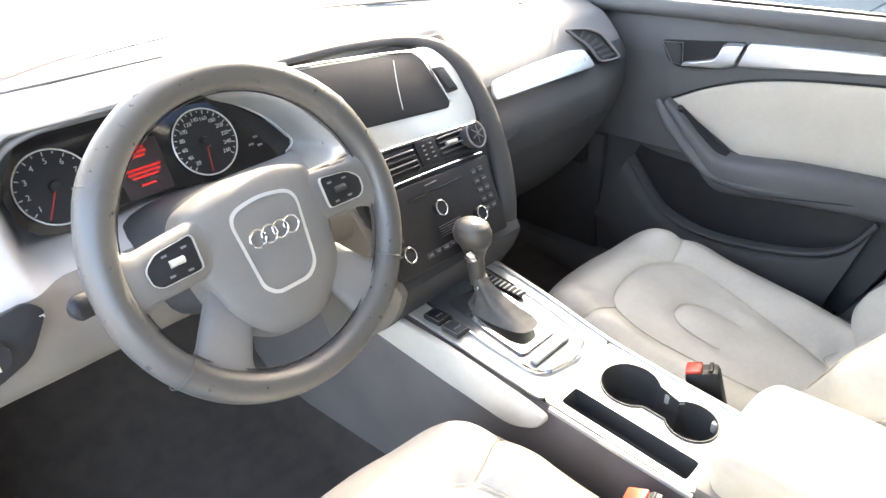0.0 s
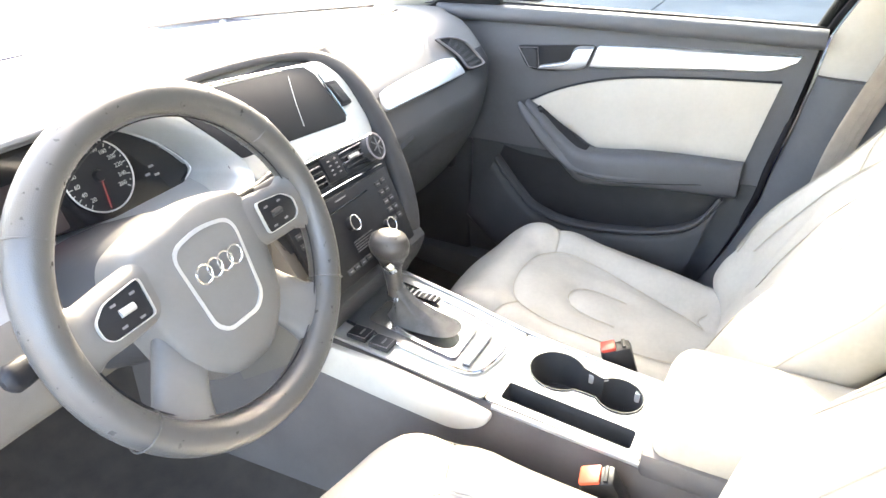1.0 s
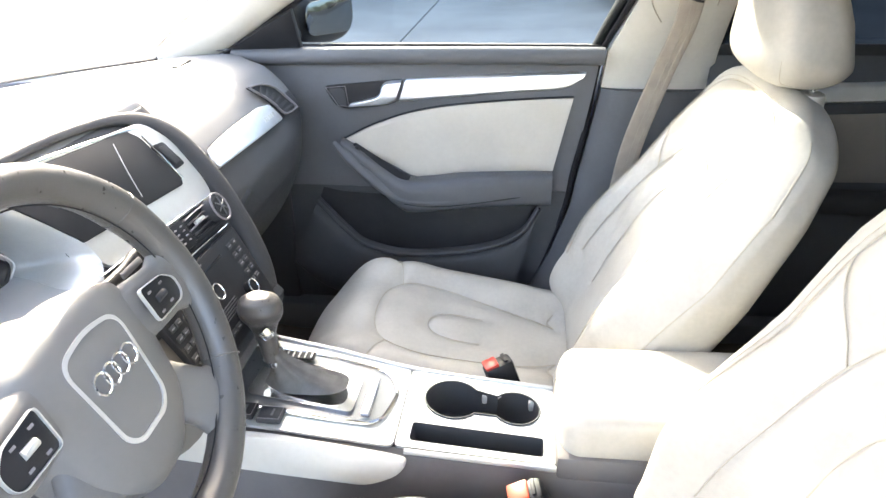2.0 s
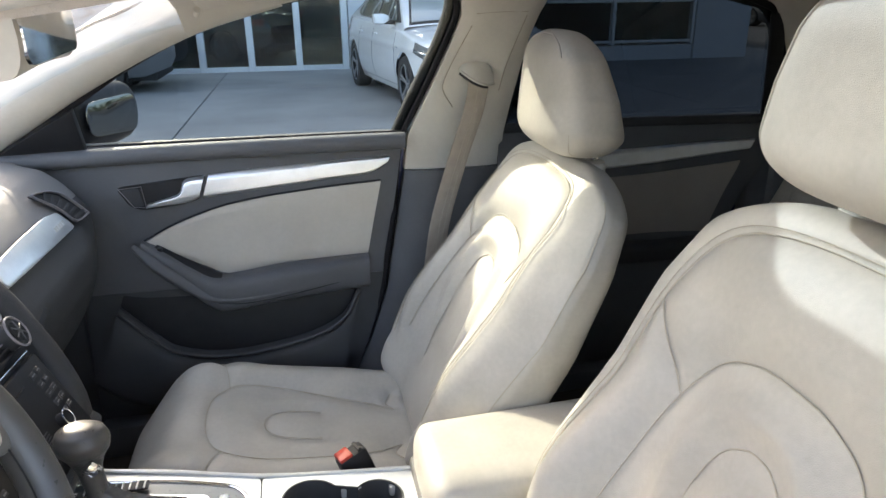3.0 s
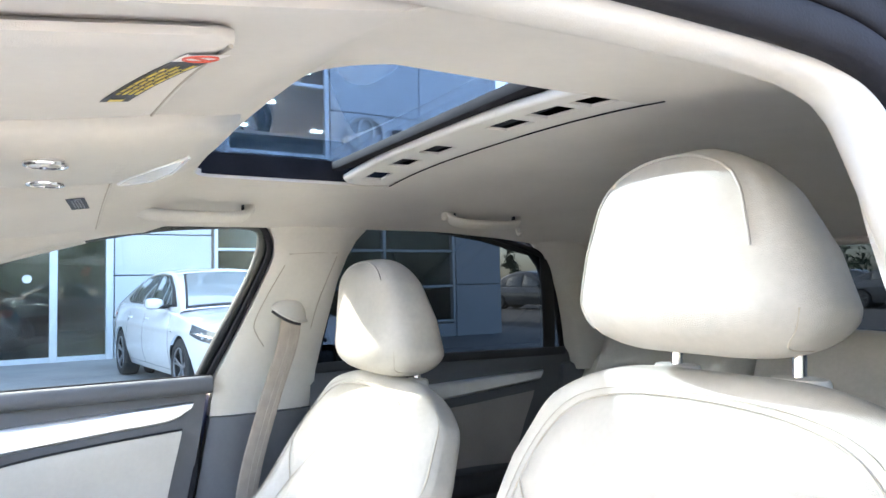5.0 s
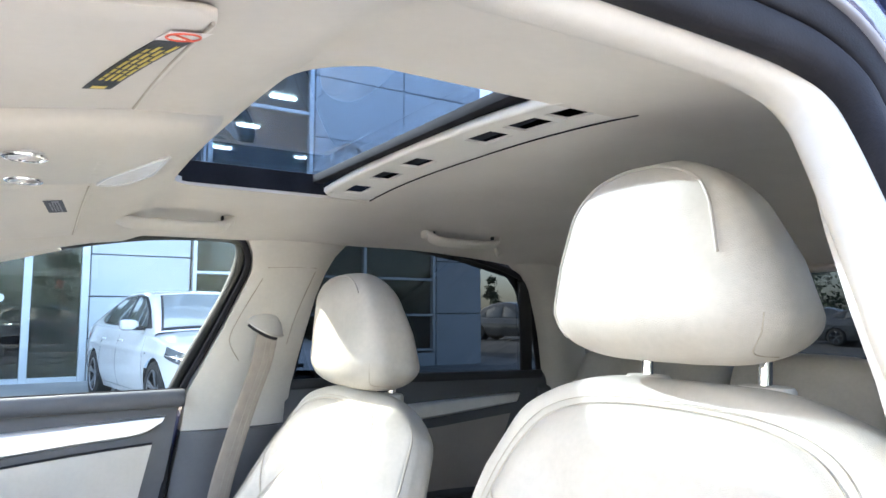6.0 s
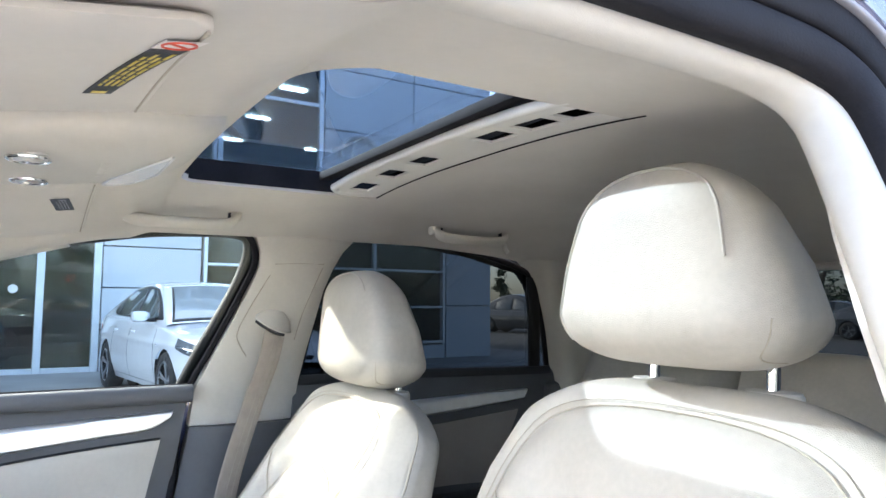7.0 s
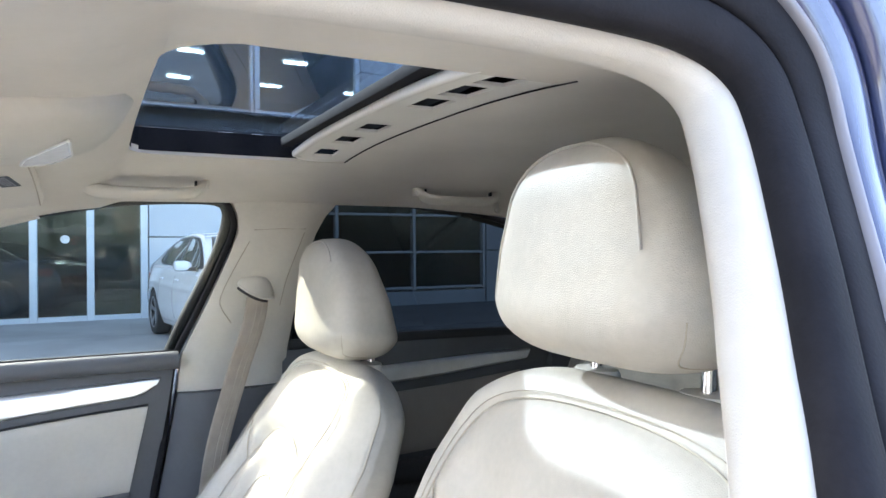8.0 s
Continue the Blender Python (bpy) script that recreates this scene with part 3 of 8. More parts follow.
def doorway(a, b, w, t, n=18):
    """A bar along the opening's edge, a metres outwards in its plane and b metres out of the car."""
    path = smooth_path(EDGE, 150)
    rings = []
    for i, p in enumerate(path):
        d = path[min(i + 2, 150)] - path[max(i - 2, 0)]
        o = Vector((0, -d.z, d.y)).normalized()
        c = p + o * a + Vector((-b, 0, 0))
        u = Vector((-1, 0, 0)) - d.normalized() * Vector((-1, 0, 0)).dot(d.normalized())
        u.normalize()
        s = d.normalized().cross(u)
        rings.append([c + s * (math.copysign(abs(math.cos(q)) ** 0.8, math.cos(q)) * w) + u * (math.copysign(abs(math.sin(q)) ** 0.8, math.sin(q)) * t) for q in np.linspace(0, 2 * math.pi, n + 1)[:-1]])
    return loft(rings)


body = thing("body_side", "dark blue painted frame round the open driver's doorway", "car body", (-0.745, 0.2, 0.28), kind="structure")
wpart("door_seal", doorway(0.009, 0.004, 0.014, 0.012), RUBBER, body, "black tubular rubber seal")
tagged(part("trim_doorway_driver", doorway(0.003, -0.022, 0.0155, 0.018, 24), TRIM_BEIGE), "cream trim along the roof rail and door pillar", "pillar trim", kind="structure")
wpart("inner_flange", doorway(0.034, 0.012, 0.013, 0.005), RUBBER, body, "dark inner door flange")
wpart("flange_bead", doorway(0.045, 0.016, 0.0030, 0.005), SATIN_DARK, body, "thin pale bead")
wpart("painted_edge", doorway(0.062, 0.014, 0.015, 0.007), PAINT, body, "dark blue painted frame edge")
wpart("outer_skin", doorway(0.092, 0.020, 0.016, 0.010), PAINT, body, "glossy dark blue outer skin")
wpart("roof_strip", sweep([(-0.62, -1.0, 1.30), (-0.610, -0.5, 1.375), (-0.604, -0.1, 1.392), (-0.604, 0.15, 1.388), (-0.612, 0.35, 1.345), (-0.64, 0.58, 1.25)], 0.014, 0.008, (-0.4, 0, 1), n=12), RUBBER, body, "black roof strip")

# ---- floor, firewall, rear wall ----
def make_floor():
    bm = bmesh.new()
    rows = [(-1.30, 0.34), (-0.60, 0.30), (-0.10, 0.27), (0.30, 0.26), (0.80, 0.26), (1.05, 0.30), (1.25, 0.46), (1.32, 0.66)]
    xs = np.linspace(-0.74, 0.74, 31)
    rings = []
    for y, z in rows:
        rings.append([Vector((x, y, z + 0.13 * math.exp(-(x / 0.13) ** 4))) for x in xs])
    bm = loft(rings, closed=False)
    r = bmesh.ops.extrude_face_region(bm, geom=bm.faces[:])
    bmesh.ops.translate(bm, vec=(0, 0, -0.03), verts=[v for v in r["geom"] if isinstance(v, bmesh.types.BMVert)])
    return bm


tagged(part("floor", make_floor(), CARPET, angle=60), "dark carpet on the car's floor", "carpet", kind="structure")
tagged(part("wall_firewall", box((0, 1.34, 0.65), (1.5, 0.03, 0.54), 0.01), CARPET), "dark carpeted firewall under the dash", "firewall", kind="structure")
for side, nm in ((1, "passenger"), (-1, "driver")):
    tagged(part("sill_" + nm, box((side * 0.735, 0.10, 0.28), (0.12, 2.2, 0.12), 0.02), GREY), "slate grey door sill trim", "door sill", kind="structure")
tagged(part("wall_driver_kick", box((-0.745, 1.06, 0.58), (0.05, 0.5, 0.60), 0.02), GREY), "slate grey kick panel beside the pedals", "kick panel", kind="structure")


# ---- windscreen, rear window ----
def ws_base(x):
    return 1.50 - 0.74 * x * x


def make_screen(grow=0.0):
    rings = []
    for v in np.linspace(0 - grow, 1 + grow, 13):
        ring = []
        for u in np.linspace(-1 - grow, 1 + grow, 33):
            xb, xt = u * 0.74, u * 0.575
            x = xb + (xt - xb) * v
            yb, yt = ws_base(xb), 0.530 - 0.10 * u * u
            ring.append(Vector((x, yb + (yt - yb) * v, 0.955 + (1.325 - 0.06 * u * u - 0.955) * v + 0.03 * math.sin(math.pi * min(max(v, 0), 1)))))
        rings.append(ring)
    return loft(rings, closed=False)


windscreen = thing("window_windscreen", "clear laminated windscreen with a black border", "windscreen", (0, 1.2, 0.96), kind="structure")
pane = wpart("pane", make_screen(), CLEAR, windscreen, "clear curved glass pane")
base = [(x, ws_base(x), 0.965) for x in np.linspace(-0.74, 0.74, 21)]
wpart("lower_seal", sweep(base, 0.012, 0.006, (0, 0, 1), n=10, smooth=60), BLACK, windscreen)
wpart("header_trim", sweep([(x, 0.505 - 0.12 * (x / 0.575) ** 2, roof_z(x, 0.48) + 0.016) for x in np.linspace(-0.47, 0.45, 13)], 0.04, 0.008, (0, 0, 1), n=12), CLOTH, windscreen, "cream header trim")


def make_hood():
    rings = []
    for v in np.linspace(0, 1, 14):
        rings.append([Vector((x, ws_base(x) + 0.03 + v * 1.15, 0.945 - 0.03 * (x / 0.8) ** 2 - 0.03 * v - 0.20 * v ** 3)) for x in np.linspace(-0.82, 0.82, 25)])
    bm = loft(rings, closed=False)
    r = bmesh.ops.extrude_face_region(bm, geom=bm.faces[:])
    bmesh.ops.translate(bm, vec=(0, 0, -0.02), verts=[v for v in r["geom"] if isinstance(v, bmesh.types.BMVert)])
    return bm


tagged(part("car_hood", make_hood(), PAINT, angle=60), "glossy dark blue bonnet in front of the windscreen", "car bonnet", kind="structure")


def rear_glass():
    rings = []
    for v in np.linspace(0, 1, 9):
        rings.append([Vector((u * (0.56 + 0.06 * (1 - v)), -1.16 - 0.42 * (1 - v) + 0.05 * u * u, 0.985 + 0.275 * v + 0.02 * math.sin(math.pi * v) - 0.03 * u * u * v)) for u in np.linspace(-1, 1, 21)])
    return loft(rings, closed=False)


rw = thing("window_rear", "tinted rear window over the parcel shelf", "rear window", (0, -1.4, 0.97), kind="structure")
wpart("pane", rear_glass(), PRIVACY, rw, "grey tinted glass pane")
wpart("rear_header", sweep([(x, -1.17 + 0.05 * (x / 0.56) ** 2, 1.262 - 0.03 * (x / 0.56) ** 2) for x in np.linspace(-0.58, 0.58, 11)], 0.035, 0.010, (0, 0, 1), n=12), CLOTH, rw, "cream rear header trim")
tagged(part("parcel_shelf", box((0, -1.36, 0.975), (1.24, 0.46, 0.03), 0.01), GREY), "slate grey parcel shelf under the rear window", "parcel shelf", kind="structure")
for side, nm in ((1, "passenger"), (-1, "driver")):
    C = [(1.288, -0.74, -1.14, 0.572), (1.262, -0.78, -1.18, 0.585), (1.22, -0.82, -1.22, 0.61), (1.15, -0.87, -1.30, 0.645), (1.07, -0.92, -1.42, 0.68), (0.99, -0.965, -1.55, 0.71), (0.93, -0.975, -1.60, 0.72)]
    tagged(part("pillar_c_" + nm, pillar_sheet(side, [(z, a, a - 0.14, x) for z, a, b, x in C], thick=0.05, bulge=0.03), TRIM_BEIGE, angle=50), "cream trim on the rear roof pillar", "pillar trim", kind="structure")
    # same pillar's rear half as a darker sheet, imitating the shadow there
    tagged(part("pillar_c_shaded_" + nm, pillar_sheet(side, [(z, a - 0.13, b, x + 0.004) for z, a, b, x in C], thick=0.05, bulge=0.012), INSERT_SHADED, angle=50), "rear part of the roof pillar trim, darkened for shade", "pillar trim", kind="structure")
    tagged(part("wall_rear_side_" + nm, box((side * 0.75, -1.30, 0.62), (0.06, 0.75, 0.66), 0.02), GREY), "slate grey side trim behind the rear door", "side trim", kind="structure")
tagged(part("wall_rear_gap_" + "passenger", box((0.768, -0.945, 0.66), (0.05, 0.16, 0.66), 0.02), GREY), "slate grey trim behind the rear door", "side trim", kind="structure")
tagged(part("wall_rear", box((0, -1.52, 0.62), (1.5, 0.04, 0.66), 0.01), CARPET), "dark panel behind the rear seat", "rear wall", kind="structure")

# ---- passenger doors ----
def door_x(z):
    """The inner panel's place across the car at height z."""
    return interp(z, [0.28, 0.36, 0.45, 0.55, 0.63, 0.70, 0.80, 0.88, 0.94, 0.975, 0.992], [0.735, 0.715, 0.708, 0.722, 0.735, 0.742, 0.742, 0.734, 0.738, 0.744, 0.752])


def on_door(y, z, out=0.0):
    return Vector((door_x(z) - out, y, z))


def skin(outline, out, thick, bevel=0.002, inset_top=0.0):
    """A plate that follows the door panel: outline of (y, z)."""
    pts = round_poly([(0, y, z) for y, z in outline], 0.012, 4)
    front = [on_door(p.y, p.z, out) for p in pts]
    c = sum((p for p in pts), Vector()) / len(pts)
    rings = []
    back = [on_door(p.y, p.z, out - thick) for p in pts]
    small = [on_door(c.y + (p.y - c.y) * (1 - bevel * 8), c.z + (p.z - c.z) * (1 - bevel * 8), out + bevel) for p in pts]
    bm = loft([back, front, small], caps=False)
    vs = bm.verts[:]
    n = len(pts)
    bm.verts.ensure_lookup_table()
    bm.faces.new([bm.verts[i] for i in range(n)][::-1])
    f = bm.faces.new([bm.verts[2 * n + i] for i in range(n)])
    bmesh.ops.triangulate(bm, faces=[f])
    return bm


def tall_skin(outline_top, outline_bottom, out, thick, rows=10):
    """A plate between an upper and a lower edge, each a list of (y, z) with equally many points, following the panel's curve."""
    grid = []
    for v in np.linspace(0, 1, rows):
        row = []
        for (ya, za), (yb, zb) in zip(outline_top, outline_bottom):
            y, z = ya + (yb - ya) * v, za + (zb - za) * v
            e = min(1.0, min(v, 1 - v) * rows * 0.7)
            row.append(on_door(y, z, out * (0.4 + 0.6 * e ** 0.5)))
        grid.append(row)
    bm = loft(grid, closed=False)
    r = bmesh.ops.extrude_face_region(bm, geom=bm.faces[:])
    bmesh.ops.translate(bm, vec=(thick, 0, 0), verts=[v for v in r["geom"] if isinstance(v, bmesh.types.BMVert)])
    return bm


def curve2(pts, n=24):
    return [(p.x, p.y) for p in smooth_path([(a, b, 0) for a, b in pts], n)]


def door_panel(y_of_front, y_of_rear, top=0.992, bottom=0.29):
    rings = []
    for z in np.linspace(bottom, top, 40):
        a, b = y_of_front(z), y_of_rear(z)
        rings.append([on_door(a + (b - a) * u, z) for u in np.linspace(0, 1, 30)])
    bm = loft(rings, closed=False)
    r = bmesh.ops.extrude_face_region(bm, geom=bm.faces[:])
    bmesh.ops.translate(bm, vec=(0.05, 0, 0), verts=[v for v in r["geom"] if isinstance(v, bmesh.types.BMVert)])
    return bm


def rear_edge(z):
    return interp(z, [0.28, 0.41, 0.50, 0.626, 0.772, 0.99], [0.255, 0.190, 0.155, 0.112, 0.090, 0.056])


door = thing("door_1", "closed passenger door, slate panel with cream insert and silver trim", "car door", (0.74, 0.4, 0.29), kind="structure")
wpart("panel", door_panel(lambda z: 1.04, rear_edge, bottom=0.655), GREY, door, "slate grey upper door panel")
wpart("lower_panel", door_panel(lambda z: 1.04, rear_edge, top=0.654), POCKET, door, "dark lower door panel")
wpart("sill_roll", sweep([(0.730, 0.052, 0.978), (0.731, 0.30, 0.978), (0.732, 0.60, 0.976), (0.737, 0.90, 0.969)], 0.020, 0.019, (0, 0, 1), n=20, power=2.2, smooth=30), GREY, door, "rolled upper edge of the door")
wpart("belt_strip", sweep([on_door(1.0, 0.984, 0.006), on_door(0.6, 0.988, 0.006), on_door(0.3, 0.991, 0.006), on_door(0.056, 0.991, 0.006)], 0.006, 0.004, (0, 0, 1), n=14), GREY, door, "rounded sill under the window")
wpart("window_seal", sweep([(0.759, 1.0, 0.987), (0.759, 0.5, 0.991), (0.759, 0.05, 0.991)], 0.005, 0.006, (0, 0, 1), n=10), RUBBER, door)
# silver spear
top = curve2([(0.494, 0.922), (0.36, 0.931), (0.22, 0.938), (0.12, 0.942), (0.088, 0.942)])
low = curve2([(0.512, 0.871), (0.38, 0.884), (0.24, 0.897), (0.14, 0.906), (0.095, 0.928)])
wpart("spear_trim", tall_skin(top, low, 0.010, 0.008), ALU, door, "brushed aluminium spear")
# handle
bezel = thing_part = wpart("handle_bezel", skin([(0.690, 0.905), (0.50, 0.923), (0.522, 0.868), (0.560, 0.858), (0.645, 0.851), (0.668, 0.862)], 0.003, 0.004), BLACK, door, "black handle recess")
wpart("pull_lever", tall_skin(curve2([(0.627, 0.866), (0.590, 0.875), (0.560, 0.886), (0.545, 0.915), (0.503, 0.921)]), curve2([(0.632, 0.857), (0.592, 0.860), (0.556, 0.862), (0.530, 0.868), (0.519, 0.874)]), 0.016, 0.008), ALU, bezel, "silver pull lever")
wpart("lock_switch", skin([(0.682, 0.900), (0.640, 0.904), (0.636, 0.860), (0.655, 0.862)], 0.006, 0.004), DARK, bezel, "lock switch")
wpart("lock_switch_frame", tube([on_door(y, z, 0.0075) for y, z in ((0.684, 0.902), (0.637, 0.906), (0.632, 0.858), (0.657, 0.860), (0.684, 0.902))], 0.0010, 6, smooth=0), SATIN_DARK, bezel)
# cream insert
top = curve2([(0.655, 0.772), (0.58, 0.810), (0.49, 0.842), (0.40, 0.860), (0.30, 0.871), (0.20, 0.879), (0.112, 0.884)])
low = curve2([(0.650, 0.768), (0.60, 0.745), (0.53, 0.708), (0.478, 0.684), (0.40, 0.692), (0.30, 0.700), (0.150, 0.704)])
wpart("insert", tall_skin(top, low, 0.006, 0.006, 14), INSERT, door, "cream leatherette insert")
wpart("insert_seam", tube([on_door(y, z + 0.004, 0.004) for y, z in top], 0.002, 6), BLACK, door)


def armrest_mesh():
    """The armrest: a thick ledge that sweeps up to the front."""
    path = [(0.150, 0.690, 0.030), (0.25, 0.688, 0.045), (0.36, 0.683, 0.055), (0.45, 0.672, 0.058), (0.505, 0.672, 0.055), (0.56, 0.705, 0.046), (0.61, 0.742, 0.036), (0.655, 0.770, 0.020)]
    rings = []
    for i, p in enumerate(smooth_path(path, 50)):
        y, z, w = p
        h = 0.040 if y < 0.5 else 0.040 - 0.016 * (y - 0.5) / 0.15
        x0 = door_x(z) + 0.008
        ring = []
        for k in range(22):
            a = 2 * math.pi * k / 22
            ca, sa = math.cos(a), math.sin(a)
            ring.append(Vector((x0 - (w / 2 + 0.008) + math.copysign(abs(ca) ** 0.55, ca) * (w / 2 + 0.010), y, z - h * 0.55 + math.copysign(abs(sa) ** 0.6, sa) * h)))
        rings.append(ring)
    return loft(rings)


arm = wpart("armrest", armrest_mesh(), GREY, door, "slate padded armrest")
# flat black strip imitating the shaded hollow of the grip
wpart("grip_shade", sweep([(0.724, 0.628, 0.765), (0.718, 0.595, 0.742), (0.714, 0.56, 0.7215), (0.710, 0.52, 0.699), (0.708, 0.49, 0.690)], 0.014, 0.003, (-0.3, 0.4, 0.85), n=14, smooth=20, taper=lambda u: 0.35 + 0.65 * math.sin(math.pi * min(1, 0.08 + 0.9 * u)) ** 0.5), BLACK, arm, "black strip drawn as the shade in the grip")
wpart("grip_rim", sweep([(0.712, 0.672, 0.775), (0.700, 0.642, 0.748), (0.691, 0.604, 0.714), (0.687, 0.548, 0.668), (0.684, 0.506, 0.647), (0.682, 0.45, 0.643), (0.684, 0.38, 0.647), (0.692, 0.275, 0.661), (0.712, 0.16, 0.674)], 0.013, 0.010, (-0.7, 0, 0.6), n=16, smooth=60, taper=lambda u: 0.45 + 0.55 * min(1, 6 * u, 3 * (1 - u))), GREY, arm, "slate rim of the pull grip")
wpart("window_switch", rod((0.722, 0.618, 0.752), (0.716, 0.616, 0.766), 0.0065, 0.0055, 16), DARK, arm, "small round window switch")
wpart("armrest_seam", tube([(0.674, 0.500, 0.637), (0.672, 0.45, 0.632), (0.674, 0.38, 0.636), (0.682, 0.275, 0.650), (0.702, 0.17, 0.662)], 0.0014, 6), BLACK, arm)
# map pocket: a proud lower shell, its mouth's shade drawn as a black sheet
top = curve2([(0.740, 0.615), (0.69, 0.575), (0.60, 0.545), (0.48, 0.545), (0.34, 0.555), (0.24, 0.580), (0.185, 0.620)])
low = curve2([(0.80, 0.45), (0.72, 0.38), (0.60, 0.345), (0.48, 0.34), (0.36, 0.35), (0.28, 0.37), (0.235, 0.40)])
LIP = [(0.725, 0.625), (0.652, 0.552), (0.602, 0.516), (0.492, 0.496), (0.323, 0.516), (0.224, 0.557), (0.178, 0.625)]
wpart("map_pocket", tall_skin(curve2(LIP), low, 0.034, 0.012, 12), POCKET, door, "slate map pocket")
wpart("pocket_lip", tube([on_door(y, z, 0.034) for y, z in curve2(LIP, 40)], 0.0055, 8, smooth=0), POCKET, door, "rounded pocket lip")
wpart("pocket_mouth", tall_skin(curve2([(0.715, 0.650), (0.66, 0.640), (0.55, 0.636), (0.44, 0.636), (0.32, 0.642), (0.22, 0.650), (0.165, 0.66)]), curve2(LIP), 0.002, 0.004, 8), BLACK, door, "black sheet drawn as the shade in the pocket mouth")

# rear door
def rear_door_end(z):
    return interp(z, [0.30, 0.50, 0.69, 0.80, 0.90, 0.99], [-0.62, -0.70, -0.80, -0.86, -0.92, -0.955])


rear = thing("door_2", "closed rear door, slate panel with shade-darkened insert and silver trim", "car door", (0.74, -0.5, 0.29), kind="structure")
wpart("panel", door_panel(lambda z: -0.175, rear_door_end), GREY, rear, "slate grey door panel")
top = curve2([(-0.30, 0.921), (-0.45, 0.925), (-0.573, 0.929), (-0.72, 0.934), (-0.862, 0.936)])
low = curve2([(-0.30, 0.875), (-0.45, 0.881), (-0.573, 0.887), (-0.72, 0.899), (-0.846, 0.910)])
wpart("spear_trim", tall_skin(top, low, 0.010, 0.008), ALU, rear, "brushed aluminium spear")
# the insert's deep shade is put into its base colour
wpart("insert", tall_skin(curve2([(-0.30, 0.848), (-0.45, 0.855), (-0.58, 0.861), (-0.70, 0.870), (-0.828, 0.880)]), curve2([(-0.30, 0.69), (-0.45, 0.695), (-0.577, 0.698), (-0.66, 0.696), (-0.752, 0.690)]), 0.006, 0.006, 12), INSERT_SHADED, rear, "leatherette insert, darkened for shade")
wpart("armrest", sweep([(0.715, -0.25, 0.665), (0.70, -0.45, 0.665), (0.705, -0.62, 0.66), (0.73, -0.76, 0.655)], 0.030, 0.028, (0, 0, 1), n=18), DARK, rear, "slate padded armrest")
wpart("belt_strip", sweep([on_door(-0.19, 0.991, 0.006), on_door(-0.5, 0.992, 0.006), on_door(-0.95, 0.984, 0.006)], 0.006, 0.012, (0, 0, 1), n=14), DARK, rear)

tagged(part("wall_side_passenger", box((0.815, -0.25, 0.60), (0.02, 2.6, 0.74), 0.004), PAINT), "dark blue outer skin of the passenger doors", "car body", kind="structure")

# side glass
def side_pane(ys, zs_low):
    rings = []
    for y in ys:
        t = window_top(y) + 0.012
        lo = zs_low
        rings.append([Vector((side_x(z) + 0.012, y, z)) for z in np.linspace(lo, max(t, lo + 0.002), 8)])
    return loft(rings, closed=False)


w1 = thing("window_1", "clear front passenger window, closed", "car window", (0.76, 0.4, 0.98), kind="structure")
wpart("pane", side_pane(np.linspace(-0.05, 0.86, 40), 0.975), SIDE_GLASS, w1, "lightly tinted pane")
FRAME = [(0.062, 0.985), (0.034, 1.06), (0.004, 1.13), (-0.024, 1.20), (-0.040, 1.26), (-0.038, 1.300), (-0.012, 1.321), (0.06, 1.323), (0.16, 1.317), (0.256, 1.302), (0.348, 1.282), (0.436, 1.252), (0.521, 1.221), (0.70, 1.127), (0.90, 0.998)]
wpart("window_frame", sweep([(side_x(z) + 0.030, y, z) for y, z in FRAME], 0.016, 0.012, (1, 0, 0.45), n=14, power=4, smooth=120), BLACK, w1, "black metal window frame")
wpart("mirror_corner", slab([(0.752, 0.735, 0.985), (0.752, 0.93, 0.98), (0.715, 0.80, 1.052), (0.706, 0.735, 1.085)], (-1, 0, -0.4), 0.016, 0.004), BLACK, w1, "black mirror corner cover")
w2 = thing("window_2", "dark tinted rear passenger window, closed", "car window", (0.76, -0.55, 0.98), kind="structure")
wpart("pane", side_pane(np.linspace(-1.03, -0.19, 44), 0.975), PRIVACY, w2, "dark privacy glass")
wpart("divider", sweep([(side_x(1.25) + 0.004, -0.80, 1.25), (side_x(1.1) + 0.004, -0.862, 1.10), (side_x(0.985) + 0.004, -0.905, 0.985)], 0.020, 0.008, (-1, 0, -0.4), n=12), BLACK, w2, "black window divider")
frame_line = [(side_x(z) + 0.006, y, z) for y, z in ((-0.19, 0.99), (-0.205, 1.2), (-0.222, 1.26), (-0.26, 1.322), (-0.424, 1.324), (-0.6, 1.304), (-0.785, 1.255), (-0.84, 1.19), (-0.90, 1.09), (-0.955, 0.985))]
wpart("window_seal", sweep(frame_line, 0.008, 0.006, (-1, 0, -0.4), n=10, smooth=90), RUBBER, w2)
wpart("window_frame", sweep([(side_x(window_top(y) + 0.012) + 0.034, y, window_top(y) + 0.032) for y in np.linspace(-0.90, -0.20, 24)], 0.026, 0.012, (1, 0, 0.45), n=14, power=4), BLACK, w2, "black metal window frame")
# driver's rear window closes the other side
w3 = thing("window_3", "dark tinted rear window behind the driver", "car window", (-0.76, -0.55, 0.98), kind="structure")
wpart("pane", [bmesh.ops.scale(b, vec=(-1, 1, 1), verts=b.verts) and b or b for b in [side_pane(np.linspace(-1.03, -0.19, 34), 0.975)]][0], PRIVACY, w3, "dark privacy glass")
tagged(part("wall_rear_door_driver", box((-0.765, -0.55, 0.64), (0.05, 0.76, 0.70), 0.01), GREY), "slate grey rear door panel behind the driver", "car door", kind="structure")

# passenger's outside mirror
mir = thing("wing_mirror", "black passenger wing mirror with silvered glass", "wing mirror", (0.90, 0.74, 1.0))
MC, MU, MN = Vector((0.935, 0.722, 1.032)), Vector((0.886, -0.463, 0)), Vector((-0.463, -0.886, 0))


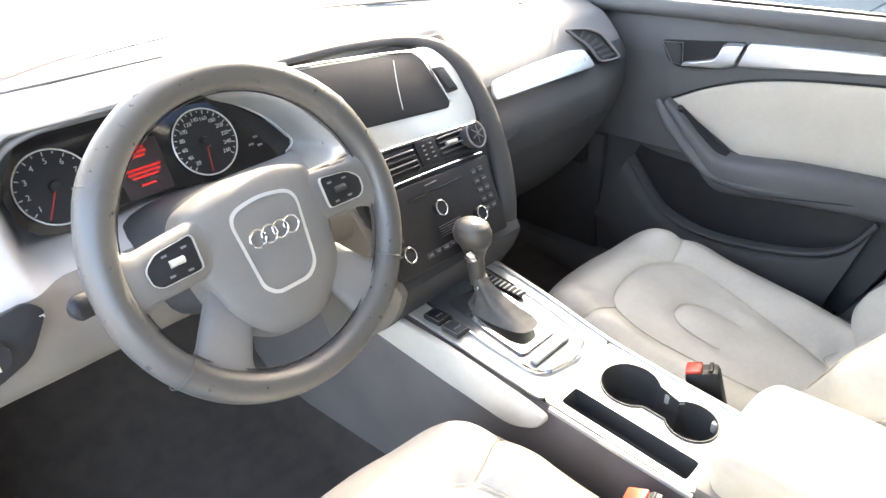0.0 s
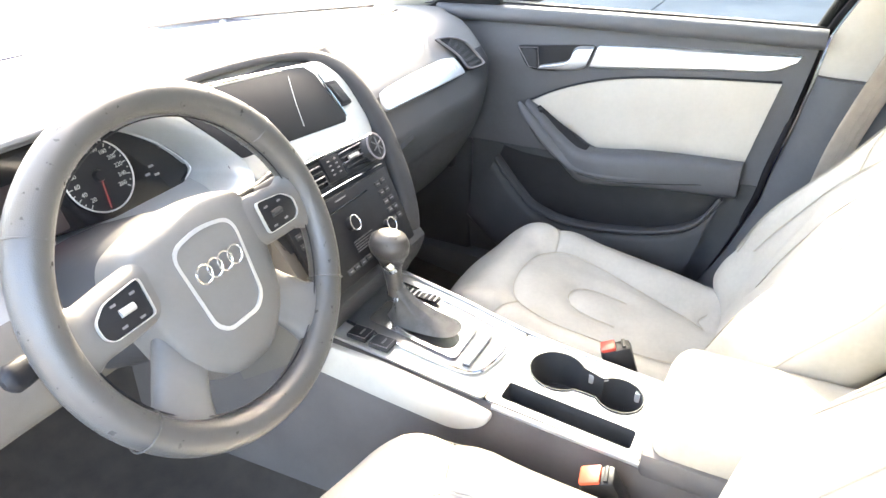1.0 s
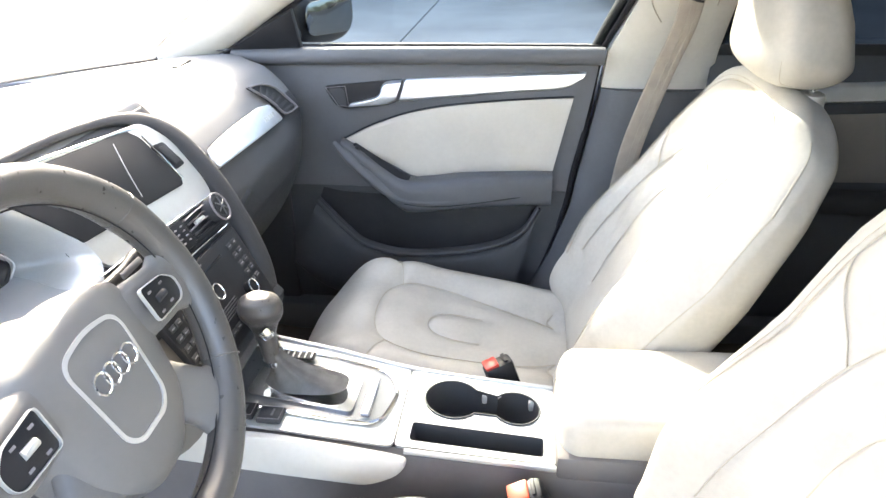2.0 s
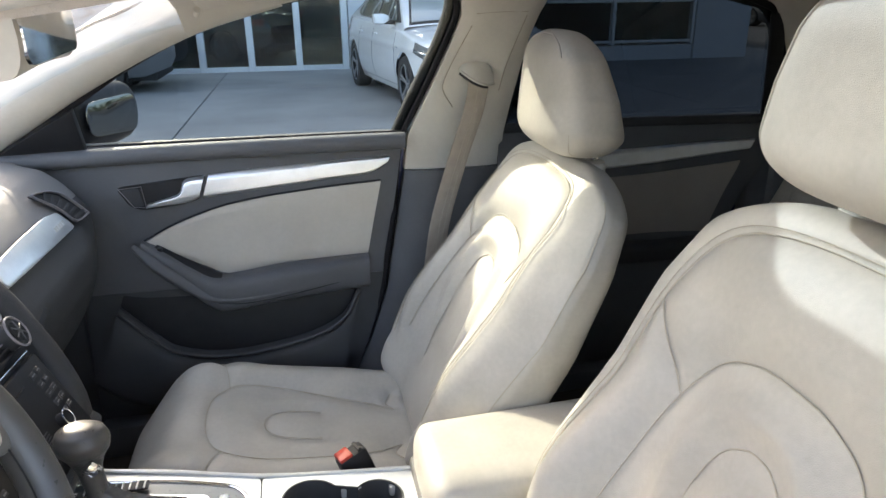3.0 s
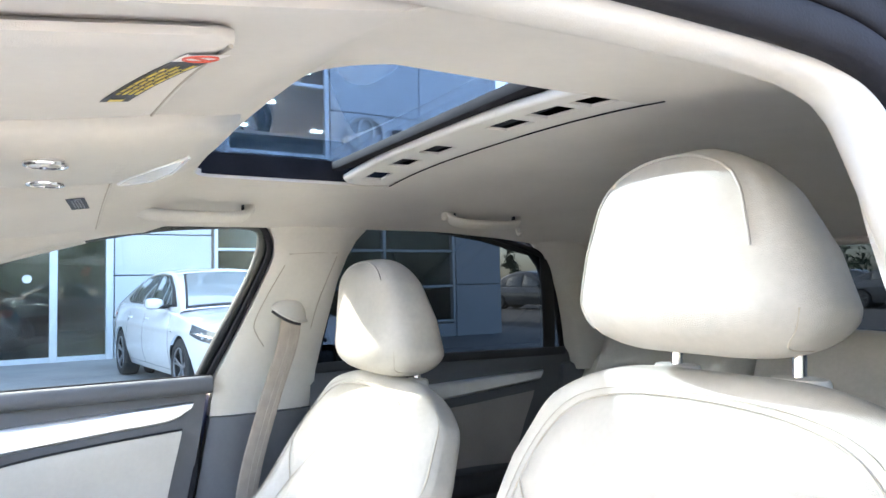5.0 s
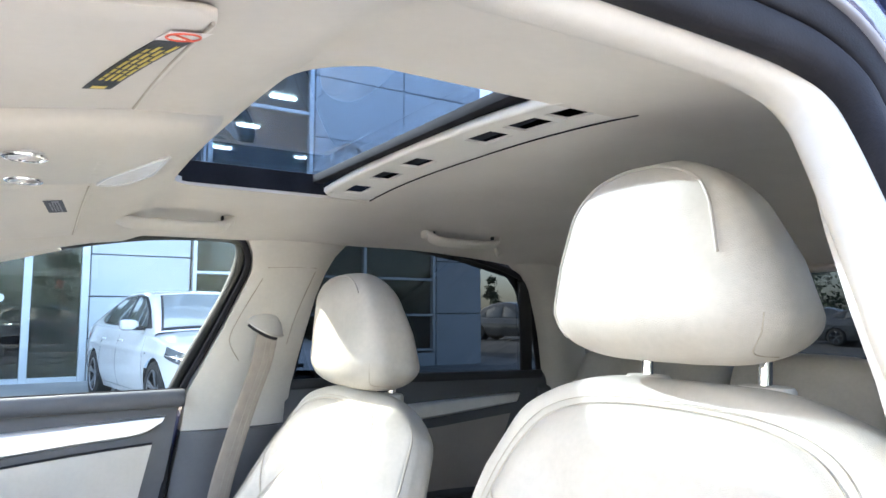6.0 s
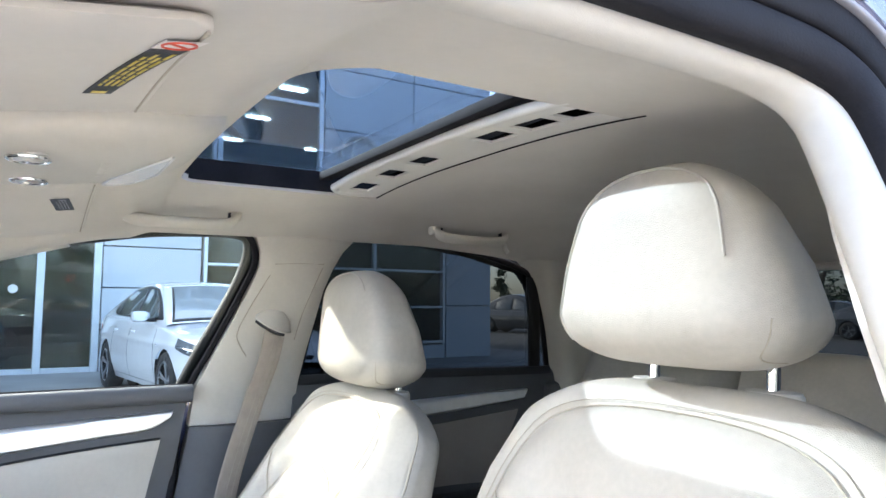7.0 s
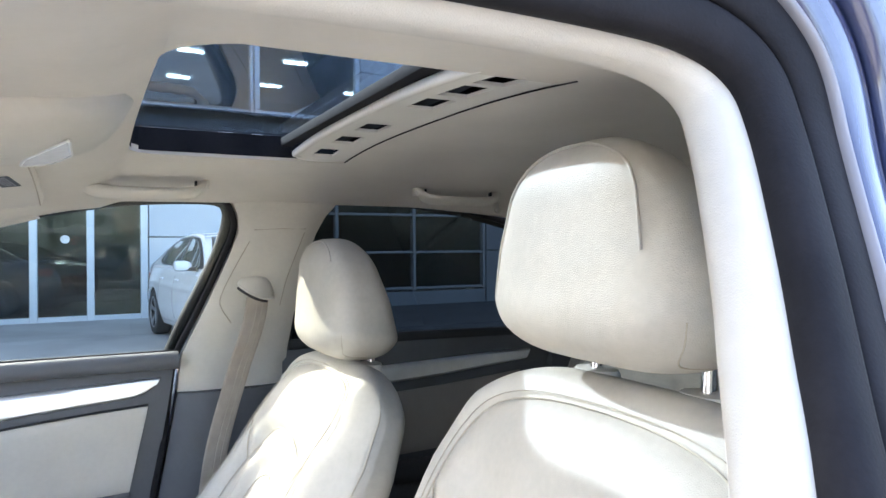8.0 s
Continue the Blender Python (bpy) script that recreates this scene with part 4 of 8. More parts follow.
def shell_mirror():
    rings = []
    for v in np.linspace(-1, 1, 18):
        e = (1 - abs(v) ** 4) ** 0.5 * 0.88 + 0.12
        ring = []
        for k in range(24):
            a = 2 * math.pi * k / 24
            ca, sa = math.cos(a), math.sin(a)
            ring.append(MC + MU * (0.118 * v) - MN * (0.044 + math.copysign(abs(ca) ** 0.7, ca) * 0.050 * e) + Vector((0, 0, (0.006 * v + math.copysign(abs(sa) ** 0.7, sa) * 0.074) * e)))
        rings.append(ring)
    return loft(rings)


def mirror_plate():
    o = [MC + MU * u + MN * 0.008 + Vector((0, 0, z)) for u, z in ((-0.086, -0.038), (0.074, -0.046), (0.076, 0.046), (-0.086, 0.040))]
    return slab(round_poly(o, 0.03, 6), MN, 0.003, 0.001)


wpart("housing", shell_mirror(), BLACK, mir, "black housing")
wpart("mirror_glass", mirror_plate(), WING_GLASS, mir, "silvered glass")
wpart("foot", sweep([(0.765, 0.82, 0.995), (0.80, 0.82, 1.005), (0.85, 0.79, 1.0)], 0.03, 0.02, (0, 0, 1), n=14), BLACK, mir, "mirror foot")

# ---- dashboard ----
PRO_P = [(None, 0.955), (1.20, 0.965), (1.0, 0.978), (0.88, 0.982), (0.81, 0.974), (0.778, 0.957), (0.754, 0.934), (0.742, 0.918), (0.722, 0.889), (0.705, 0.868), (0.690, 0.842), (0.690, 0.79), (0.715, 0.73), (0.765, 0.66), (0.84, 0.59), (0.93, 0.53)]
PRO_C = [(None, 0.955), (1.25, 0.970), (1.05, 0.992), (0.92, 1.012), (0.85, 1.026), (0.815, 1.033), (0.802, 1.029), (0.794, 1.020), (0.785, 1.008), (0.729, 0.92), (0.7025, 0.87), (0.664, 0.80), (0.625, 0.73), (0.610, 0.70), (0.66, 0.62), (0.80, 0.52)]
PRO_D = [(None, 0.955), (1.15, 0.980), (0.98, 1.012), (0.88, 1.038), (0.80, 1.055), (0.757, 1.056), (0.747, 1.048), (0.785, 1.042), (0.900, 1.034), (0.868, 0.905), (0.790, 0.898), (0.720, 0.893), (0.694, 0.865), (0.676, 0.825), (0.70, 0.785), (0.85, 0.76)]
PRO_L = [(None, 0.955), (1.10, 0.970), (0.96, 1.000), (0.88, 1.018), (0.81, 1.028), (0.775, 1.020), (0.758, 1.002), (0.748, 0.985), (0.735, 0.96), (0.72, 0.935), (0.705, 0.915), (0.69, 0.895), (0.680, 0.865), (0.670, 0.825), (0.70, 0.785), (0.85, 0.76)]


def hood_cheek(x):
    """The dash beside the dials: the recess closes in a teardrop towards the centre."""
    zc = interp(x, [-0.29, -0.282, -0.265, -0.230, -0.196, -0.173], [1.03, 1.018, 0.999, 0.975, 0.947, 0.914])
    a = float(smoothstep(-0.30, -0.165, x))
    out = [PRO_D[0]]
    for i in range(1, 7):
        out.append(tuple(PRO_D[i][k] + (PRO_C[i][k] - PRO_D[i][k]) * a for k in (0, 1)))
    yc = 0.83 + 0.4 * (zc - 0.93)
    out += [(yc - 0.010, zc + 0.006), (yc + 0.02, zc + 0.002)]
    return out + PRO_D[9:]


DASH_KEYS = [(-0.72, PRO_L), (-0.59, PRO_L), (-0.545, PRO_D), (-0.30, PRO_D)] + [(x, hood_cheek(x)) for x in (-0.285, -0.265, -0.245, -0.225, -0.205, -0.188, -0.174)] + [(-0.158, PRO_C), (0.135, PRO_C), (0.185, PRO_P), (0.735, PRO_P)]


def dash_profile(x):
    for (xa, a), (xb, b) in zip(DASH_KEYS, DASH_KEYS[1:]):
        if xa <= x <= xb:
            u = (x - xa) / (xb - xa)
            u = u * u * (3 - 2 * u) if xb - xa > 0.03 else u
            out = []
            for (ya, za), (yb, zb) in zip(a, b):
                wy = ws_base(x) - 0.03
                ya, yb = (wy if ya is None else ya), (wy if yb is None else yb)
                out.append(Vector((x, ya + (yb - ya) * u, za + (zb - za) * u)))
            return out


def end_back(x):
    """How far the passenger's end of the dash curves away towards the screen."""
    return 0.13 * max(0.0, (x - 0.635) / 0.065) ** 2.2


def dash_skin(x0, x1, k0, k1, step=0.012, round_sharp=True):
    rings = []
    n = max(4, int((x1 - x0) / step))
    for x in np.linspace(x0, x1, n):
        p = dash_profile(float(x))
        if k0 == 0:
            p[1].y = min(p[1].y, p[0].y - 0.03)
            p[2].y = min(p[2].y, p[1].y - 0.03)
        for i in range(4, 16):
            p[i].y += end_back(float(x)) * min(1.0, (i - 3) / 3)
            p[i].z -= 0.10 * end_back(float(x))
            p[i].y += 0.11 * max(0.0, (float(x) - 0.46) / 0.24) ** 2 * min(1.0, max(0.0, (i - 8) / 4))
        fine = smooth_path(p, 60)
        a, b = int(60 * k0 / 15), int(60 * k1 / 15)
        rings.append(fine[a:b + 1])
    bm = loft(rings, closed=False)
    r = bmesh.ops.extrude_face_region(bm, geom=bm.faces[:])
    bmesh.ops.translate(bm, vec=(0, 0.012, -0.008), verts=[v for v in r["geom"] if isinstance(v, bmesh.types.BMVert)])
    return bm


dash = thing("dashboard", "slate grey dashboard, its top bright in the sun", "dashboard", (0, 0.8, 0.52))
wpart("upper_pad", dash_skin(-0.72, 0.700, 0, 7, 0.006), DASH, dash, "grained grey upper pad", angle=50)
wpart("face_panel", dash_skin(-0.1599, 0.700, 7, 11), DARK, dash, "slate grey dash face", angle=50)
wpart("driver_face", dash_skin(-0.72, -0.160, 7, 11, 0.005), PALE_FACE, dash, "silver grey dash face under the dials", angle=50)
# beige panel with the shade under the dash painted in
wpart("knee_panel", dash_skin(-0.72, -0.14, 11, 15), KNEE_SHADED, dash, "beige knee panel, darkened for footwell shade")
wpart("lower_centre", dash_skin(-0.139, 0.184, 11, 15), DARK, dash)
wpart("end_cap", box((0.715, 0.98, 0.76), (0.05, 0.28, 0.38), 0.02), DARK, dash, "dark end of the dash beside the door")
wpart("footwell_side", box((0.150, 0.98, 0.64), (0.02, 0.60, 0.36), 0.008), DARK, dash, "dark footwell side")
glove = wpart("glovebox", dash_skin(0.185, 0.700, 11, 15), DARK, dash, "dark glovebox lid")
wpart("latch", sweep([(0.186, 0.6885, 0.836), (0.213, 0.6895, 0.840), (0.240, 0.6905, 0.844)], 0.0065, 0.0014, (0, -0.82, 0.57), n=12, smooth=10), BLACK, glove, "black glovebox latch slot")


def pd(x, z, out=0.0):
    """A place on the passenger's side of the dash face."""
    return Vector((x, 0.725 + 0.7 * (z - 0.9) - out * 0.82 + end_back(x), z + out * 0.57 - 0.10 * end_back(x)))


PN = (0, -0.82, 0.57)
sp = round_poly([pd(x, z, 0.004) for x, z in ((0.194, 0.906), (0.208, 0.924), (0.26, 0.927), (0.32, 0.9285), (0.44, 0.9285), (0.490, 0.922), (0.499, 0.9016), (0.500, 0.8894), (0.40, 0.891), (0.30, 0.893), (0.197, 0.8955))], 0.008, 4)
spear = wpart("spear_trim", slab(sp, PN, 0.006, 0.002), ALU, dash, "brushed aluminium dash spear")
for i, w in enumerate((0.008, 0.006, 0.007, 0.006, 0.008)):
    wpart("badge_bar", slab([pd(0.428 + i * 0.0105, 0.902, 0.0102), pd(0.428 + i * 0.0105 + w, 0.902, 0.0102), pd(0.430 + i * 0.0105 + w, 0.909, 0.0102), pd(0.430 + i * 0.0105, 0.909, 0.0102)], PN, 0.0008), SATIN, spear)
# side vent
vo = round_poly([pd(x, z, 0.004) for x, z in ((0.468, 0.9635), (0.504, 0.9593), (0.541, 0.9518), (0.570, 0.9392), (0.582, 0.9237), (0.591, 0.9065), (0.599, 0.8877), (0.566, 0.8878), (0.532, 0.8911), (0.522, 0.8968), (0.518, 0.9146), (0.505, 0.9314), (0.487, 0.9469))], 0.006, 3)
cen = sum(vo, Vector()) / len(vo)
vi = [cen + (p - cen) * 0.93 for p in vo]
vent = wpart("side_vent", ring_frame(vo, vi, PN, 0.005), SATIN_DARK, dash, "leaf-shaped side air vent with thin grey rim")
wpart("vent_backing", slab([p - Vector(PN) * 0.003 for p in vo], PN, 0.002), BLACK, vent)
for i in range(6):
    u = i / 5
    a, b = pd(0.499 + 0.036 * u, 0.943 - 0.045 * u, 0.006), pd(0.524 + 0.066 * u, 0.953 - 0.056 * u, 0.006)
    wpart("vent_slat", sweep([a, (a + b) / 2, b], 0.003, 0.0012, PN, n=8, smooth=6), DARK, vent)
wpart("top_grille", box((0.60, 0.96, 0.982), (0.07, 0.012, 0.004), 0.002), BLACK, dash, "defrost grille")
wpart("top_grille", box((-0.30, 1.25, 0.972), (0.30, 0.012, 0.005), 0.002), GREY, dash, "defrost grille")


# ---- centre stack ----
def stk(x, z, out=0.0):
    """A place on the sloping centre stack."""
    return Vector((x, 0.224 + 0.55 * z - out * 0.876, z + out * 0.482))


SN = (0, -0.876, 0.482)


def plate(pts, out, thick, r=0.006, bevel=0.001):
    return slab(round_poly([stk(x, z, out) for x, z in pts], r, 4), SN, thick, bevel)


stack = thing("centre_stack", "black centre stack with screen, vents and radio in silver trim", "centre stack", (0, 0.68, 0.70))
wpart("trim_panel", plate([(-0.150, 1.024), (0.09, 1.006), (0.125, 0.97), (0.135, 0.905), (0.128, 0.878), (-0.147, 0.894)], 0.001, 0.006, 0.02), SATIN, stack, "silver grey screen surround")
screen = wpart("screen", plate([(-0.224, 1.026), (0.044, 1.006), (0.062, 0.990), (0.084, 0.922), (0.078, 0.914), (-0.150, 0.931)], 0.006, 0.004, 0.005), BLACK, stack, "dark screen, switched off")
wpart("screen_divider", sweep([stk(0.004, 1.000, 0.0105), stk(-0.008, 0.965, 0.0105), stk(-0.016, 0.933, 0.0105)], 0.0009, 0.0004, SN, n=6, smooth=8), SATIN, screen)
wpart("screen_edge", tube([stk(-0.215, 1.0285, 0.010), stk(-0.08, 1.0185, 0.010), stk(0.054, 1.0035, 0.010), stk(0.068, 0.987, 0.010), stk(0.085, 0.921, 0.010)], 0.0018, 8, smooth=40), CHROME, stack, "chrome screen edge")
cheek_a = smooth_path([(-0.300, 0.862, 1.024), (-0.272, 0.852, 0.998), (-0.236, 0.845, 0.980), (-0.196, 0.832, 0.950), (-0.172, 0.818, 0.914), (-0.184, 0.806, 0.893), (-0.225, 0.790, 0.884)], 30)
cheek_b = smooth_path([stk(-0.236, 1.026, 0.008), stk(-0.210, 1.004, 0.009), stk(-0.188, 0.978, 0.010), stk(-0.168, 0.952, 0.010), stk(-0.152, 0.928, 0.010), stk(-0.150, 0.905, 0.009), stk(-0.165, 0.889, 0.008)], 30)
cheek = loft([[a + (b - a) * u + Vector((0, -0.9, 0.42)) * (0.016 * math.sin(math.pi * u)) for u in np.linspace(0, 1, 14)] for a, b in zip(cheek_a, cheek_b)], closed=False)
r = bmesh.ops.extrude_face_region(cheek, geom=cheek.faces[:])
bmesh.ops.translate(cheek, vec=(0, 0.006, -0.002), verts=[v for v in r["geom"] if isinstance(v, bmesh.types.BMVert)])
wpart("dial_cheek", cheek, SATIN, stack, "silver grey cheek between dials and screen", 60)
hz = wpart("hazard_switch", plate([(0.070, 0.975), (0.098, 0.972), (0.112, 0.934), (0.086, 0.934)], 0.007, 0.005, 0.005), BLACK, stack, "black switch beside the screen")
wpart("switch_face", plate([(0.076, 0.969), (0.096, 0.967), (0.107, 0.940), (0.089, 0.940)], 0.0125, 0.002, 0.004), DARK, hz)
# hood edge that sweeps down beside the stack
fin = [(-0.24, 0.806, 1.028), (-0.16, 0.802, 1.034), (-0.05, 0.797, 1.033), (0.05, 0.793, 1.022), (0.112, 0.780, 0.998), (0.146, 0.756, 0.958), (0.158, 0.722, 0.903), (0.155, 0.690, 0.845), (0.142, 0.660, 0.79), (0.126, 0.640, 0.74), (0.120, 0.640, 0.69), (0.118, 0.66, 0.64)]
wpart("hood_edge", sweep(fin, 0.022, 0.019, (0, -0.876, 0.482), n=22, smooth=80, taper=lambda u: 0.30 + 0.70 * float(smoothstep(0.22, 0.46, u))), DARK, stack, "rounded grey hood edge sweeping down")
# centre vents
wpart("vent_recess", plate([(-0.165, 0.889), (0.118, 0.876), (0.112, 0.842), (-0.165, 0.850)], 0.003, 0.003, 0.004), BLACK, stack, "black vent recess")
for a, b in ((-0.160, -0.024), (0.022, 0.088)):
    v = wpart("vent_frame", ring_frame(round_poly([stk(a, 0.889 - 0.04 * (a + 0.165) / 0.28, 0.006), stk(b, 0.889 - 0.04 * (b + 0.165) / 0.28, 0.006), stk(b, 0.846, 0.006), stk(a, 0.850, 0.006)], 0.004, 3),
                                       round_poly([stk(a + 0.004, 0.886 - 0.04 * (a + 0.165) / 0.28, 0.006), stk(b - 0.004, 0.886 - 0.04 * (b + 0.165) / 0.28, 0.006), stk(b - 0.004, 0.849, 0.006), stk(a + 0.004, 0.853, 0.006)], 0.004, 3), SN, 0.004), BLACK, stack, "black air vent")
    for i in range(4):
        z = 0.8565 + i * 0.0075
        wpart("vent_slat", sweep([stk(a + 0.004, z, 0.008), stk((a + b) / 2, z, 0.008), stk(b - 0.004, z - 0.001, 0.008)], 0.0013, 0.004, SN, n=8, smooth=6), SATIN_DARK if i % 2 else DARK, v)
wpart("vent_centre", plate([(-0.022, 0.886), (0.020, 0.884), (0.020, 0.848), (-0.022, 0.850)], 0.006, 0.005, 0.004), BLACK, stack)
for dx in (-0.009, 0.007):
    for i in range(4):
        wpart("thumb_rib", box(stk(dx, 0.858 + i * 0.0065, 0.013), (0.006, 0.0022, 0.0022), 0.001, pose(0, 0, 0, 61)), SATIN_DARK, stack)
wpart("vent_tab", sweep([stk(0.038, 0.868, 0.014), stk(0.050, 0.868, 0.014), stk(0.062, 0.867, 0.014)], 0.003, 0.003, SN, n=8, smooth=6), SATIN, stack)
knob = wpart("round_knob", rod(stk(0.097, 0.864, 0.004), stk(0.097, 0.864, 0.026), 0.021, 0.019, 28), DARK, stack, "dark round vent knob with chrome spokes")
wpart("knob_rim", tube([stk(0.097 + 0.0195 * math.cos(a), 0.864 + 0.0195 * math.sin(a), 0.026) for a in np.linspace(0, 2 * math.pi, 29)[:-1]], 0.0016, 8, smooth=0, closed=True), SATIN_DARK, knob)
wpart("knob_face", rod(stk(0.097, 0.864, 0.026), stk(0.097, 0.864, 0.0275), 0.015, 0.015, 24), BLACK, knob)
for i in range(3):
    a = radians(20 + 60 * i)
    wpart("knob_spoke", sweep([stk(0.097 - 0.013 * math.cos(a), 0.864 - 0.013 * math.sin(a), 0.029), stk(0.097, 0.864, 0.030), stk(0.097 + 0.013 * math.cos(a), 0.864 + 0.013 * math.sin(a), 0.029)], 0.0012, 0.0008, SN, n=8, smooth=6), GREY, knob)
wpart("silver_strip", sweep([stk(-0.165, 0.8445, 0.008), stk(0.0, 0.841, 0.008), stk(0.108, 0.836, 0.008)], 0.0016, 0.0025, SN, n=8, smooth=10), CHROME, stack, "thin chrome strip")
wpart("silver_strip", sweep([stk(-0.165, 0.8945, 0.008), stk(0.0, 0.888, 0.008), stk(0.125, 0.880, 0.008)], 0.0014, 0.0025, SN, n=8, smooth=10), CHROME, stack)
radio = wpart("radio", plate([(-0.150, 0.838), (0.112, 0.830), (0.098, 0.718), (-0.145, 0.722)], 0.003, 0.010, 0.006, 0.002), BLACK, stack, "black radio and climate panel")
wpart("disc_slot", box(stk(-0.02, 0.816, 0.0135), (0.120, 0.003, 0.002), 0.001, pose(0, 0, 0, 61)), GLOSS, radio)
wpart("label_bar", box(stk(-0.024, 0.8265, 0.0135), (0.026, 0.002, 0.0012), 0, pose(0, 0, 0, 61)), SATIN_DARK, radio)
for x, z, r in ((-0.030, 0.790, 0.0110), (-0.121, 0.752, 0.0105), (0.045, 0.757, 0.0105)):
    k = wpart("knob", rod(stk(x, z, 0.012), stk(x, z, 0.024), r, r * 0.9, 24), BLACK, radio, "black knob with chrome ring")
    wpart("knob_ring", tube([stk(x + r * 0.98 * math.cos(a), z + r * 0.98 * math.sin(a), 0.0245) for a in np.linspace(0, 2 * math.pi, 29)[:-1]], 0.0012, 8, smooth=0, closed=True), CHROME, k)
rng = random.Random(3)
for x in (-0.135, -0.120, 0.070, 0.086):
    for i in range(5):
        z = 0.815 - 0.014 * i
        b = wpart("button", box(stk(x - 0.012 * (0.83 - z) * 1.2, z, 0.0135), (0.013, 0.009, 0.003), 0.0012, pose(0, 0, 0, 61)), DARK, radio)
        wpart("button_mark", box(stk(x - 0.012 * (0.83 - z) * 1.2, z, 0.0153), (0.006 + 0.003 * rng.random(), 0.0016, 0.0006), 0, pose(0, 0, 0, 61)), DIM, b)
for i in range(7):
    b = wpart("button", box(stk(-0.078 + 0.0165 * i, 0.737, 0.0135), (0.014, 0.009, 0.003), 0.0012, pose(0, 0, 0, 61)), DARK, radio)
    wpart("button_mark", box(stk(-0.078 + 0.0165 * i, 0.737, 0.0153), (0.007, 0.0016, 0.0006), 0, pose(0, 0, 0, 61)), DIM, b)
for i in range(5):
    wpart("display_rib", box(stk(-0.018, 0.766 - 0.0035 * i, 0.0135), (0.05, 0.0012, 0.002), 0, pose(0, 0, 0, 61)), GREY, radio)

# ---- instrument cluster ----
def clu(x, z, out=0.0):
    return Vector((x, 0.83 + 0.4 * (z - 0.93) - out * 0.928, z + out * 0.371))


CN = (0, -0.928, 0.371)
cluster = thing("instrument_cluster", "black instrument cluster with two ringed dials and red display", "instrument cluster", (-0.38, 0.83, 0.90))
wpart("face", slab(round_poly([clu(-0.560, 0.955, 0.003), clu(-0.548, 0.905, 0.003), clu(-0.50, 0.893, 0.003), clu(-0.40, 0.905, 0.003), clu(-0.27, 0.890, 0.003), clu(-0.20, 0.888, 0.003), clu(-0.165, 0.912, 0.003), clu(-0.21, 0.975, 0.003), clu(-0.28, 1.02, 0.003), clu(-0.40, 1.034, 0.003), clu(-0.50, 1.03, 0.003)], 0.02, 5), CN, 0.004), GLOSS, cluster, "gloss black dial face")
FONT_TURN = pose(0, 0, 0, 90 - math.degrees(math.atan(0.4)))


def digits(text, at, size, parent, m, turn):
    c = bpy.data.curves.new("t", "FONT")
    c.body, c.size, c.align_x, c.align_y, c.extrude = text, size, "CENTER", "CENTER", 0.0003
    ob = new("t", c)
    me = bpy.data.meshes.new_from_object(ob.evaluated_get(bpy.context.evaluated_depsgraph_get()))
    bpy.data.objects.remove(ob)
    bm = bmesh.new()
    bm.from_mesh(me)
    bpy.data.meshes.remove(me)
    bmesh.ops.transform(bm, matrix=Matrix.Translation(at) @ turn, verts=bm.verts)
    return wpart("numeral", bm, m, parent)


def dial(cx, cz, r, numbers, needle, start=-135, stop=135, skip=0):
    d = wpart("dial", rod(clu(cx, cz, 0.006), clu(cx, cz, 0.009), r, r, 48), BLACK, cluster, "black dial with silver ring")
    wpart("dial_ring", tube([clu(cx + r * math.cos(a), cz + r * math.sin(a) * 0.93, 0.011) for a in np.linspace(0, 2 * math.pi, 49)[:-1]], 0.0011, 8, smooth=0, closed=True), SATIN, d, "silver dial ring")
    n = len(numbers)
    ticks = bmesh.new()
    for i in range(n * 2 - 1):
        a = radians(90 - (start + (stop - start) * i / (n * 2 - 2)))
        c, s = math.cos(a), math.sin(a)
        r0 = r * (0.84 if i % 2 == 0 else 0.89)
        p = [clu(cx + (r0 * c + k * s * 0.0007), cz + (r0 * s - k * c * 0.0007) * 0.93, 0.0095) for k in (-1, 1)] + [clu(cx + (r * 0.95 * c + k * s * 0.0007), cz + (r * 0.95 * s - k * c * 0.0007) * 0.93, 0.0095) for k in (1, -1)]
        ticks.faces.new([ticks.verts.new(v) for v in p])
    wpart("tick_marks", ticks, PRINT, d)
    for i, text in enumerate(numbers):
        a = radians(90 - (start + (stop - start) * i / (n - 1)))
        digits(text, clu(cx + r * 0.70 * math.cos(a), cz + r * 0.70 * math.sin(a) * 0.93, 0.0098), 0.0078 if len(text) > 1 else 0.010, d, PRINT, FONT_TURN)
    a = radians(90 - needle)
    wpart("needle", sweep([clu(cx + r * 0.1 * math.cos(a), cz + r * 0.1 * math.sin(a), 0.014), clu(cx + r * 0.5 * math.cos(a), cz + r * 0.5 * math.sin(a), 0.014), clu(cx + r * 0.85 * math.cos(a), cz + r * 0.85 * math.sin(a), 0.014)], 0.0012, 0.0006, CN, n=8, smooth=6), NEEDLE, d, "red needle")
    wpart("needle_cap", rod(clu(cx, cz, 0.010), clu(cx, cz, 0.017), r * 0.18, r * 0.14, 20), BLACK, d)


dial(-0.500, 0.948, 0.046, ["1", "2", "3", "4", "5", "6", "7", "8"], -148, -128, 100)
dial(-0.300, 0.945, 0.046, ["20", "40", "60", "80", "100", "120", "140", "160", "180", "200", "220", "240", "260"], -170, -140, 128)
DISPLAY = glowing("dim red display ground", (1.0, 0.03, 0.015), 0.0004)
wpart("display_ground", slab(round_poly([clu(-0.425, 0.905, 0.0071), clu(-0.362, 0.905, 0.0071), clu(-0.362, 0.972, 0.0071), clu(-0.425, 0.972, 0.0071)], 0.004, 3), CN, 0.0003), DISPLAY, cluster, "dimly lit red display")
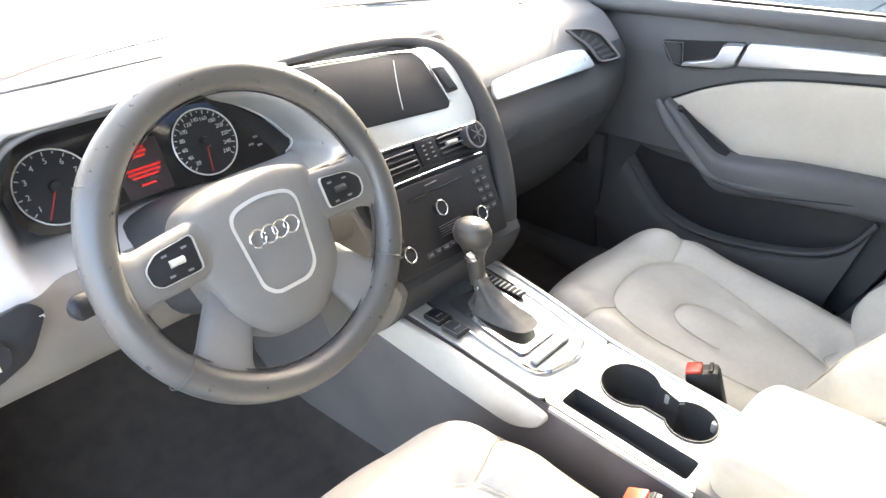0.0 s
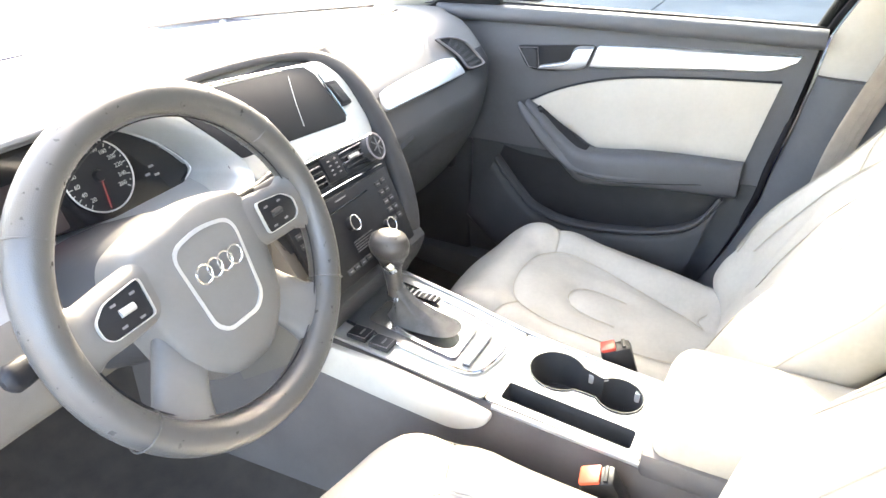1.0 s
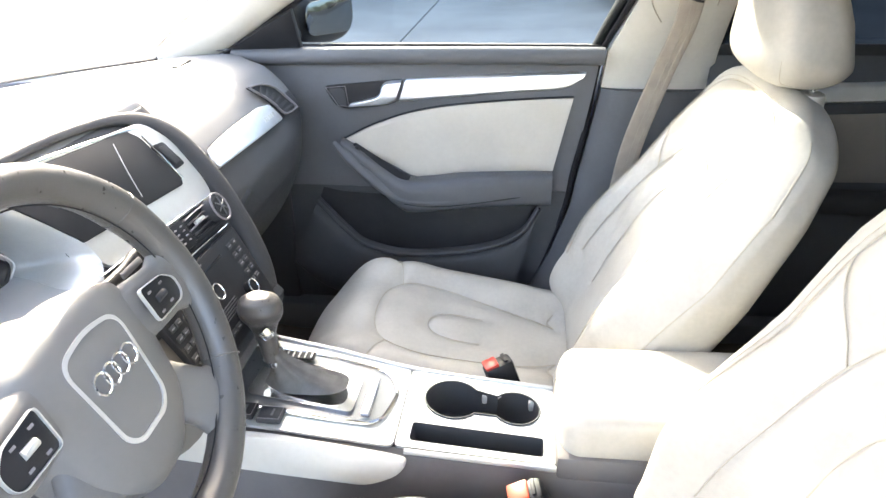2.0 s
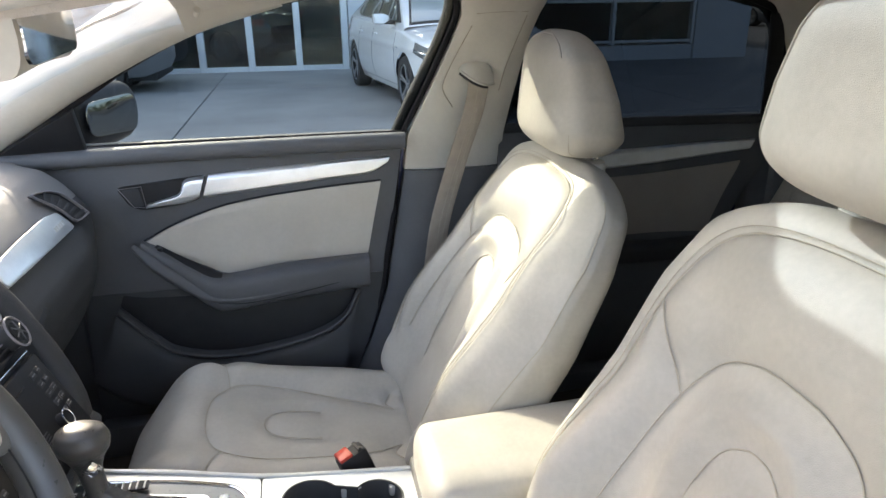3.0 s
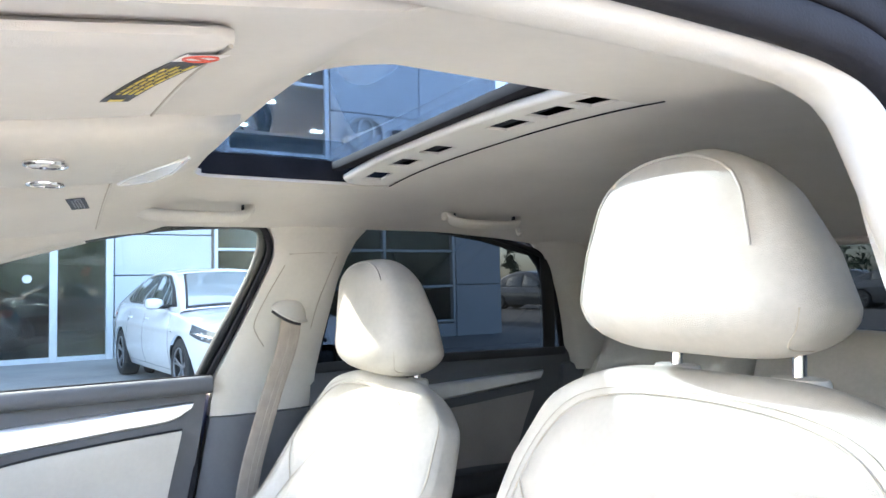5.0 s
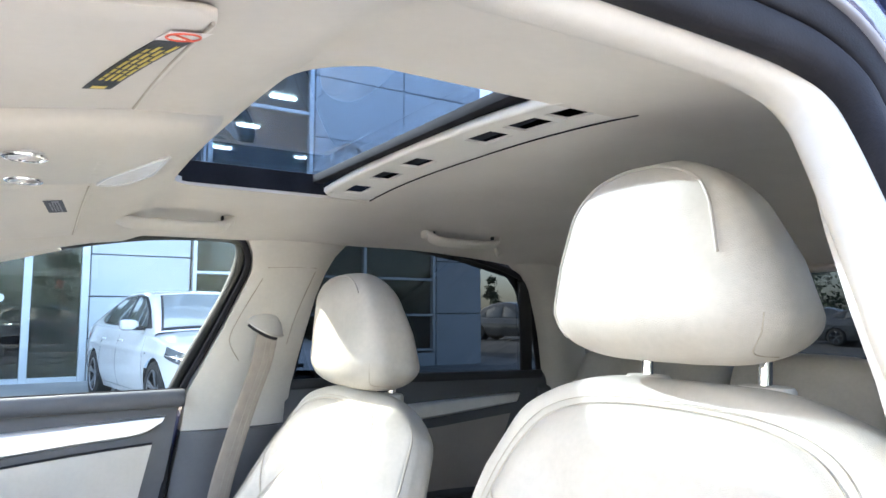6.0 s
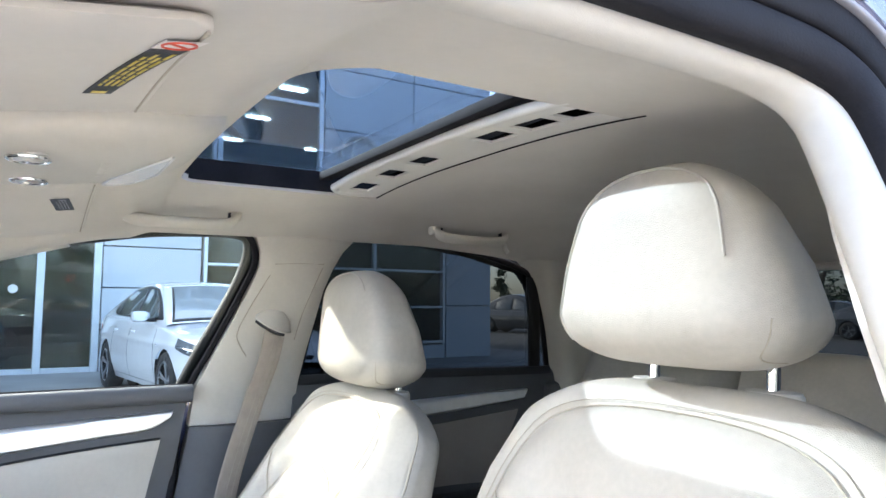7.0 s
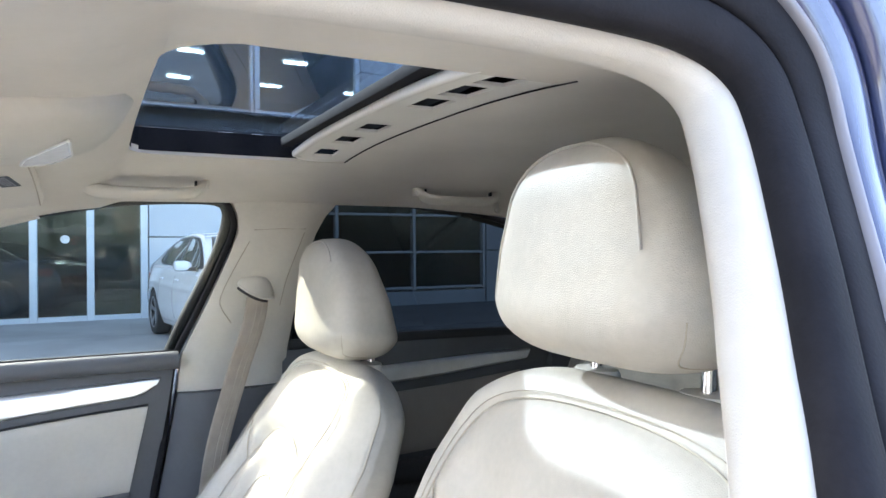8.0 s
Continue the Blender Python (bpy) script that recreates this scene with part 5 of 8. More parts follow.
for i, (w, z) in enumerate(((0.022, 0.962), (0.026, 0.957), (0.018, 0.952), (0.048, 0.937), (0.044, 0.932), (0.036, 0.927), (0.020, 0.917))):
    wpart("display_line", slab([clu(-0.393 - w / 2, z, 0.0075), clu(-0.393 + w / 2, z, 0.0075), clu(-0.393 + w / 2, z + 0.0026, 0.0075), clu(-0.393 - w / 2, z + 0.0026, 0.0075)], CN, 0.0004), REDGLOW, cluster, "glowing red display line")
for x, z in ((-0.225, 0.930), (-0.222, 0.918), (-0.235, 0.922)):
    wpart("warning_mark", slab([clu(x - 0.004, z, 0.0075), clu(x + 0.004, z, 0.0075), clu(x + 0.004, z + 0.003, 0.0075), clu(x - 0.004, z + 0.003, 0.0075)], CN, 0.0004), DIM, cluster)
hood = [(-0.575, 0.765, 0.985), (-0.556, 0.758, 1.030), (-0.50, 0.752, 1.048), (-0.40, 0.749, 1.052), (-0.30, 0.750, 1.051), (-0.25, 0.761, 1.047), (-0.20, 0.785, 1.037), (-0.165, 0.802, 1.030)]
wpart("hood_lip", tube(hood, 0.004, 10), DASH, cluster, "grey hood lip")
wpart("glass_edge", tube([clu(x, z, 0.012) for x, z in ((-0.290, 1.022), (-0.265, 0.999), (-0.230, 0.975), (-0.196, 0.947), (-0.175, 0.920), (-0.173, 0.908), (-0.188, 0.899))], 0.0012, 6), SATIN, cluster)

# ---- light switch and stalks ----
ls = thing("light_switch", "black light switch panel in the dash", "light switch", (-0.61, 0.66, 0.85))
wpart("switch_panel", slab(round_poly([(-0.66, 0.672, 0.895), (-0.60, 0.676, 0.905), (-0.585, 0.672, 0.890), (-0.615, 0.660, 0.850), (-0.66, 0.655, 0.835)], 0.012, 4), (0, -1, 0.35), 0.010, 0.002), BLACK, ls, "black switch panel")
lk = wpart("rotary_knob", rod((-0.648, 0.664, 0.868), (-0.648, 0.642, 0.875), 0.018, 0.016, 24), BLACK, ls, "rotary knob with chrome ring")
wpart("knob_grip", box((-0.648, 0.640, 0.876), (0.006, 0.008, 0.030), 0.002), CHROME, lk)
for i in range(3):
    wpart("switch_mark", box((-0.612 + 0.010 * i, 0.662, 0.882 + 0.003 * i), (0.005, 0.002, 0.004), 0), PRINT, ls)

# ---- steering wheel ----
WC, WT = Vector((-0.3721, 0.5787, 0.9267)), 0.4056
WM = Matrix.Translation(WC) @ Matrix.Rotation(0.0445, 4, "Z") @ Matrix(((1, 0, 0, 0), (0, math.sin(WT), -math.cos(WT), 0), (0, math.cos(WT), math.sin(WT), 0), (0, 0, 0, 1)))


def wl(x, y, z=0.0):
    """A place on the wheel: x right, y up its face, z towards the driver."""
    return WM @ Vector((x, y, z))


WN = WM.to_3x3() @ Vector((0, 0, 1))
wheel = thing("steering_wheel", "worn grey leather four-spoke steering wheel with silver badge ring", "steering wheel", WC)


def make_rim():
    R, n, m = 0.1752, 120, 22
    rings = []
    for i in range(n):
        a = 2 * math.pi * i / n
        ring = []
        thick = 0.0190 + 0.0018 * (math.exp(-((a - radians(35)) / 0.22) ** 2) + math.exp(-((a - radians(145)) / 0.22) ** 2))
        for j in range(m):
            b = 2 * math.pi * j / m
            ring.append(wl((R + thick * math.cos(b) * 0.95) * math.cos(a), (R + thick * math.cos(b) * 0.95) * math.sin(a), thick * math.sin(b) * 1.1))
        rings.append(ring)
    rings.append(rings[0])
    bm = loft(rings, caps=False)
    bmesh.ops.remove_doubles(bm, verts=bm.verts, dist=1e-5)
    return bm


rim = wpart("rim", make_rim(), WHEEL_LEATHER, wheel, "worn grey leather rim")
for deg in (34, 146, 214, 326):
    a = radians(deg)
    c, s = math.cos(a), math.sin(a)
    wpart("rim_seam", tube([wl((0.1752 + 0.0200 * math.cos(b)) * c, (0.1752 + 0.0200 * math.cos(b)) * s, 0.0222 * math.sin(b)) for b in np.linspace(0, 2 * math.pi, 25)[:-1]], 0.0009, 6, smooth=0, closed=True), WHEEL_LEATHER, rim)
wpart("inner_stitching", tube([wl(0.155 * math.cos(a), 0.155 * math.sin(a), 0.002) for a in np.linspace(0, 2 * math.pi, 90)[:-1]], 0.0009, 5, smooth=0, closed=True), BLACK, rim)


def hb(x, y, z):
    """A place on the hub, which is sunk behind the rim's plane."""
    return wl(x * 1.09 + 0.008, y * 1.09 - 0.002, z - 0.045)


def sp(x, y, z):
    """A place on the spokes."""
    return wl(x, y, z - 0.026)


def dome(outline, z0, z1, rows=22, power=4.2):
    """A cushion over an outline of (x, y): steep edge, gently curved top."""
    pts = [Vector((x, y, 0)) for x, y in outline]
    c = sum(pts, Vector()) / len(pts)
    rings = []
    for i in range(rows):
        u = i / (rows - 1)
        s = 1 - u * (1 - 0.03)
        h = z0 + (z1 - z0) * (1 - s ** power) ** (1 / power)
        rings.append([hb(c.x + (p.x - c.x) * s, c.y + (p.y - c.y) * s, h) for p in pts])
    back = [hb(p.x, p.y, z0 - 0.02) for p in pts]
    return loft([back] + rings)


hub_out = [(p.x, p.y) for p in round_poly([(-0.088, 0.024, 0), (-0.076, 0.046, 0), (-0.040, 0.058, 0), (0, 0.061, 0), (0.038, 0.060, 0), (0.074, 0.051, 0), (0.084, 0.028, 0), (0.084, -0.005, 0), (0.070, -0.075, 0), (0.028, -0.116, 0), (-0.032, -0.116, 0), (-0.074, -0.075, 0), (-0.088, -0.005, 0)], 0.022, 5)]
hub = wpart("airbag_cover", dome(hub_out, 0.012, 0.050), HUB, wheel, "grained grey hub cover")
sh_o = round_poly([(-0.0425, 0.030, 0), (0, 0.038, 0), (0.0435, 0.030, 0), (0.034, -0.054, 0), (0.020, -0.066, 0), (-0.022, -0.066, 0), (-0.035, -0.054, 0)], 0.018, 6)
sh_i = [Vector((0, -0.014, 0)) + (p - Vector((0, -0.014, 0))) * 0.925 for p in sh_o]


def hub_z(x, y):
    return 0.0502 - 0.0040 * ((x / 0.05) ** 2 + ((y + 0.02) / 0.06) ** 2)


wpart("badge_ring", ring_frame([hb(p.x, p.y, hub_z(p.x, p.y)) for p in sh_o], [hb(p.x, p.y, hub_z(p.x, p.y)) for p in sh_i], WN, 0.004), SATIN, hub, "satin silver shield ring")
for i in range(4):
    cx = -0.0205 + 0.0138 * i
    wpart("emblem_ring", tube([hb(cx + 0.0092 * math.cos(a), -0.004 + 0.0092 * math.sin(a), 0.0545) for a in np.linspace(0, 2 * math.pi, 33)[:-1]], 0.0014, 8, smooth=0, closed=True), CHROME, hub, "chrome ring")


def arm(pts, widths, t0, t1, z0, z1):
    rings = []
    path = smooth_path([(x, y, 0) for x, y in pts], 16)
    for i, p in enumerate(path):
        u = i / 16
        d = (path[min(i + 1, 16)] - path[max(i - 1, 0)]).normalized()
        n = Vector((-d.y, d.x, 0))
        w = interp(u, np.linspace(0, 1, len(widths)), widths)
        z, t = z0 + (z1 - z0) * u, t0 + (t1 - t0) * u
        ring = []
        for k in range(20):
            a = 2 * math.pi * k / 20
            ca, sa = math.cos(a), math.sin(a)
            q = p + n * (math.copysign(abs(ca) ** 0.6, ca) * w)
            ring.append(sp(q.x, q.y, z + math.copysign(abs(sa) ** 0.7, sa) * t))
        rings.append(ring)
    return loft(rings)


for s in (-1, 1):
    a = wpart("spoke", arm([(s * 0.060, 0.010), (s * 0.105, 0.006), (s * 0.140, 0.004), (s * 0.165, 0.004)], [0.031, 0.031, 0.029, 0.042], 0.013, 0.013, 0.014, 0.022), HUB, wheel, "grey upper spoke")
    pod = round_poly([(s * 0.083, 0.029, 0), (s * 0.126, 0.024, 0), (s * 0.141, 0.012, 0), (s * 0.140, -0.004, 0), (s * 0.132, -0.011, 0), (s * 0.084, -0.010, 0)], 0.006, 4)
    c = sum(pod, Vector()) / len(pod)
    inn = [c + (p - c) * 0.965 for p in pod]
    wpart("button_frame", ring_frame([sp(p.x, p.y, 0.0375) for p in pod], [sp(p.x, p.y, 0.0375) for p in inn], WN, 0.004), SATIN, a, "silver button surround")
    bp = wpart("button_pad", slab([sp(p.x, p.y, 0.0365) for p in inn], WN, 0.003, 0.001), BLACK, a, "black button pad")
    wpart("scroll_wheel", rod(sp(s * 0.100, 0.008, 0.0395), sp(s * 0.116, 0.008, 0.0395), 0.004, 0.004, 14), SATIN if s < 0 else DARK, bp)
    for k, (dx, dy) in enumerate(((0.096, 0.019), (0.118, 0.018), (0.118, -0.004), (0.098, -0.005))):
        wpart("button_mark", slab([sp(s * dx - 0.003, dy - 0.0012, 0.0400), sp(s * dx + 0.003, dy - 0.0012, 0.0400), sp(s * dx + 0.003, dy + 0.0012, 0.0400), sp(s * dx - 0.003, dy + 0.0012, 0.0400)], WN, 0.0004), SATIN_DARK, bp)
    wpart("spoke", arm([(s * 0.056, -0.058), (s * 0.078, -0.084), (s * 0.095, -0.108), (s * 0.112, -0.130)], [0.031, 0.030, 0.032, 0.046], 0.012, 0.013, 0.004, 0.020), HUB, wheel, "grey lower spoke")
col = thing("steering_column", "dark steering column shroud with two stalks", "steering column", wl(0, 0, -0.12))
wpart("shroud", loft([[wl(math.copysign(abs(math.cos(a)) ** 0.7, math.cos(a)) * w, -0.01 + math.copysign(abs(math.sin(a)) ** 0.7, math.sin(a)) * h, z) for a in np.linspace(0, 2 * math.pi, 25)[:-1]] for z, w, h in ((-0.035, 0.070, 0.060), (-0.05, 0.082, 0.070), (-0.12, 0.092, 0.076), (-0.20, 0.096, 0.078))]), DARK, col, "dark column shroud")
for s, dy, m in ((-1, 0.000, BLACK), (1, 0.030, BLACK)):
    st = wpart("stalk", sweep([wl(s * 0.05, dy, -0.045), wl(s * 0.12, dy, -0.048), wl(s * 0.17, dy, -0.046), wl(s * 0.205, dy, -0.04)], 0.012, 0.008, WN, n=14, smooth=24, taper=lambda u: 0.75 + 0.4 * float(smoothstep(0.55, 0.8, u)) - 0.75 * float(smoothstep(0.93, 1.0, u))), m, col, "dark column stalk")
    wpart("stalk_mark", sweep([wl(s * 0.14, dy + 0.002, -0.0375), wl(s * 0.16, dy + 0.002, -0.0372), wl(s * 0.18, dy + 0.002, -0.0370)], 0.004, 0.0012, WN, n=6, smooth=6), DIM, st)

# ---- centre console ----
def con_z(y):
    return interp(y, [-0.3, 0.16, 0.36, 0.55, 0.70], [0.575, 0.577, 0.592, 0.622, 0.640])


console = thing("centre_console", "silver and grey centre console with cup holders", "centre console", (0, 0.3, 0.30))


def con_body():
    rings = []
    for y in np.linspace(-0.30, 1.10, 40):
        z = con_z(y) - 0.006
        w = interp(y, [-0.3, 0.2, 0.36, 0.5, 0.72, 1.1], [0.095, 0.096, 0.100, 0.112, 0.125, 0.15])
        rings.append([Vector((-w - 0.02, y, 0.30)), Vector((-w - 0.012, y, z - 0.12)), Vector((-w, y, z - 0.03)), Vector((-w + 0.006, y, z - 0.006)), Vector((-w + 0.014, y, z)),
                      Vector((w - 0.014, y, z)), Vector((w - 0.006, y, z - 0.006)), Vector((w, y, z - 0.03)), Vector((w + 0.012, y, z - 0.12)), Vector((w + 0.02, y, 0.30))])
    return rings


def holed(outline, holes, zf, thick=0.004):
    """A plate with openings; zf gives its height."""
    bm = bmesh.new()
    for loop in [outline] + holes:
        vs = [bm.verts.new((x, y, zf(y))) for x, y in loop]
        for a, b in zip(vs, vs[1:] + vs[:1]):
            bm.edges.new((a, b))
    bmesh.ops.triangle_fill(bm, use_beauty=True, edges=bm.edges[:])
    r = bmesh.ops.extrude_face_region(bm, geom=bm.faces[:])
    bmesh.ops.translate(bm, vec=(0, 0, -thick), verts=[v for v in r["geom"] if isinstance(v, bmesh.types.BMVert)])
    return bm


def xy(points, r=0.01, n=5):
    return [(p.x, p.y) for p in round_poly([(x, y, 0) for x, y in points], r, n)]


def circle(cx, cy, r, n=28, a0=0.0, a1=2 * math.pi):
    return [(cx + r * math.cos(a), cy + r * math.sin(a)) for a in np.linspace(a0, a1, n + 1)[:-1]]


# body sides (open on top where the wells are)
rs = con_body()
wpart("side", loft([r[:5] for r in rs], closed=False), TUNNEL, console, "slate grey console side")
wpart("side", loft([r[5:] for r in rs], closed=False), GREY, console, "slate grey console side")
CUP_A, CUP_B = (0.024, 0.312, 0.044), (0.020, 0.214, 0.037)


def cup_outline():
    a, b = CUP_A, CUP_B
    pts = [(a[0] + a[2] * math.cos(t), a[1] + a[2] * math.sin(t)) for t in np.linspace(radians(-52), radians(232), 26)]
    pts += [(b[0] + b[2] * math.cos(t), b[1] + b[2] * math.sin(t)) for t in np.linspace(radians(128), radians(412), 24)]
    return pts


slot = xy([(-0.076, 0.366), (-0.076, 0.172), (-0.038, 0.172), (-0.038, 0.366)], 0.006, 3)
rear_top = xy([(-0.092, 0.385), (-0.088, 0.155), (0.076, 0.155), (0.082, 0.385)], 0.008, 3)
tray = wpart("cup_tray", holed(rear_top, [cup_outline(), slot], lambda y: con_z(y) + 0.002), SATIN, console, "silver tray with two cup holders and a slot")


def well(outline, depth, taper=0.92):
    cx = sum(p[0] for p in outline) / len(outline)
    cy = sum(p[1] for p in outline) / len(outline)
    rings = []
    for u in np.linspace(0, 1, 5):
        s = 1 - (1 - taper) * u
        rings.append([Vector((cx + (x - cx) * s, cy + (y - cy) * s, con_z(y) + 0.0025 - depth * u)) for x, y in outline])
    bm = loft(rings, caps=False)
    n = len(outline)
    bm.verts.ensure_lookup_table()
    bm.faces.new([bm.verts[4 * n + i] for i in range(n)])
    return bm


wpart("cup_well", well(cup_outline(), 0.060), POCKET, tray, "black cup wells")
wpart("slot_well", well(slot, 0.035, 0.97), POCKET, tray, "black slot")
wpart("cup_rim", tube([(x, y, con_z(y) + 0.003) for x, y in cup_outline()], 0.0016, 6, smooth=0, closed=True), DARK, tray)
for x, y in ((0.052, 0.264), (0.048, 0.190), (-0.010, 0.25)):
    wpart("cup_finger", box((x, y, con_z(y) - 0.010), (0.012, 0.010, 0.018), 0.003), SATIN, tray, "spring finger")
wpart("edge_strip", sweep([(-0.094, 0.155, con_z(0.155)), (-0.096, 0.26, con_z(0.26)), (-0.098, 0.37, con_z(0.37))], 0.004, 0.004, (0, 0, 1), n=10, smooth=12), SATIN, console, "silver edge strip")
wpart("edge_strip", sweep([(0.080, 0.155, con_z(0.155) + 0.002), (0.086, 0.37, con_z(0.37) + 0.002), (0.098, 0.52, con_z(0.52) + 0.002), (0.108, 0.66, con_z(0.66) + 0.002)], 0.004, 0.004, (0, 0, 1), n=10, smooth=16), SATIN, console, "silver edge strip")
# front: surround, gate, boot
front_o = xy([(-0.108, 0.70), (-0.104, 0.55), (-0.094, 0.387), (0.084, 0.387), (0.094, 0.50), (0.108, 0.70)], 0.012, 4)
plate_f = wpart("gear_surround", holed(front_o, [], lambda y: con_z(y) + 0.001), SATIN, console, "silver gear lever surround")
inner_d = xy([(-0.070, 0.66), (-0.070, 0.50), (-0.062, 0.412), (0.020, 0.396), (0.060, 0.420), (0.072, 0.50), (0.074, 0.66)], 0.03, 6)
wpart("surround_inlay", holed(inner_d, [], lambda y: con_z(y) + 0.005), GUNMETAL, plate_f, "gunmetal inlay")
wpart("inlay_ring", tube([(x, y, con_z(y) + 0.005) for x, y in inner_d], 0.003, 8, smooth=0, closed=True), CHROME, plate_f, "chrome inlay ring")
gate = xy([(-0.050, 0.615), (-0.052, 0.455), (0.036, 0.455), (0.044, 0.610)], 0.012, 4)
wpart("gate_plate", holed(gate, [], lambda y: con_z(y) + 0.010), CHROME, plate_f, "polished gate plate")
wpart("gate_bar", box((-0.008, 0.436, con_z(0.436) + 0.009), (0.086, 0.014, 0.008), 0.003), ALU, plate_f, "silver gate bar")
wpart("side_grille", box((0.056, 0.585, con_z(0.585) + 0.008), (0.018, 0.090, 0.004), 0.001), BLACK, plate_f)
for i in range(9):
    wpart("grille_rib", box((0.056, 0.545 + 0.010 * i, con_z(0.585) + 0.011), (0.018, 0.0025, 0.003), 0.001), SATIN, plate_f)
for i in range(2):
    y = 0.606 - 0.040 * i
    sw = wpart("switch", box((-0.083, y, con_z(y) + 0.006), (0.030, 0.037, 0.010), 0.003), BLACK if i == 0 else DARK, plate_f, "black console switch")
    wpart("switch_mark", box((-0.083, y - 0.004, con_z(y) + 0.0115), (0.014, 0.003, 0.001), 0), DIM, sw)
    wpart("switch_frame", tube([(-0.083 + a, y + b, con_z(y) + 0.0105) for a, b in ((-0.013, -0.016), (0.013, -0.016), (0.013, 0.016), (-0.013, 0.016))], 0.0008, 6, smooth=0, closed=True), SATIN_DARK, sw)
# cream side panel on the driver's side
wpart("cream_side", slab(round_poly([(-0.118, 0.72, 0.632), (-0.112, 0.55, 0.622), (-0.108, 0.40, 0.600), (-0.108, 0.36, 0.592), (-0.110, 0.375, 0.565), (-0.114, 0.42, 0.545), (-0.118, 0.55, 0.558), (-0.122, 0.72, 0.578)], 0.02, 5), (-1, 0, 0.12), 0.012, 0.005), TRIM_BEIGE, console, "cream side panel")
# armrest lid
armpad = Pad(lambda v: Vector((0.006, 0.156 - 0.37 * v, 0.618 + 0.012 * v)), lambda v: Vector((0, 0, 1)), 0.37, lambda v: 0.094, lambda v: 0.045, power=4.0, rows=50, cols=90, ends=0.035)
armrest = thing("console_box", "cream leather padded armrest between the front seats", "armrest box", (0, 0.0, 0.58))
al = wpart("lid", armpad.mesh(), LEATHER, armrest, "cream leather lid", angle=70)
wpart("lid_seam", tube([(-0.0868, 0.120, 0.616), (-0.0868, 0.0, 0.620), (-0.0868, -0.18, 0.626)], 0.0012, 6), LEATHER_DARK, al)
wpart("lid_seam", tube([(-0.080, 0.136, 0.617), (-0.03, 0.1465, 0.616), (0.04, 0.1465, 0.616), (0.090, 0.136, 0.617)], 0.0012, 6), LEATHER_DARK, al)
wpart("base", box((0.0, -0.015, 0.574), (0.186, 0.342, 0.044), 0.008), TUNNEL, armrest, "slate grey armrest base")

# gear lever
lever = thing("gear_lever", "grey leather gear lever with silver button and chrome boot frame", "gear lever", (-0.008, 0.56, 0.63))


def boot():
    rings = []
    for u in np.linspace(0, 1, 14):
        z = con_z(0.55) + 0.011 + 0.056 * u
        cx, cy = -0.006 - 0.002 * u, 0.535 + 0.048 * u ** 0.8
        rx, ry = 0.020 * (1 - u) ** 2.2 + 0.0125, 0.052 * (1 - u) ** 2.4 + 0.0135
        ring = []
        for k in range(40):
            a = 2 * math.pi * k / 40
            f = 1 + 0.10 * (1 - u) * math.sin(7 * a + 3 * u) * math.sin(math.pi * u)
            ca, sa = math.cos(a), math.sin(a)
            ring.append(Vector((cx + math.copysign(abs(ca) ** 0.75, ca) * rx * f, cy + math.copysign(abs(sa) ** 0.75, sa) * ry * f, z)))
        rings.append(ring)
    return loft(rings)


wpart("boot", boot(), BOOT, lever, "creased grey leather boot", angle=70)


def grip():
    path = [(0.674, 0.582, 0.0125, 0.0135), (0.70, 0.585, 0.0130, 0.0145), (0.722, 0.588, 0.0140, 0.0160), (0.740, 0.589, 0.019, 0.023), (0.754, 0.588, 0.0265, 0.0315), (0.770, 0.587, 0.0285, 0.0340), (0.783, 0.587, 0.0240, 0.0290), (0.790, 0.587, 0.0140, 0.0175), (0.793, 0.587, 0.0030, 0.0040)]
    rings = []
    zs = np.linspace(0, 1, 34)
    src = np.array(path)
    k = np.linspace(0, 1, len(path))
    for u in zs:
        z, y, rx, ry = (np.interp(u, k, src[:, i]) for i in range(4))
        rings.append([Vector((-0.010 - 0.006 * smoothstep(0.74, 0.77, z) + rx * math.cos(a), y + ry * math.sin(a), z)) for a in np.linspace(0, 2 * math.pi, 29)[:-1]])
    return loft(rings)


g = wpart("grip", grip(), GRIP, lever, "grey leather grip", angle=70)
wpart("release_button", sweep([(-0.036, 0.580, 0.744), (-0.034, 0.576, 0.738), (-0.030, 0.574, 0.730)], 0.009, 0.006, (-1, -0.5, 0), n=12, smooth=8), CHROME, g, "silver release button")
wpart("collar", rod((-0.008, 0.582, 0.668), (-0.008, 0.582, 0.676), 0.0165, 0.0165, 24), CHROME, g, "chrome collar")

# ---- front seats ----
def mirrored(points):
    return polyline(points), polyline([(-x, y) for x, y in points])


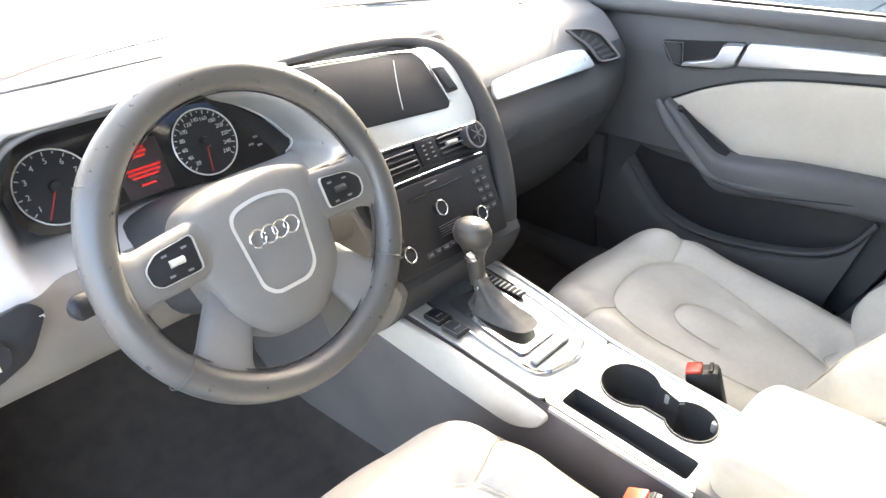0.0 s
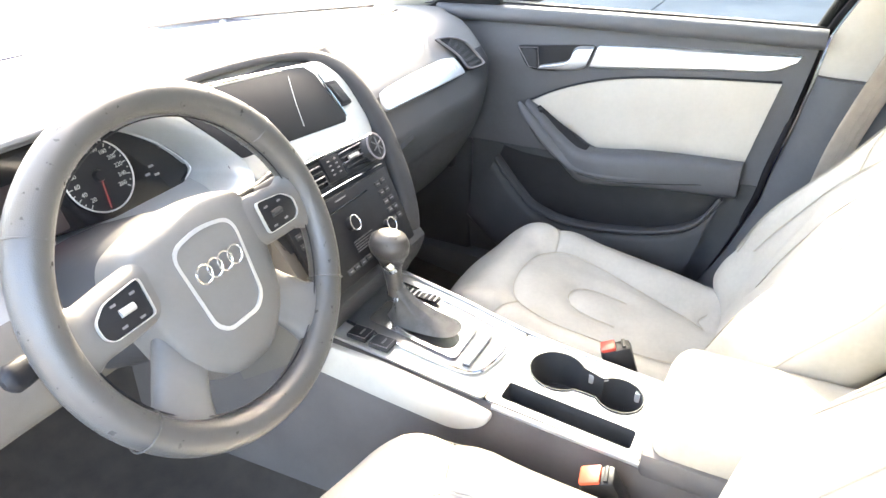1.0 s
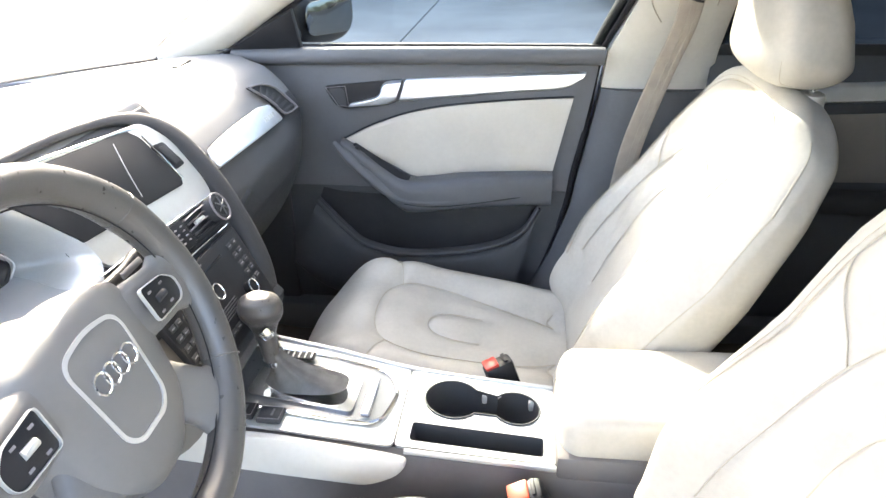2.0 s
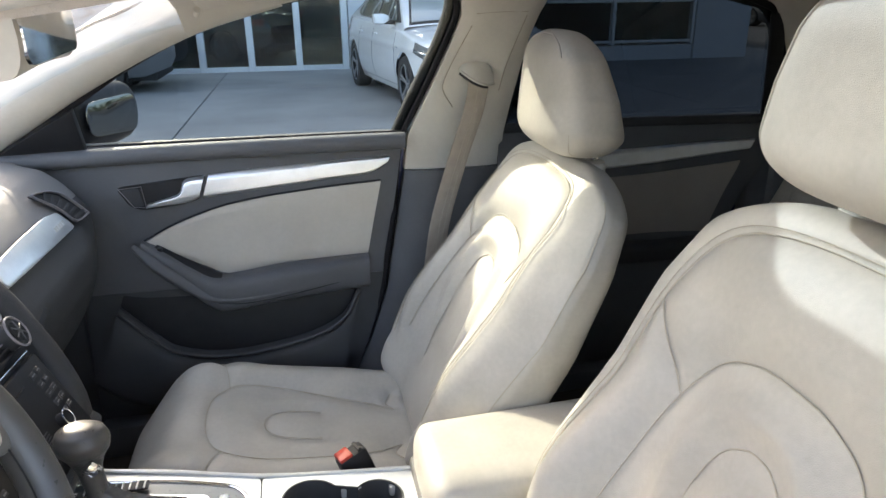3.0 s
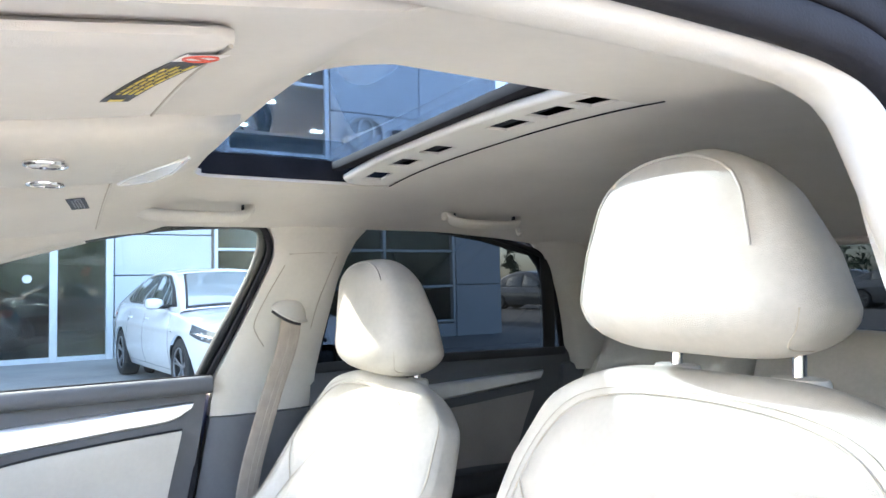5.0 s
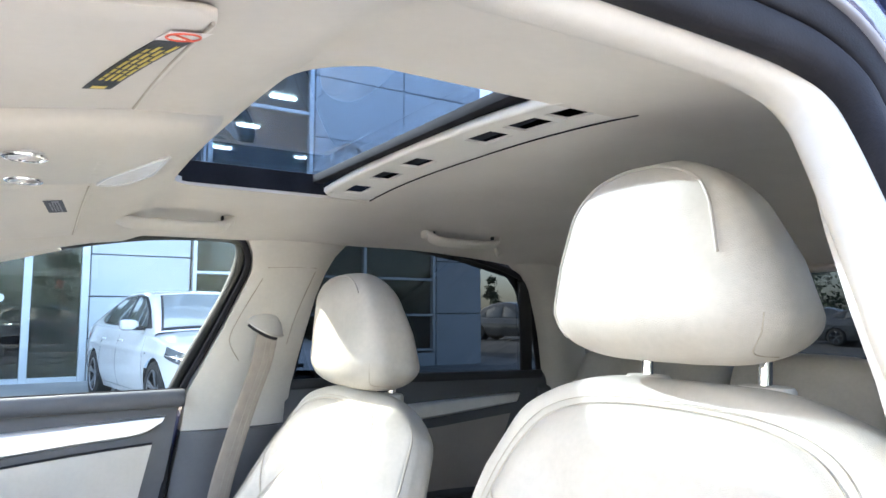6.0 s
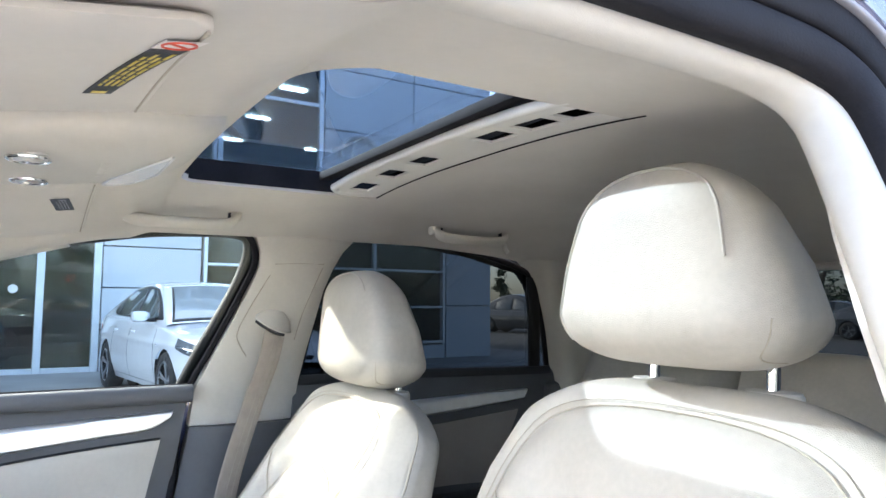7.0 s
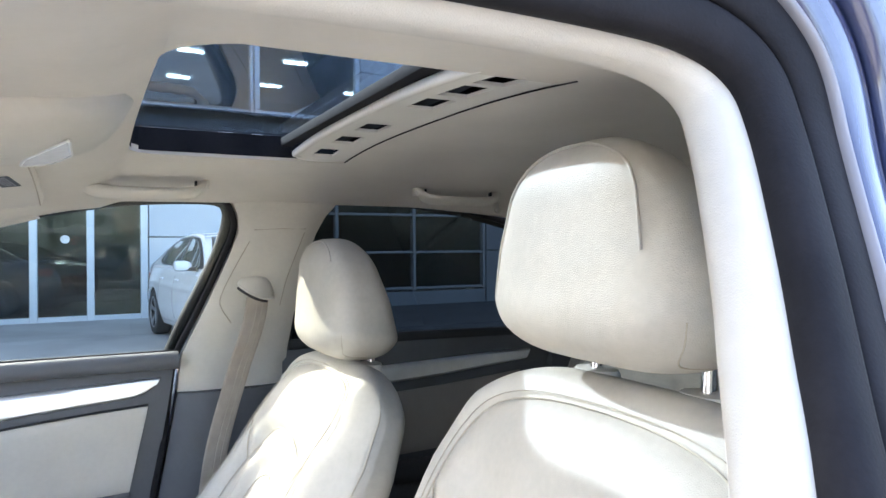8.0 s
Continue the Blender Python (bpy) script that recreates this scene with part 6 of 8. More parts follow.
def front_seat(cx, junction, post, lift, label, group):
    """junction: (y, z) where cushion meets back; post: (y, z) of the headrest's posts on top of the back."""
    jy, jz = junction
    driver = cx < 0
    seat = thing("front_seat", label, "car seat", (cx, jy + 0.25, 0.29), group)
    # cushion: high at its rounded front, falling to the back, sunk between the bolsters
    c0, c1 = (Vector((cx - 0.012, -0.08, 0.470)), Vector((cx - 0.030, 0.540, 0.524))) if driver else (Vector((cx - 0.008, 0.040, 0.375)), Vector((cx - 0.016, 0.648, 0.488)))
    L = (c1 - c0).length
    d = (c1 - c0).normalized()
    n = Vector((0, -d.z, d.y))

    def c_centre(v):
        return c0 + (c1 - c0) * v + Vector((0, 0, -0.020 * float(smoothstep(0.86, 1.0, v))))

    def c_front(U, S):
        a = np.abs(U)
        side = smoothstep(0.085, 0.175, a) * 0.036 - 0.008 * smoothstep(0.190, 0.240, a)
        return side - 0.006 + 0.016 * smoothstep(0.36, 0.50, S) - 0.010 * smoothstep(0.50, 0.60, S)

    outer = polyline([(0.062, 0.115), (0.085, 0.17), (0.104, 0.26), (0.122, 0.37), (0.112, 0.442), (0.070, 0.478), (0.0, 0.488), (-0.070, 0.478), (-0.112, 0.442), (-0.122, 0.37), (-0.104, 0.26), (-0.085, 0.17), (-0.062, 0.115)])
    inner = polyline([(0.044, 0.27), (0.046, 0.31), (0.040, 0.350), (0.024, 0.372), (0.0, 0.379), (-0.024, 0.372), (-0.040, 0.350), (-0.046, 0.31), (-0.044, 0.27)])
    tick1, tick2 = polyline([(0.062, 0.115), (0.085, 0.130), (0.112, 0.118)]), polyline([(-0.062, 0.115), (-0.085, 0.130), (-0.112, 0.118)])
    rear, rad = polyline([(-0.2, 0.075), (0, 0.07), (0.2, 0.075)]), polyline([(0.104, 0.452), (0.145, 0.462), (0.200, 0.480)])
    rad2 = polyline([(-0.104, 0.452), (-0.145, 0.462), (-0.200, 0.480)])
    wide = 0.95 if driver else 1.02
    cush = Pad(c_centre, lambda v: n, L, lambda v: wide * interp((1 - v) * L, [0, 0.02, 0.05, 0.10, 0.20, 0.40, 0.58], [0.120, 0.158, 0.182, 0.210, 0.238, 0.240, 0.220]), lambda v: interp(v, [0, 0.8, 1], [0.080, 0.076, 0.060]), power=2.8, rows=150, cols=230, ends=0.10, front=c_front, seams=[outer, inner, tick1, tick2, rear, rad, rad2], depth=0.0035, puff=0.008)
    ob = wpart("seat_cushion", cush.mesh(), LEATHER, seat, "cream leather cushion with nested seams", angle=70)
    for q in (outer, inner, tick1, tick2, rad, rad2):
        wpart("seam", tube(cush.seam(q), 0.0011, 5, smooth=0), LEATHER_DARK, ob)
    wpart("piping", tube(cush.line(np.linspace(0.12, 0.90, 40), [radians(150)] * 40), 0.0018, 6, smooth=0), LEATHER_DARK, ob)
    wpart("piping", tube(cush.line(np.linspace(0.12, 0.90, 40), [radians(30)] * 40), 0.0018, 6, smooth=0), LEATHER_DARK, ob)
    # back
    py, pz = post
    b0, b1 = Vector((cx, jy - (0.030 if driver else 0.075), jz - 0.065)), Vector((cx, py + 0.000, pz - 0.002))
    below = 0.075
    L0 = (b1 - b0).length
    d = (b1 - b0).normalized()
    b0 = b0 - d * below
    LB = L0 + below
    nb = Vector((0, d.z, -d.y))

    def part_way(v):
        return max(0.0, (v * LB - below) / L0)

    def b_centre(v):
        return b0 + (b1 - b0) * v + nb * (0.010 * math.sin(math.pi * part_way(v)))

    def b_front(U, S):
        a = np.abs(U)
        v = (S - below) / L0
        side = smoothstep(0.11, 0.20, a) * (0.036 if not driver else 0.074) * (1 - smoothstep(0.22, 0.56, v))
        sunk = -0.034 * (1 - smoothstep(0.085, 0.200, a)) * (1 - smoothstep(0.60, 0.86, v))
        roll = 0.011 * np.exp(-((np.hypot(U / 0.098, np.maximum(v - 0.52, 0) / 0.155) - 0.82) / 0.16) ** 2) * (1 - smoothstep(0.62, 0.76, v)) * smoothstep(0.12, 0.3, v)
        fall = 0.0 if driver else -0.62 * np.maximum(a - 0.180, 0)
        return side + sunk + roll + fall

    k = L0 / 0.52

    def raised(points, n=160):
        return polyline([(x, y + below) for x, y in points], n)

    e = 0.0 if driver else 0.042
    top = raised([(0.218 - e, 0.05 * k), (0.226 - e, 0.20 * k), (0.219 - e, 0.34 * k), (0.194 - 0.5 * e, 0.43 * k), (0.130, 0.475 * k), (0.0, 0.487 * k), (-0.130, 0.475 * k), (0.5 * e - 0.194, 0.43 * k), (e - 0.219, 0.34 * k), (e - 0.226, 0.20 * k), (e - 0.218, 0.05 * k)], 260)
    arch = raised([(0.150, 0.08 * k), (0.140, 0.20 * k), (0.128, 0.285 * k), (0.102, 0.342 * k), (0.055, 0.367 * k), (0.0, 0.372 * k), (-0.055, 0.367 * k), (-0.102, 0.342 * k), (-0.128, 0.285 * k), (-0.140, 0.20 * k), (-0.150, 0.08 * k)], 220)
    inn = raised([(0.075, 0.06 * k), (0.064, 0.15 * k), (0.057, 0.235 * k), (0.045, 0.278 * k), (0.022, 0.297 * k), (0.0, 0.301 * k), (-0.022, 0.297 * k), (-0.045, 0.278 * k), (-0.057, 0.235 * k), (-0.064, 0.15 * k), (-0.075, 0.06 * k)])
    l1, l2 = raised([(0.126, 0.296 * k), (0.152, 0.322 * k), (0.214 - e, 0.368 * k - 0.4 * e)]), raised([(-0.126, 0.296 * k), (-0.152, 0.322 * k), (e - 0.214, 0.368 * k - 0.4 * e)])
    back = Pad(b_centre, lambda v: nb, LB, lambda v: interp(part_way(v), [0, 0.2, 0.5, 0.75, 0.9, 1], [0.235, 0.268, 0.282, 0.268, 0.238, 0.200]), lambda v: interp(part_way(v), [0, 0.45, 0.56, 0.7, 0.88, 1], [0.085, 0.088, 0.083, 0.075, 0.056, 0.044]), power=3.6, rows=170, cols=260, ends=0.085, front=b_front, seams=[top, arch, inn, l1, l2], depth=0.0032, puff=0.0075)
    ob = wpart("backrest", back.mesh(), LEATHER, seat, "cream leather backrest with arched seams", angle=70)
    for q in (top, arch, inn, l1, l2):
        wpart("seam", tube(back.seam(q), 0.0011, 5, smooth=0), LEATHER_DARK, ob)
    near = np.array([(u + 0.009 * np.sign(u) * min(1.0, abs(u) / 0.08), w + 0.006 * min(1.0, max(0.0, (w - below) / L0 - 0.55) * 3)) for u, w in np.array(top)])
    wpart("stitching", tube([p + nb * 0.0030 for p in back.seam(near)], 0.0007, 5, smooth=0), LEATHER_DARK, ob)
    for ang in (radians(8), radians(172 if driver else 163)):
        wpart("piping", tube([p + nb * (0.0 if driver else 0.0070 * math.sin(ang) ** 0.2) for p in back.line(np.linspace(0.10, 0.93, 60), [ang] * 60)], 0.0019, 6, smooth=0), LEATHER_DARK, ob)
    # headrest
    tilt = 0.10
    up = Vector((0, math.sin(-tilt) + 0.02, math.cos(tilt))).normalized()
    nh = Vector((0, up.z, -up.y))
    h0 = Vector((cx, py + (0.050 if cx < 0 else 0.040), pz + lift))
    LH, deep = (0.200, 0.0) if cx < 0 else (0.214, 0.008)

    def head_t(v):
        return interp(v, [0, 0.2, 0.5, 0.8, 1], [0.062, 0.064, 0.054, 0.040, 0.032]) + deep

    head = Pad(lambda v: h0 + up * (LH * v) + nh * (0.060 - head_t(v)), lambda v: nh, LH, lambda v: interp(v, [0, 0.25, 0.5, 0.75, 0.9, 1], [0.145, 0.146, 0.134, 0.111, 0.092, 0.076]) if driver else interp(v, [0, 0.25, 0.5, 0.8, 1], [0.140, 0.147, 0.141, 0.118, 0.094]), head_t, power=3.3, rows=80, cols=130, ends=0.058,
               front=lambda U, S: 0.004 - 0.006 * (U / 0.14) ** 2)
    hr = wpart("headrest", head.mesh(), LEATHER, seat, "cream leather headrest", angle=75)
    end_a, end_v = (124, 0.50) if driver else (133, 0.80)
    a = np.concatenate([np.linspace(radians(26), radians(44), 34), np.linspace(radians(44), radians(132), 30), np.linspace(radians(132), radians(end_a), 34)])
    v = np.concatenate([np.linspace(0.10, 0.84, 34), 0.84 + 0.128 * np.sin(np.linspace(0, math.pi, 30)) ** 0.5, np.linspace(0.84, end_v, 34)])
    wpart("piping", tube([p + nh * (0.0008 * math.sin(q)) + Vector((0.0012 * math.cos(q), 0, 0)) for p, q in zip(head.line(v, a), a)], 0.0016, 8, smooth=0), LEATHER, hr, "leather welt along the edge")
    for sx in (-1, 1):
        a = head.line([0.24, 0.15, 0.08, 0.06, 0.06], [radians(90 - sx * q) for q in (56, 58, 62, 74, 92)])
        wpart("fold", tube([p - nh * 0.0002 for p in a], 0.0009, 6, smooth=20), LEATHER_DARK, hr)
    for sx in (-1, 1):
        b = Vector((cx + sx * 0.0725, py, pz))
        po = wpart("headrest_post", rod(b - up * 0.02, b + up * (lift + 0.03), 0.0068, None, 20), CHROME, seat, "chrome headrest post")
        wpart("post_bezel", loft([[b + Vector((r * 1.55 * math.cos(t), r * math.sin(t), z)) for t in np.linspace(0, 2 * math.pi, 29)[:-1]] for r, z in ((0.0190, -0.022), (0.0190, -0.0015), (0.0175, 0.0022), (0.0085, 0.0030))]), TRIM_BEIGE, po, "cream post guide")
    # base
    wpart("seat_base", box((cx, jy + 0.18, (jz - 0.15 + 0.29) / 2), (0.44, 0.42, jz - 0.15 - 0.29 + 0.02), 0.03), BLACK, seat, "black seat base")
    wpart("side_valance", box((cx + (-0.235 if cx < 0 else 0.235), jy + 0.17, jz - 0.135), (0.045, 0.42, 0.07), 0.02), GREY, seat, "slate side valance")
    return seat


front_seat(-0.351, (-0.040, 0.604), (-0.250, 1.086), 0.022, "cream leather driver's seat raised high, partly in sun", "front seats")
front_seat(0.367, (0.125, 0.556), (-0.221, 1.010), 0.008, "cream leather passenger seat set low, sun on its inner half", "front seats")

# ---- belts and buckles ----
def buckle(at, lean, m, label):
    b = thing("belt_buckle", label, "belt buckle", at, "belt buckles")
    t = Matrix.Translation(at) @ pose(0, 0, 0, lean[0], lean[1], lean[2])
    body = box((0, 0, 0), (0.034, 0.050, 0.088), 0.007)
    bmesh.ops.transform(body, matrix=t @ Matrix.Translation((0, 0, -0.045)), verts=body.verts)
    bo = wpart("body", body, BLACK, b, "black buckle body")
    deep = 0.030 if at[0] < 0 else 0.024
    cap = box((0, 0, 0), (0.030, deep, 0.007), 0.003)
    bmesh.ops.transform(cap, matrix=t @ Matrix.Translation((0, 0.023 - deep / 2, 0.0)), verts=cap.verts)
    wpart("release_button", cap, m, bo, "red release button")
    slot_ = box((0, 0, 0), (0.026, 0.006, 0.003), 0.001)
    bmesh.ops.transform(slot_, matrix=t @ Matrix.Translation((0, -0.014, 0.0005)), verts=slot_.verts)
    wpart("slot", slot_, BLACK, bo)
    st = rod((0, 0, 0), (0, -0.02, -0.14), 0.012, 0.010, 12)
    bmesh.ops.transform(st, matrix=t @ Matrix.Translation((0, 0, -0.08)), verts=st.verts)
    wpart("stem", st, BLACK, bo)


buckle((0.122, 0.250, 0.596), (-18, 8, 20), RED, "black belt buckle with red button beside the passenger seat")
buckle((-0.138, 0.200, 0.578), (-25, -5, 10), ORANGE, "black belt buckle with orange button beside the driver's seat")


def seat_belt(side):
    b = thing("seat_belt", "beige seat belt hanging from its pillar guide", "seat belt", (side * 0.66, -0.10, 0.5), "seat belts")
    k = 1
    path = [(0.642, -0.100, 1.116), (0.650, -0.090, 1.05), (0.664, -0.060, 0.95), (0.684, -0.022, 0.80), (0.690, -0.004, 0.68), (0.690, 0.02, 0.50)]
    wpart("webbing", sweep([(side * x, y, z) for x, y, z in path], 0.0255, 0.0012, (side * 0.9, 0.15, 0.45), n=12, power=5, smooth=30), WEB, b, "beige webbing")
    for dx in (-0.012, 0.0, 0.012):
        wpart("webbing_rib", tube([(side * x - side * 0.0014, y + dx, z) for x, y, z in path], 0.0007, 5), LEATHER_DARK, b)
    # the guide: a domed lip over a dark crescent slot
    def lip(v, u, out):
        w = 0.036 * (1 - v ** 2.2) ** 0.5 + 0.002
        y = -0.097 + w * u
        z = 1.124 + 0.40 * (y + 0.097) * (1 - v) + 0.036 * v - 0.010 * (1 - u * u) * (1 - v)
        return Vector((side * (0.664 - 0.012 - out * (1 - v) ** 0.6 * (1 - 0.75 * u * u)), y, z))

    us = np.linspace(-1, 1, 17)
    g = wpart("guide", loft([[lip(v, u, 0.026) for u in us] + [lip(v, u, 0.0) + Vector((side * 0.02, 0, 0)) for u in us[::-1]] for v in np.linspace(0, 0.99, 10)]), TRIM_BEIGE, b, "cream domed belt guide", 60)
    wpart("guide_edge", tube([lip(0.0, u, 0.0265) for u in us], 0.0028, 8, smooth=0), TRIM_BEIGE, g, "rounded lower edge")
    wpart("guide_mouth", sweep([lip(0.0, u, 0.014) + Vector((0, 0, -0.004)) for u in np.linspace(-0.55, 0.98, 9)], 0.0045, 0.006, (side, 0, 0.2), n=12), BLACK, g, "dark belt slot")


seat_belt(1)

# ---- rear bench ----
bench = thing("rear_bench", "cream leather rear bench with low headrests", "rear seat", (0, -0.9, 0.30))


def bench_back(cx, w, nm):
    b0, b1 = Vector((cx, -0.86, 0.50)), Vector((cx, -1.11, 1.055))
    d = (b1 - b0).normalized()
    nb = Vector((0, d.z, -d.y))
    L = (b1 - b0).length
    s = [polyline([(w * 0.62, 0.05), (w * 0.62, 0.30), (w * 0.55, 0.42), (0, 0.44), (-w * 0.55, 0.42), (-w * 0.62, 0.30), (-w * 0.62, 0.05)])]
    p = Pad(lambda v: b0 + (b1 - b0) * v, lambda v: nb, L, lambda v: w, lambda v: 0.075, power=3.6, rows=60, cols=100, ends=0.07, front=lambda U, S: 0.02 * smoothstep(w * 0.6, w * 0.85, np.abs(U)), seams=s)
    ob = wpart("backrest", p.mesh(), LEATHER, bench, "cream leather rear backrest", angle=70)
    h0 = b1 + Vector((0, -0.010, 0.012))
    up = Vector((0, -0.2, 1)).normalized()
    nh = Vector((0, up.z, -up.y))
    h = Pad(lambda v: h0 + up * (0.125 * v), lambda v: nh, 0.125, lambda v: 0.125, lambda v: 0.045, power=3.0, rows=30, cols=60, ends=0.05)
    wpart("headrest", h.mesh(), LEATHER, bench, "low cream rear headrest", angle=75)


for cx, w in ((-0.42, 0.24), (0.42, 0.24)):
    bench_back(cx, w, "")
mid0 = Pad(lambda v: Vector((0, -0.86 - 0.23 * v, 0.50 + 0.565 * v)), lambda v: Vector((0, 0.9, 0.43)), 0.60, lambda v: 0.17, lambda v: 0.068, power=4, rows=50, cols=80, ends=0.06)
wpart("middle_backrest", mid0.mesh(), LEATHER, bench, "cream leather middle backrest", angle=70)
cu = Pad(lambda v: Vector((0, -0.90 + 0.40 * v, 0.455 + 0.02 * v)), lambda v: Vector((0, 0, 1)), 0.40, lambda v: 0.66, lambda v: 0.075, power=5, rows=50, cols=120, ends=0.07)
wpart("cushion", cu.mesh(), LEATHER, bench, "cream leather rear cushion", angle=70)
wpart("bench_base", box((0, -0.72, 0.35), (1.24, 0.36, 0.12), 0.02), BLACK, bench)
for side in (1, -1):
    sb = Pad(lambda v: Vector((side * 0.69, -0.90 - 0.20 * v, 0.55 + 0.42 * v)), lambda v: Vector((0, 0.9, 0.43)), 0.46, lambda v: 0.055, lambda v: 0.07, power=3, rows=30, cols=50, ends=0.06)
    wpart("side_bolster", sb.mesh(), LEATHER, bench, angle=70)

# ---- roof fittings ----
def visor(side):
    v = thing("sun_visor", "cream sun visor folded up, with warning label", "sun visor", (side * 0.34, 0.36, 1.30), "sun visors")
    xs, ys = (0.195, 0.500), (0.286, 0.440)

    def under(x, y, h):
        return Vector((side * x, y, roof_z(side * x, y) - h))

    def blade():
        rings = []
        for u in np.linspace(0, 1, 29):
            x = xs[0] + (xs[1] - xs[0]) * u
            e = max(0.0, 1 - abs(2 * u - 1) ** 10) ** 0.5
            half = (ys[1] - ys[0]) / 2 * (0.80 + 0.20 * e)
            ring = []
            for k in range(28):
                q = 2 * math.pi * k / 28
                cq, sq = math.cos(q), math.sin(q)
                y = (ys[0] + ys[1]) / 2 + math.copysign(abs(cq) ** 0.3, cq) * half
                ring.append(under(x, y, 0.006 + math.copysign(abs(sq) ** 0.5, sq) * 0.007 * (0.3 + 0.7 * e)))
            rings.append(ring)
        return loft(rings)

    bl = wpart("blade", blade(), CLOTH, v, "cream padded visor blade", 60)

    def lab(x0, x1, y0, y1, h):
        n = 10
        bm = bmesh.new()
        lo = [[bm.verts.new(under(x0 + (x1 - x0) * i / n, y - 0.15 * (x0 + (x1 - x0) * i / n - 0.30), 0.0132 + d)) for i in range(n + 1)] for y, d in ((y0, 0), (y0, h), (y1, h), (y1, 0))]
        for a, b in zip(lo, lo[1:]):
            for i in range(n):
                bm.faces.new((a[i], a[i + 1], b[i + 1], b[i]))
        return bm

    x0, x1, y0 = (0.288, 0.448, 0.316) if side < 0 else (0.275, 0.350, 0.316)
    tall = 0.018 if side < 0 else 0.024
    L = wpart("warning_label", lab(x0, x1, y0, y0 + tall, 0.0006), BLACK, bl, "black warning label with small print")
    words = random.Random(5)
    for i in range(4):
        a, yy = 0.20, y0 + 0.0022 + 0.0038 * i + (0.003 if side > 0 else 0)
        while a < 0.86:
            b = min(0.93, a + 0.05 + 0.10 * words.random())
            wpart("print_bar", lab(x0 + (x1 - x0) * a, x0 + (x1 - x0) * b, yy, yy + 0.0017, 0.0011), LABEL_YELLOW if side < 0 else SATIN_DARK, L)
            a = b + 0.022
    wpart("print_sign", lab(x0 + 0.004, x0 + 0.013, y0 + 0.005, y0 + 0.014, 0.0011), LABEL_YELLOW if side < 0 else SATIN_DARK, L)
    if side < 0:
        hd = wpart("label_head", lab(x1, x1 + 0.026, y0 - 0.001, y0 + 0.019, 0.0006), LABEL_WHITE, bl, "white label with red ring")
        cx, cy = x1 + 0.013, y0 + 0.009 - 0.15 * (x1 + 0.013 - 0.30)
        wpart("ring_mark", tube([under(cx + 0.010 * math.cos(a), cy + 0.0085 * math.sin(a), 0.0142) for a in np.linspace(0, 2 * math.pi, 25)[:-1]], 0.0006, 6, smooth=0, closed=True), LABEL_RED, hd)
        wpart("ring_mark", tube([under(cx - 0.007, cy - 0.006, 0.0145), under(cx + 0.007, cy + 0.006, 0.0142)], 0.0006, 6, smooth=4), LABEL_RED, hd)
    wpart("edge_seam", tube([under(xs[0] + 0.012 + (xs[1] - xs[0] - 0.024) * u, ys[0] + 0.006, 0.0112) for u in np.linspace(0, 1, 14)], 0.0012, 6), LEATHER_DARK, bl)
    wpart("pivot", tube([under(0.50, 0.445, 0.006), under(0.515, 0.448, 0.004), under(0.525, 0.450, 0.0)], 0.006, 8), TRIM_BEIGE, v, "visor pivot")


for side in (1, -1):
    visor(side)

over = thing("overhead_console", "cream overhead console with chrome ringed map lights", "overhead console", (0, 0.33, 1.29))


def over_shell():
    rings = []
    for u in np.linspace(0, 1, 22):
        y = 0.172 + 0.298 * u
        w = 0.150 * (1 - (abs(2 * u - 1)) ** 3) ** 0.5 + 0.004
        d = 0.033 * (1 - (2 * u - 1) ** 4) ** 0.6 + 0.001
        ring = []
        for k in range(24):
            a = math.pi * k / 23
            ca, sa = math.cos(a), math.sin(a)
            x = math.copysign(abs(ca) ** 0.6, ca) * w
            ring.append(Vector((x, y, roof_z(x, y) + 0.004 - d * sa ** 0.6)))
        rings.append(ring)
    bm = loft(rings, closed=False)
    return bm


wpart("shell", over_shell(), TRIM_BEIGE, over, "cream console shell", angle=60)
for x in (0.050, -0.085):
    zz = roof_z(x, 0.368) - 0.029
    l = wpart("map_light", rod((x, 0.368, zz + 0.006), (x, 0.3665, zz - 0.001), 0.0165, 0.015, 28), LENS, over, "round map light")
    wpart("chrome_ring", tube([(x + 0.0175 * math.cos(a), 0.368 + 0.0175 * math.sin(a), zz - 0.002) for a in np.linspace(0, 2 * math.pi, 29)[:-1]], 0.0021, 8, smooth=0, closed=True), CHROME, l, "chrome ring")
lens_o = round_poly([(-0.070, 0.236, 0), (0.050, 0.236, 0), (0.110, 0.258, 0), (0.112, 0.292, 0), (0.060, 0.284, 0)], 0.012, 5)
lens_o = [Vector((p.x, p.y, roof_z(p.x, p.y) - 0.0265)) for p in lens_o]
lens_ = wpart("lamp_lens", slab(lens_o, (0, -0.2, -1), 0.003), LENS, over, "milky lamp lens")
wpart("lens_edge", tube([p - Vector((0, 0, 0.003)) for p in lens_o], 0.0016, 6, smooth=0, closed=True), SATIN, lens_)
for i in range(4):
    wpart("switch", box((-0.036 + 0.024 * i, 0.296, roof_z(0, 0.296) - 0.026), (0.018, 0.018, 0.008), 0.003, pose(0, 0, 0, -16)), TRIM_BEIGE, over, "small cream switch")
wpart("label_bar", box((-0.03, 0.395, roof_z(0, 0.395) - 0.0255), (0.03, 0.004, 0.002), 0, pose(0, 0, 0, -16)), BLACK, over)

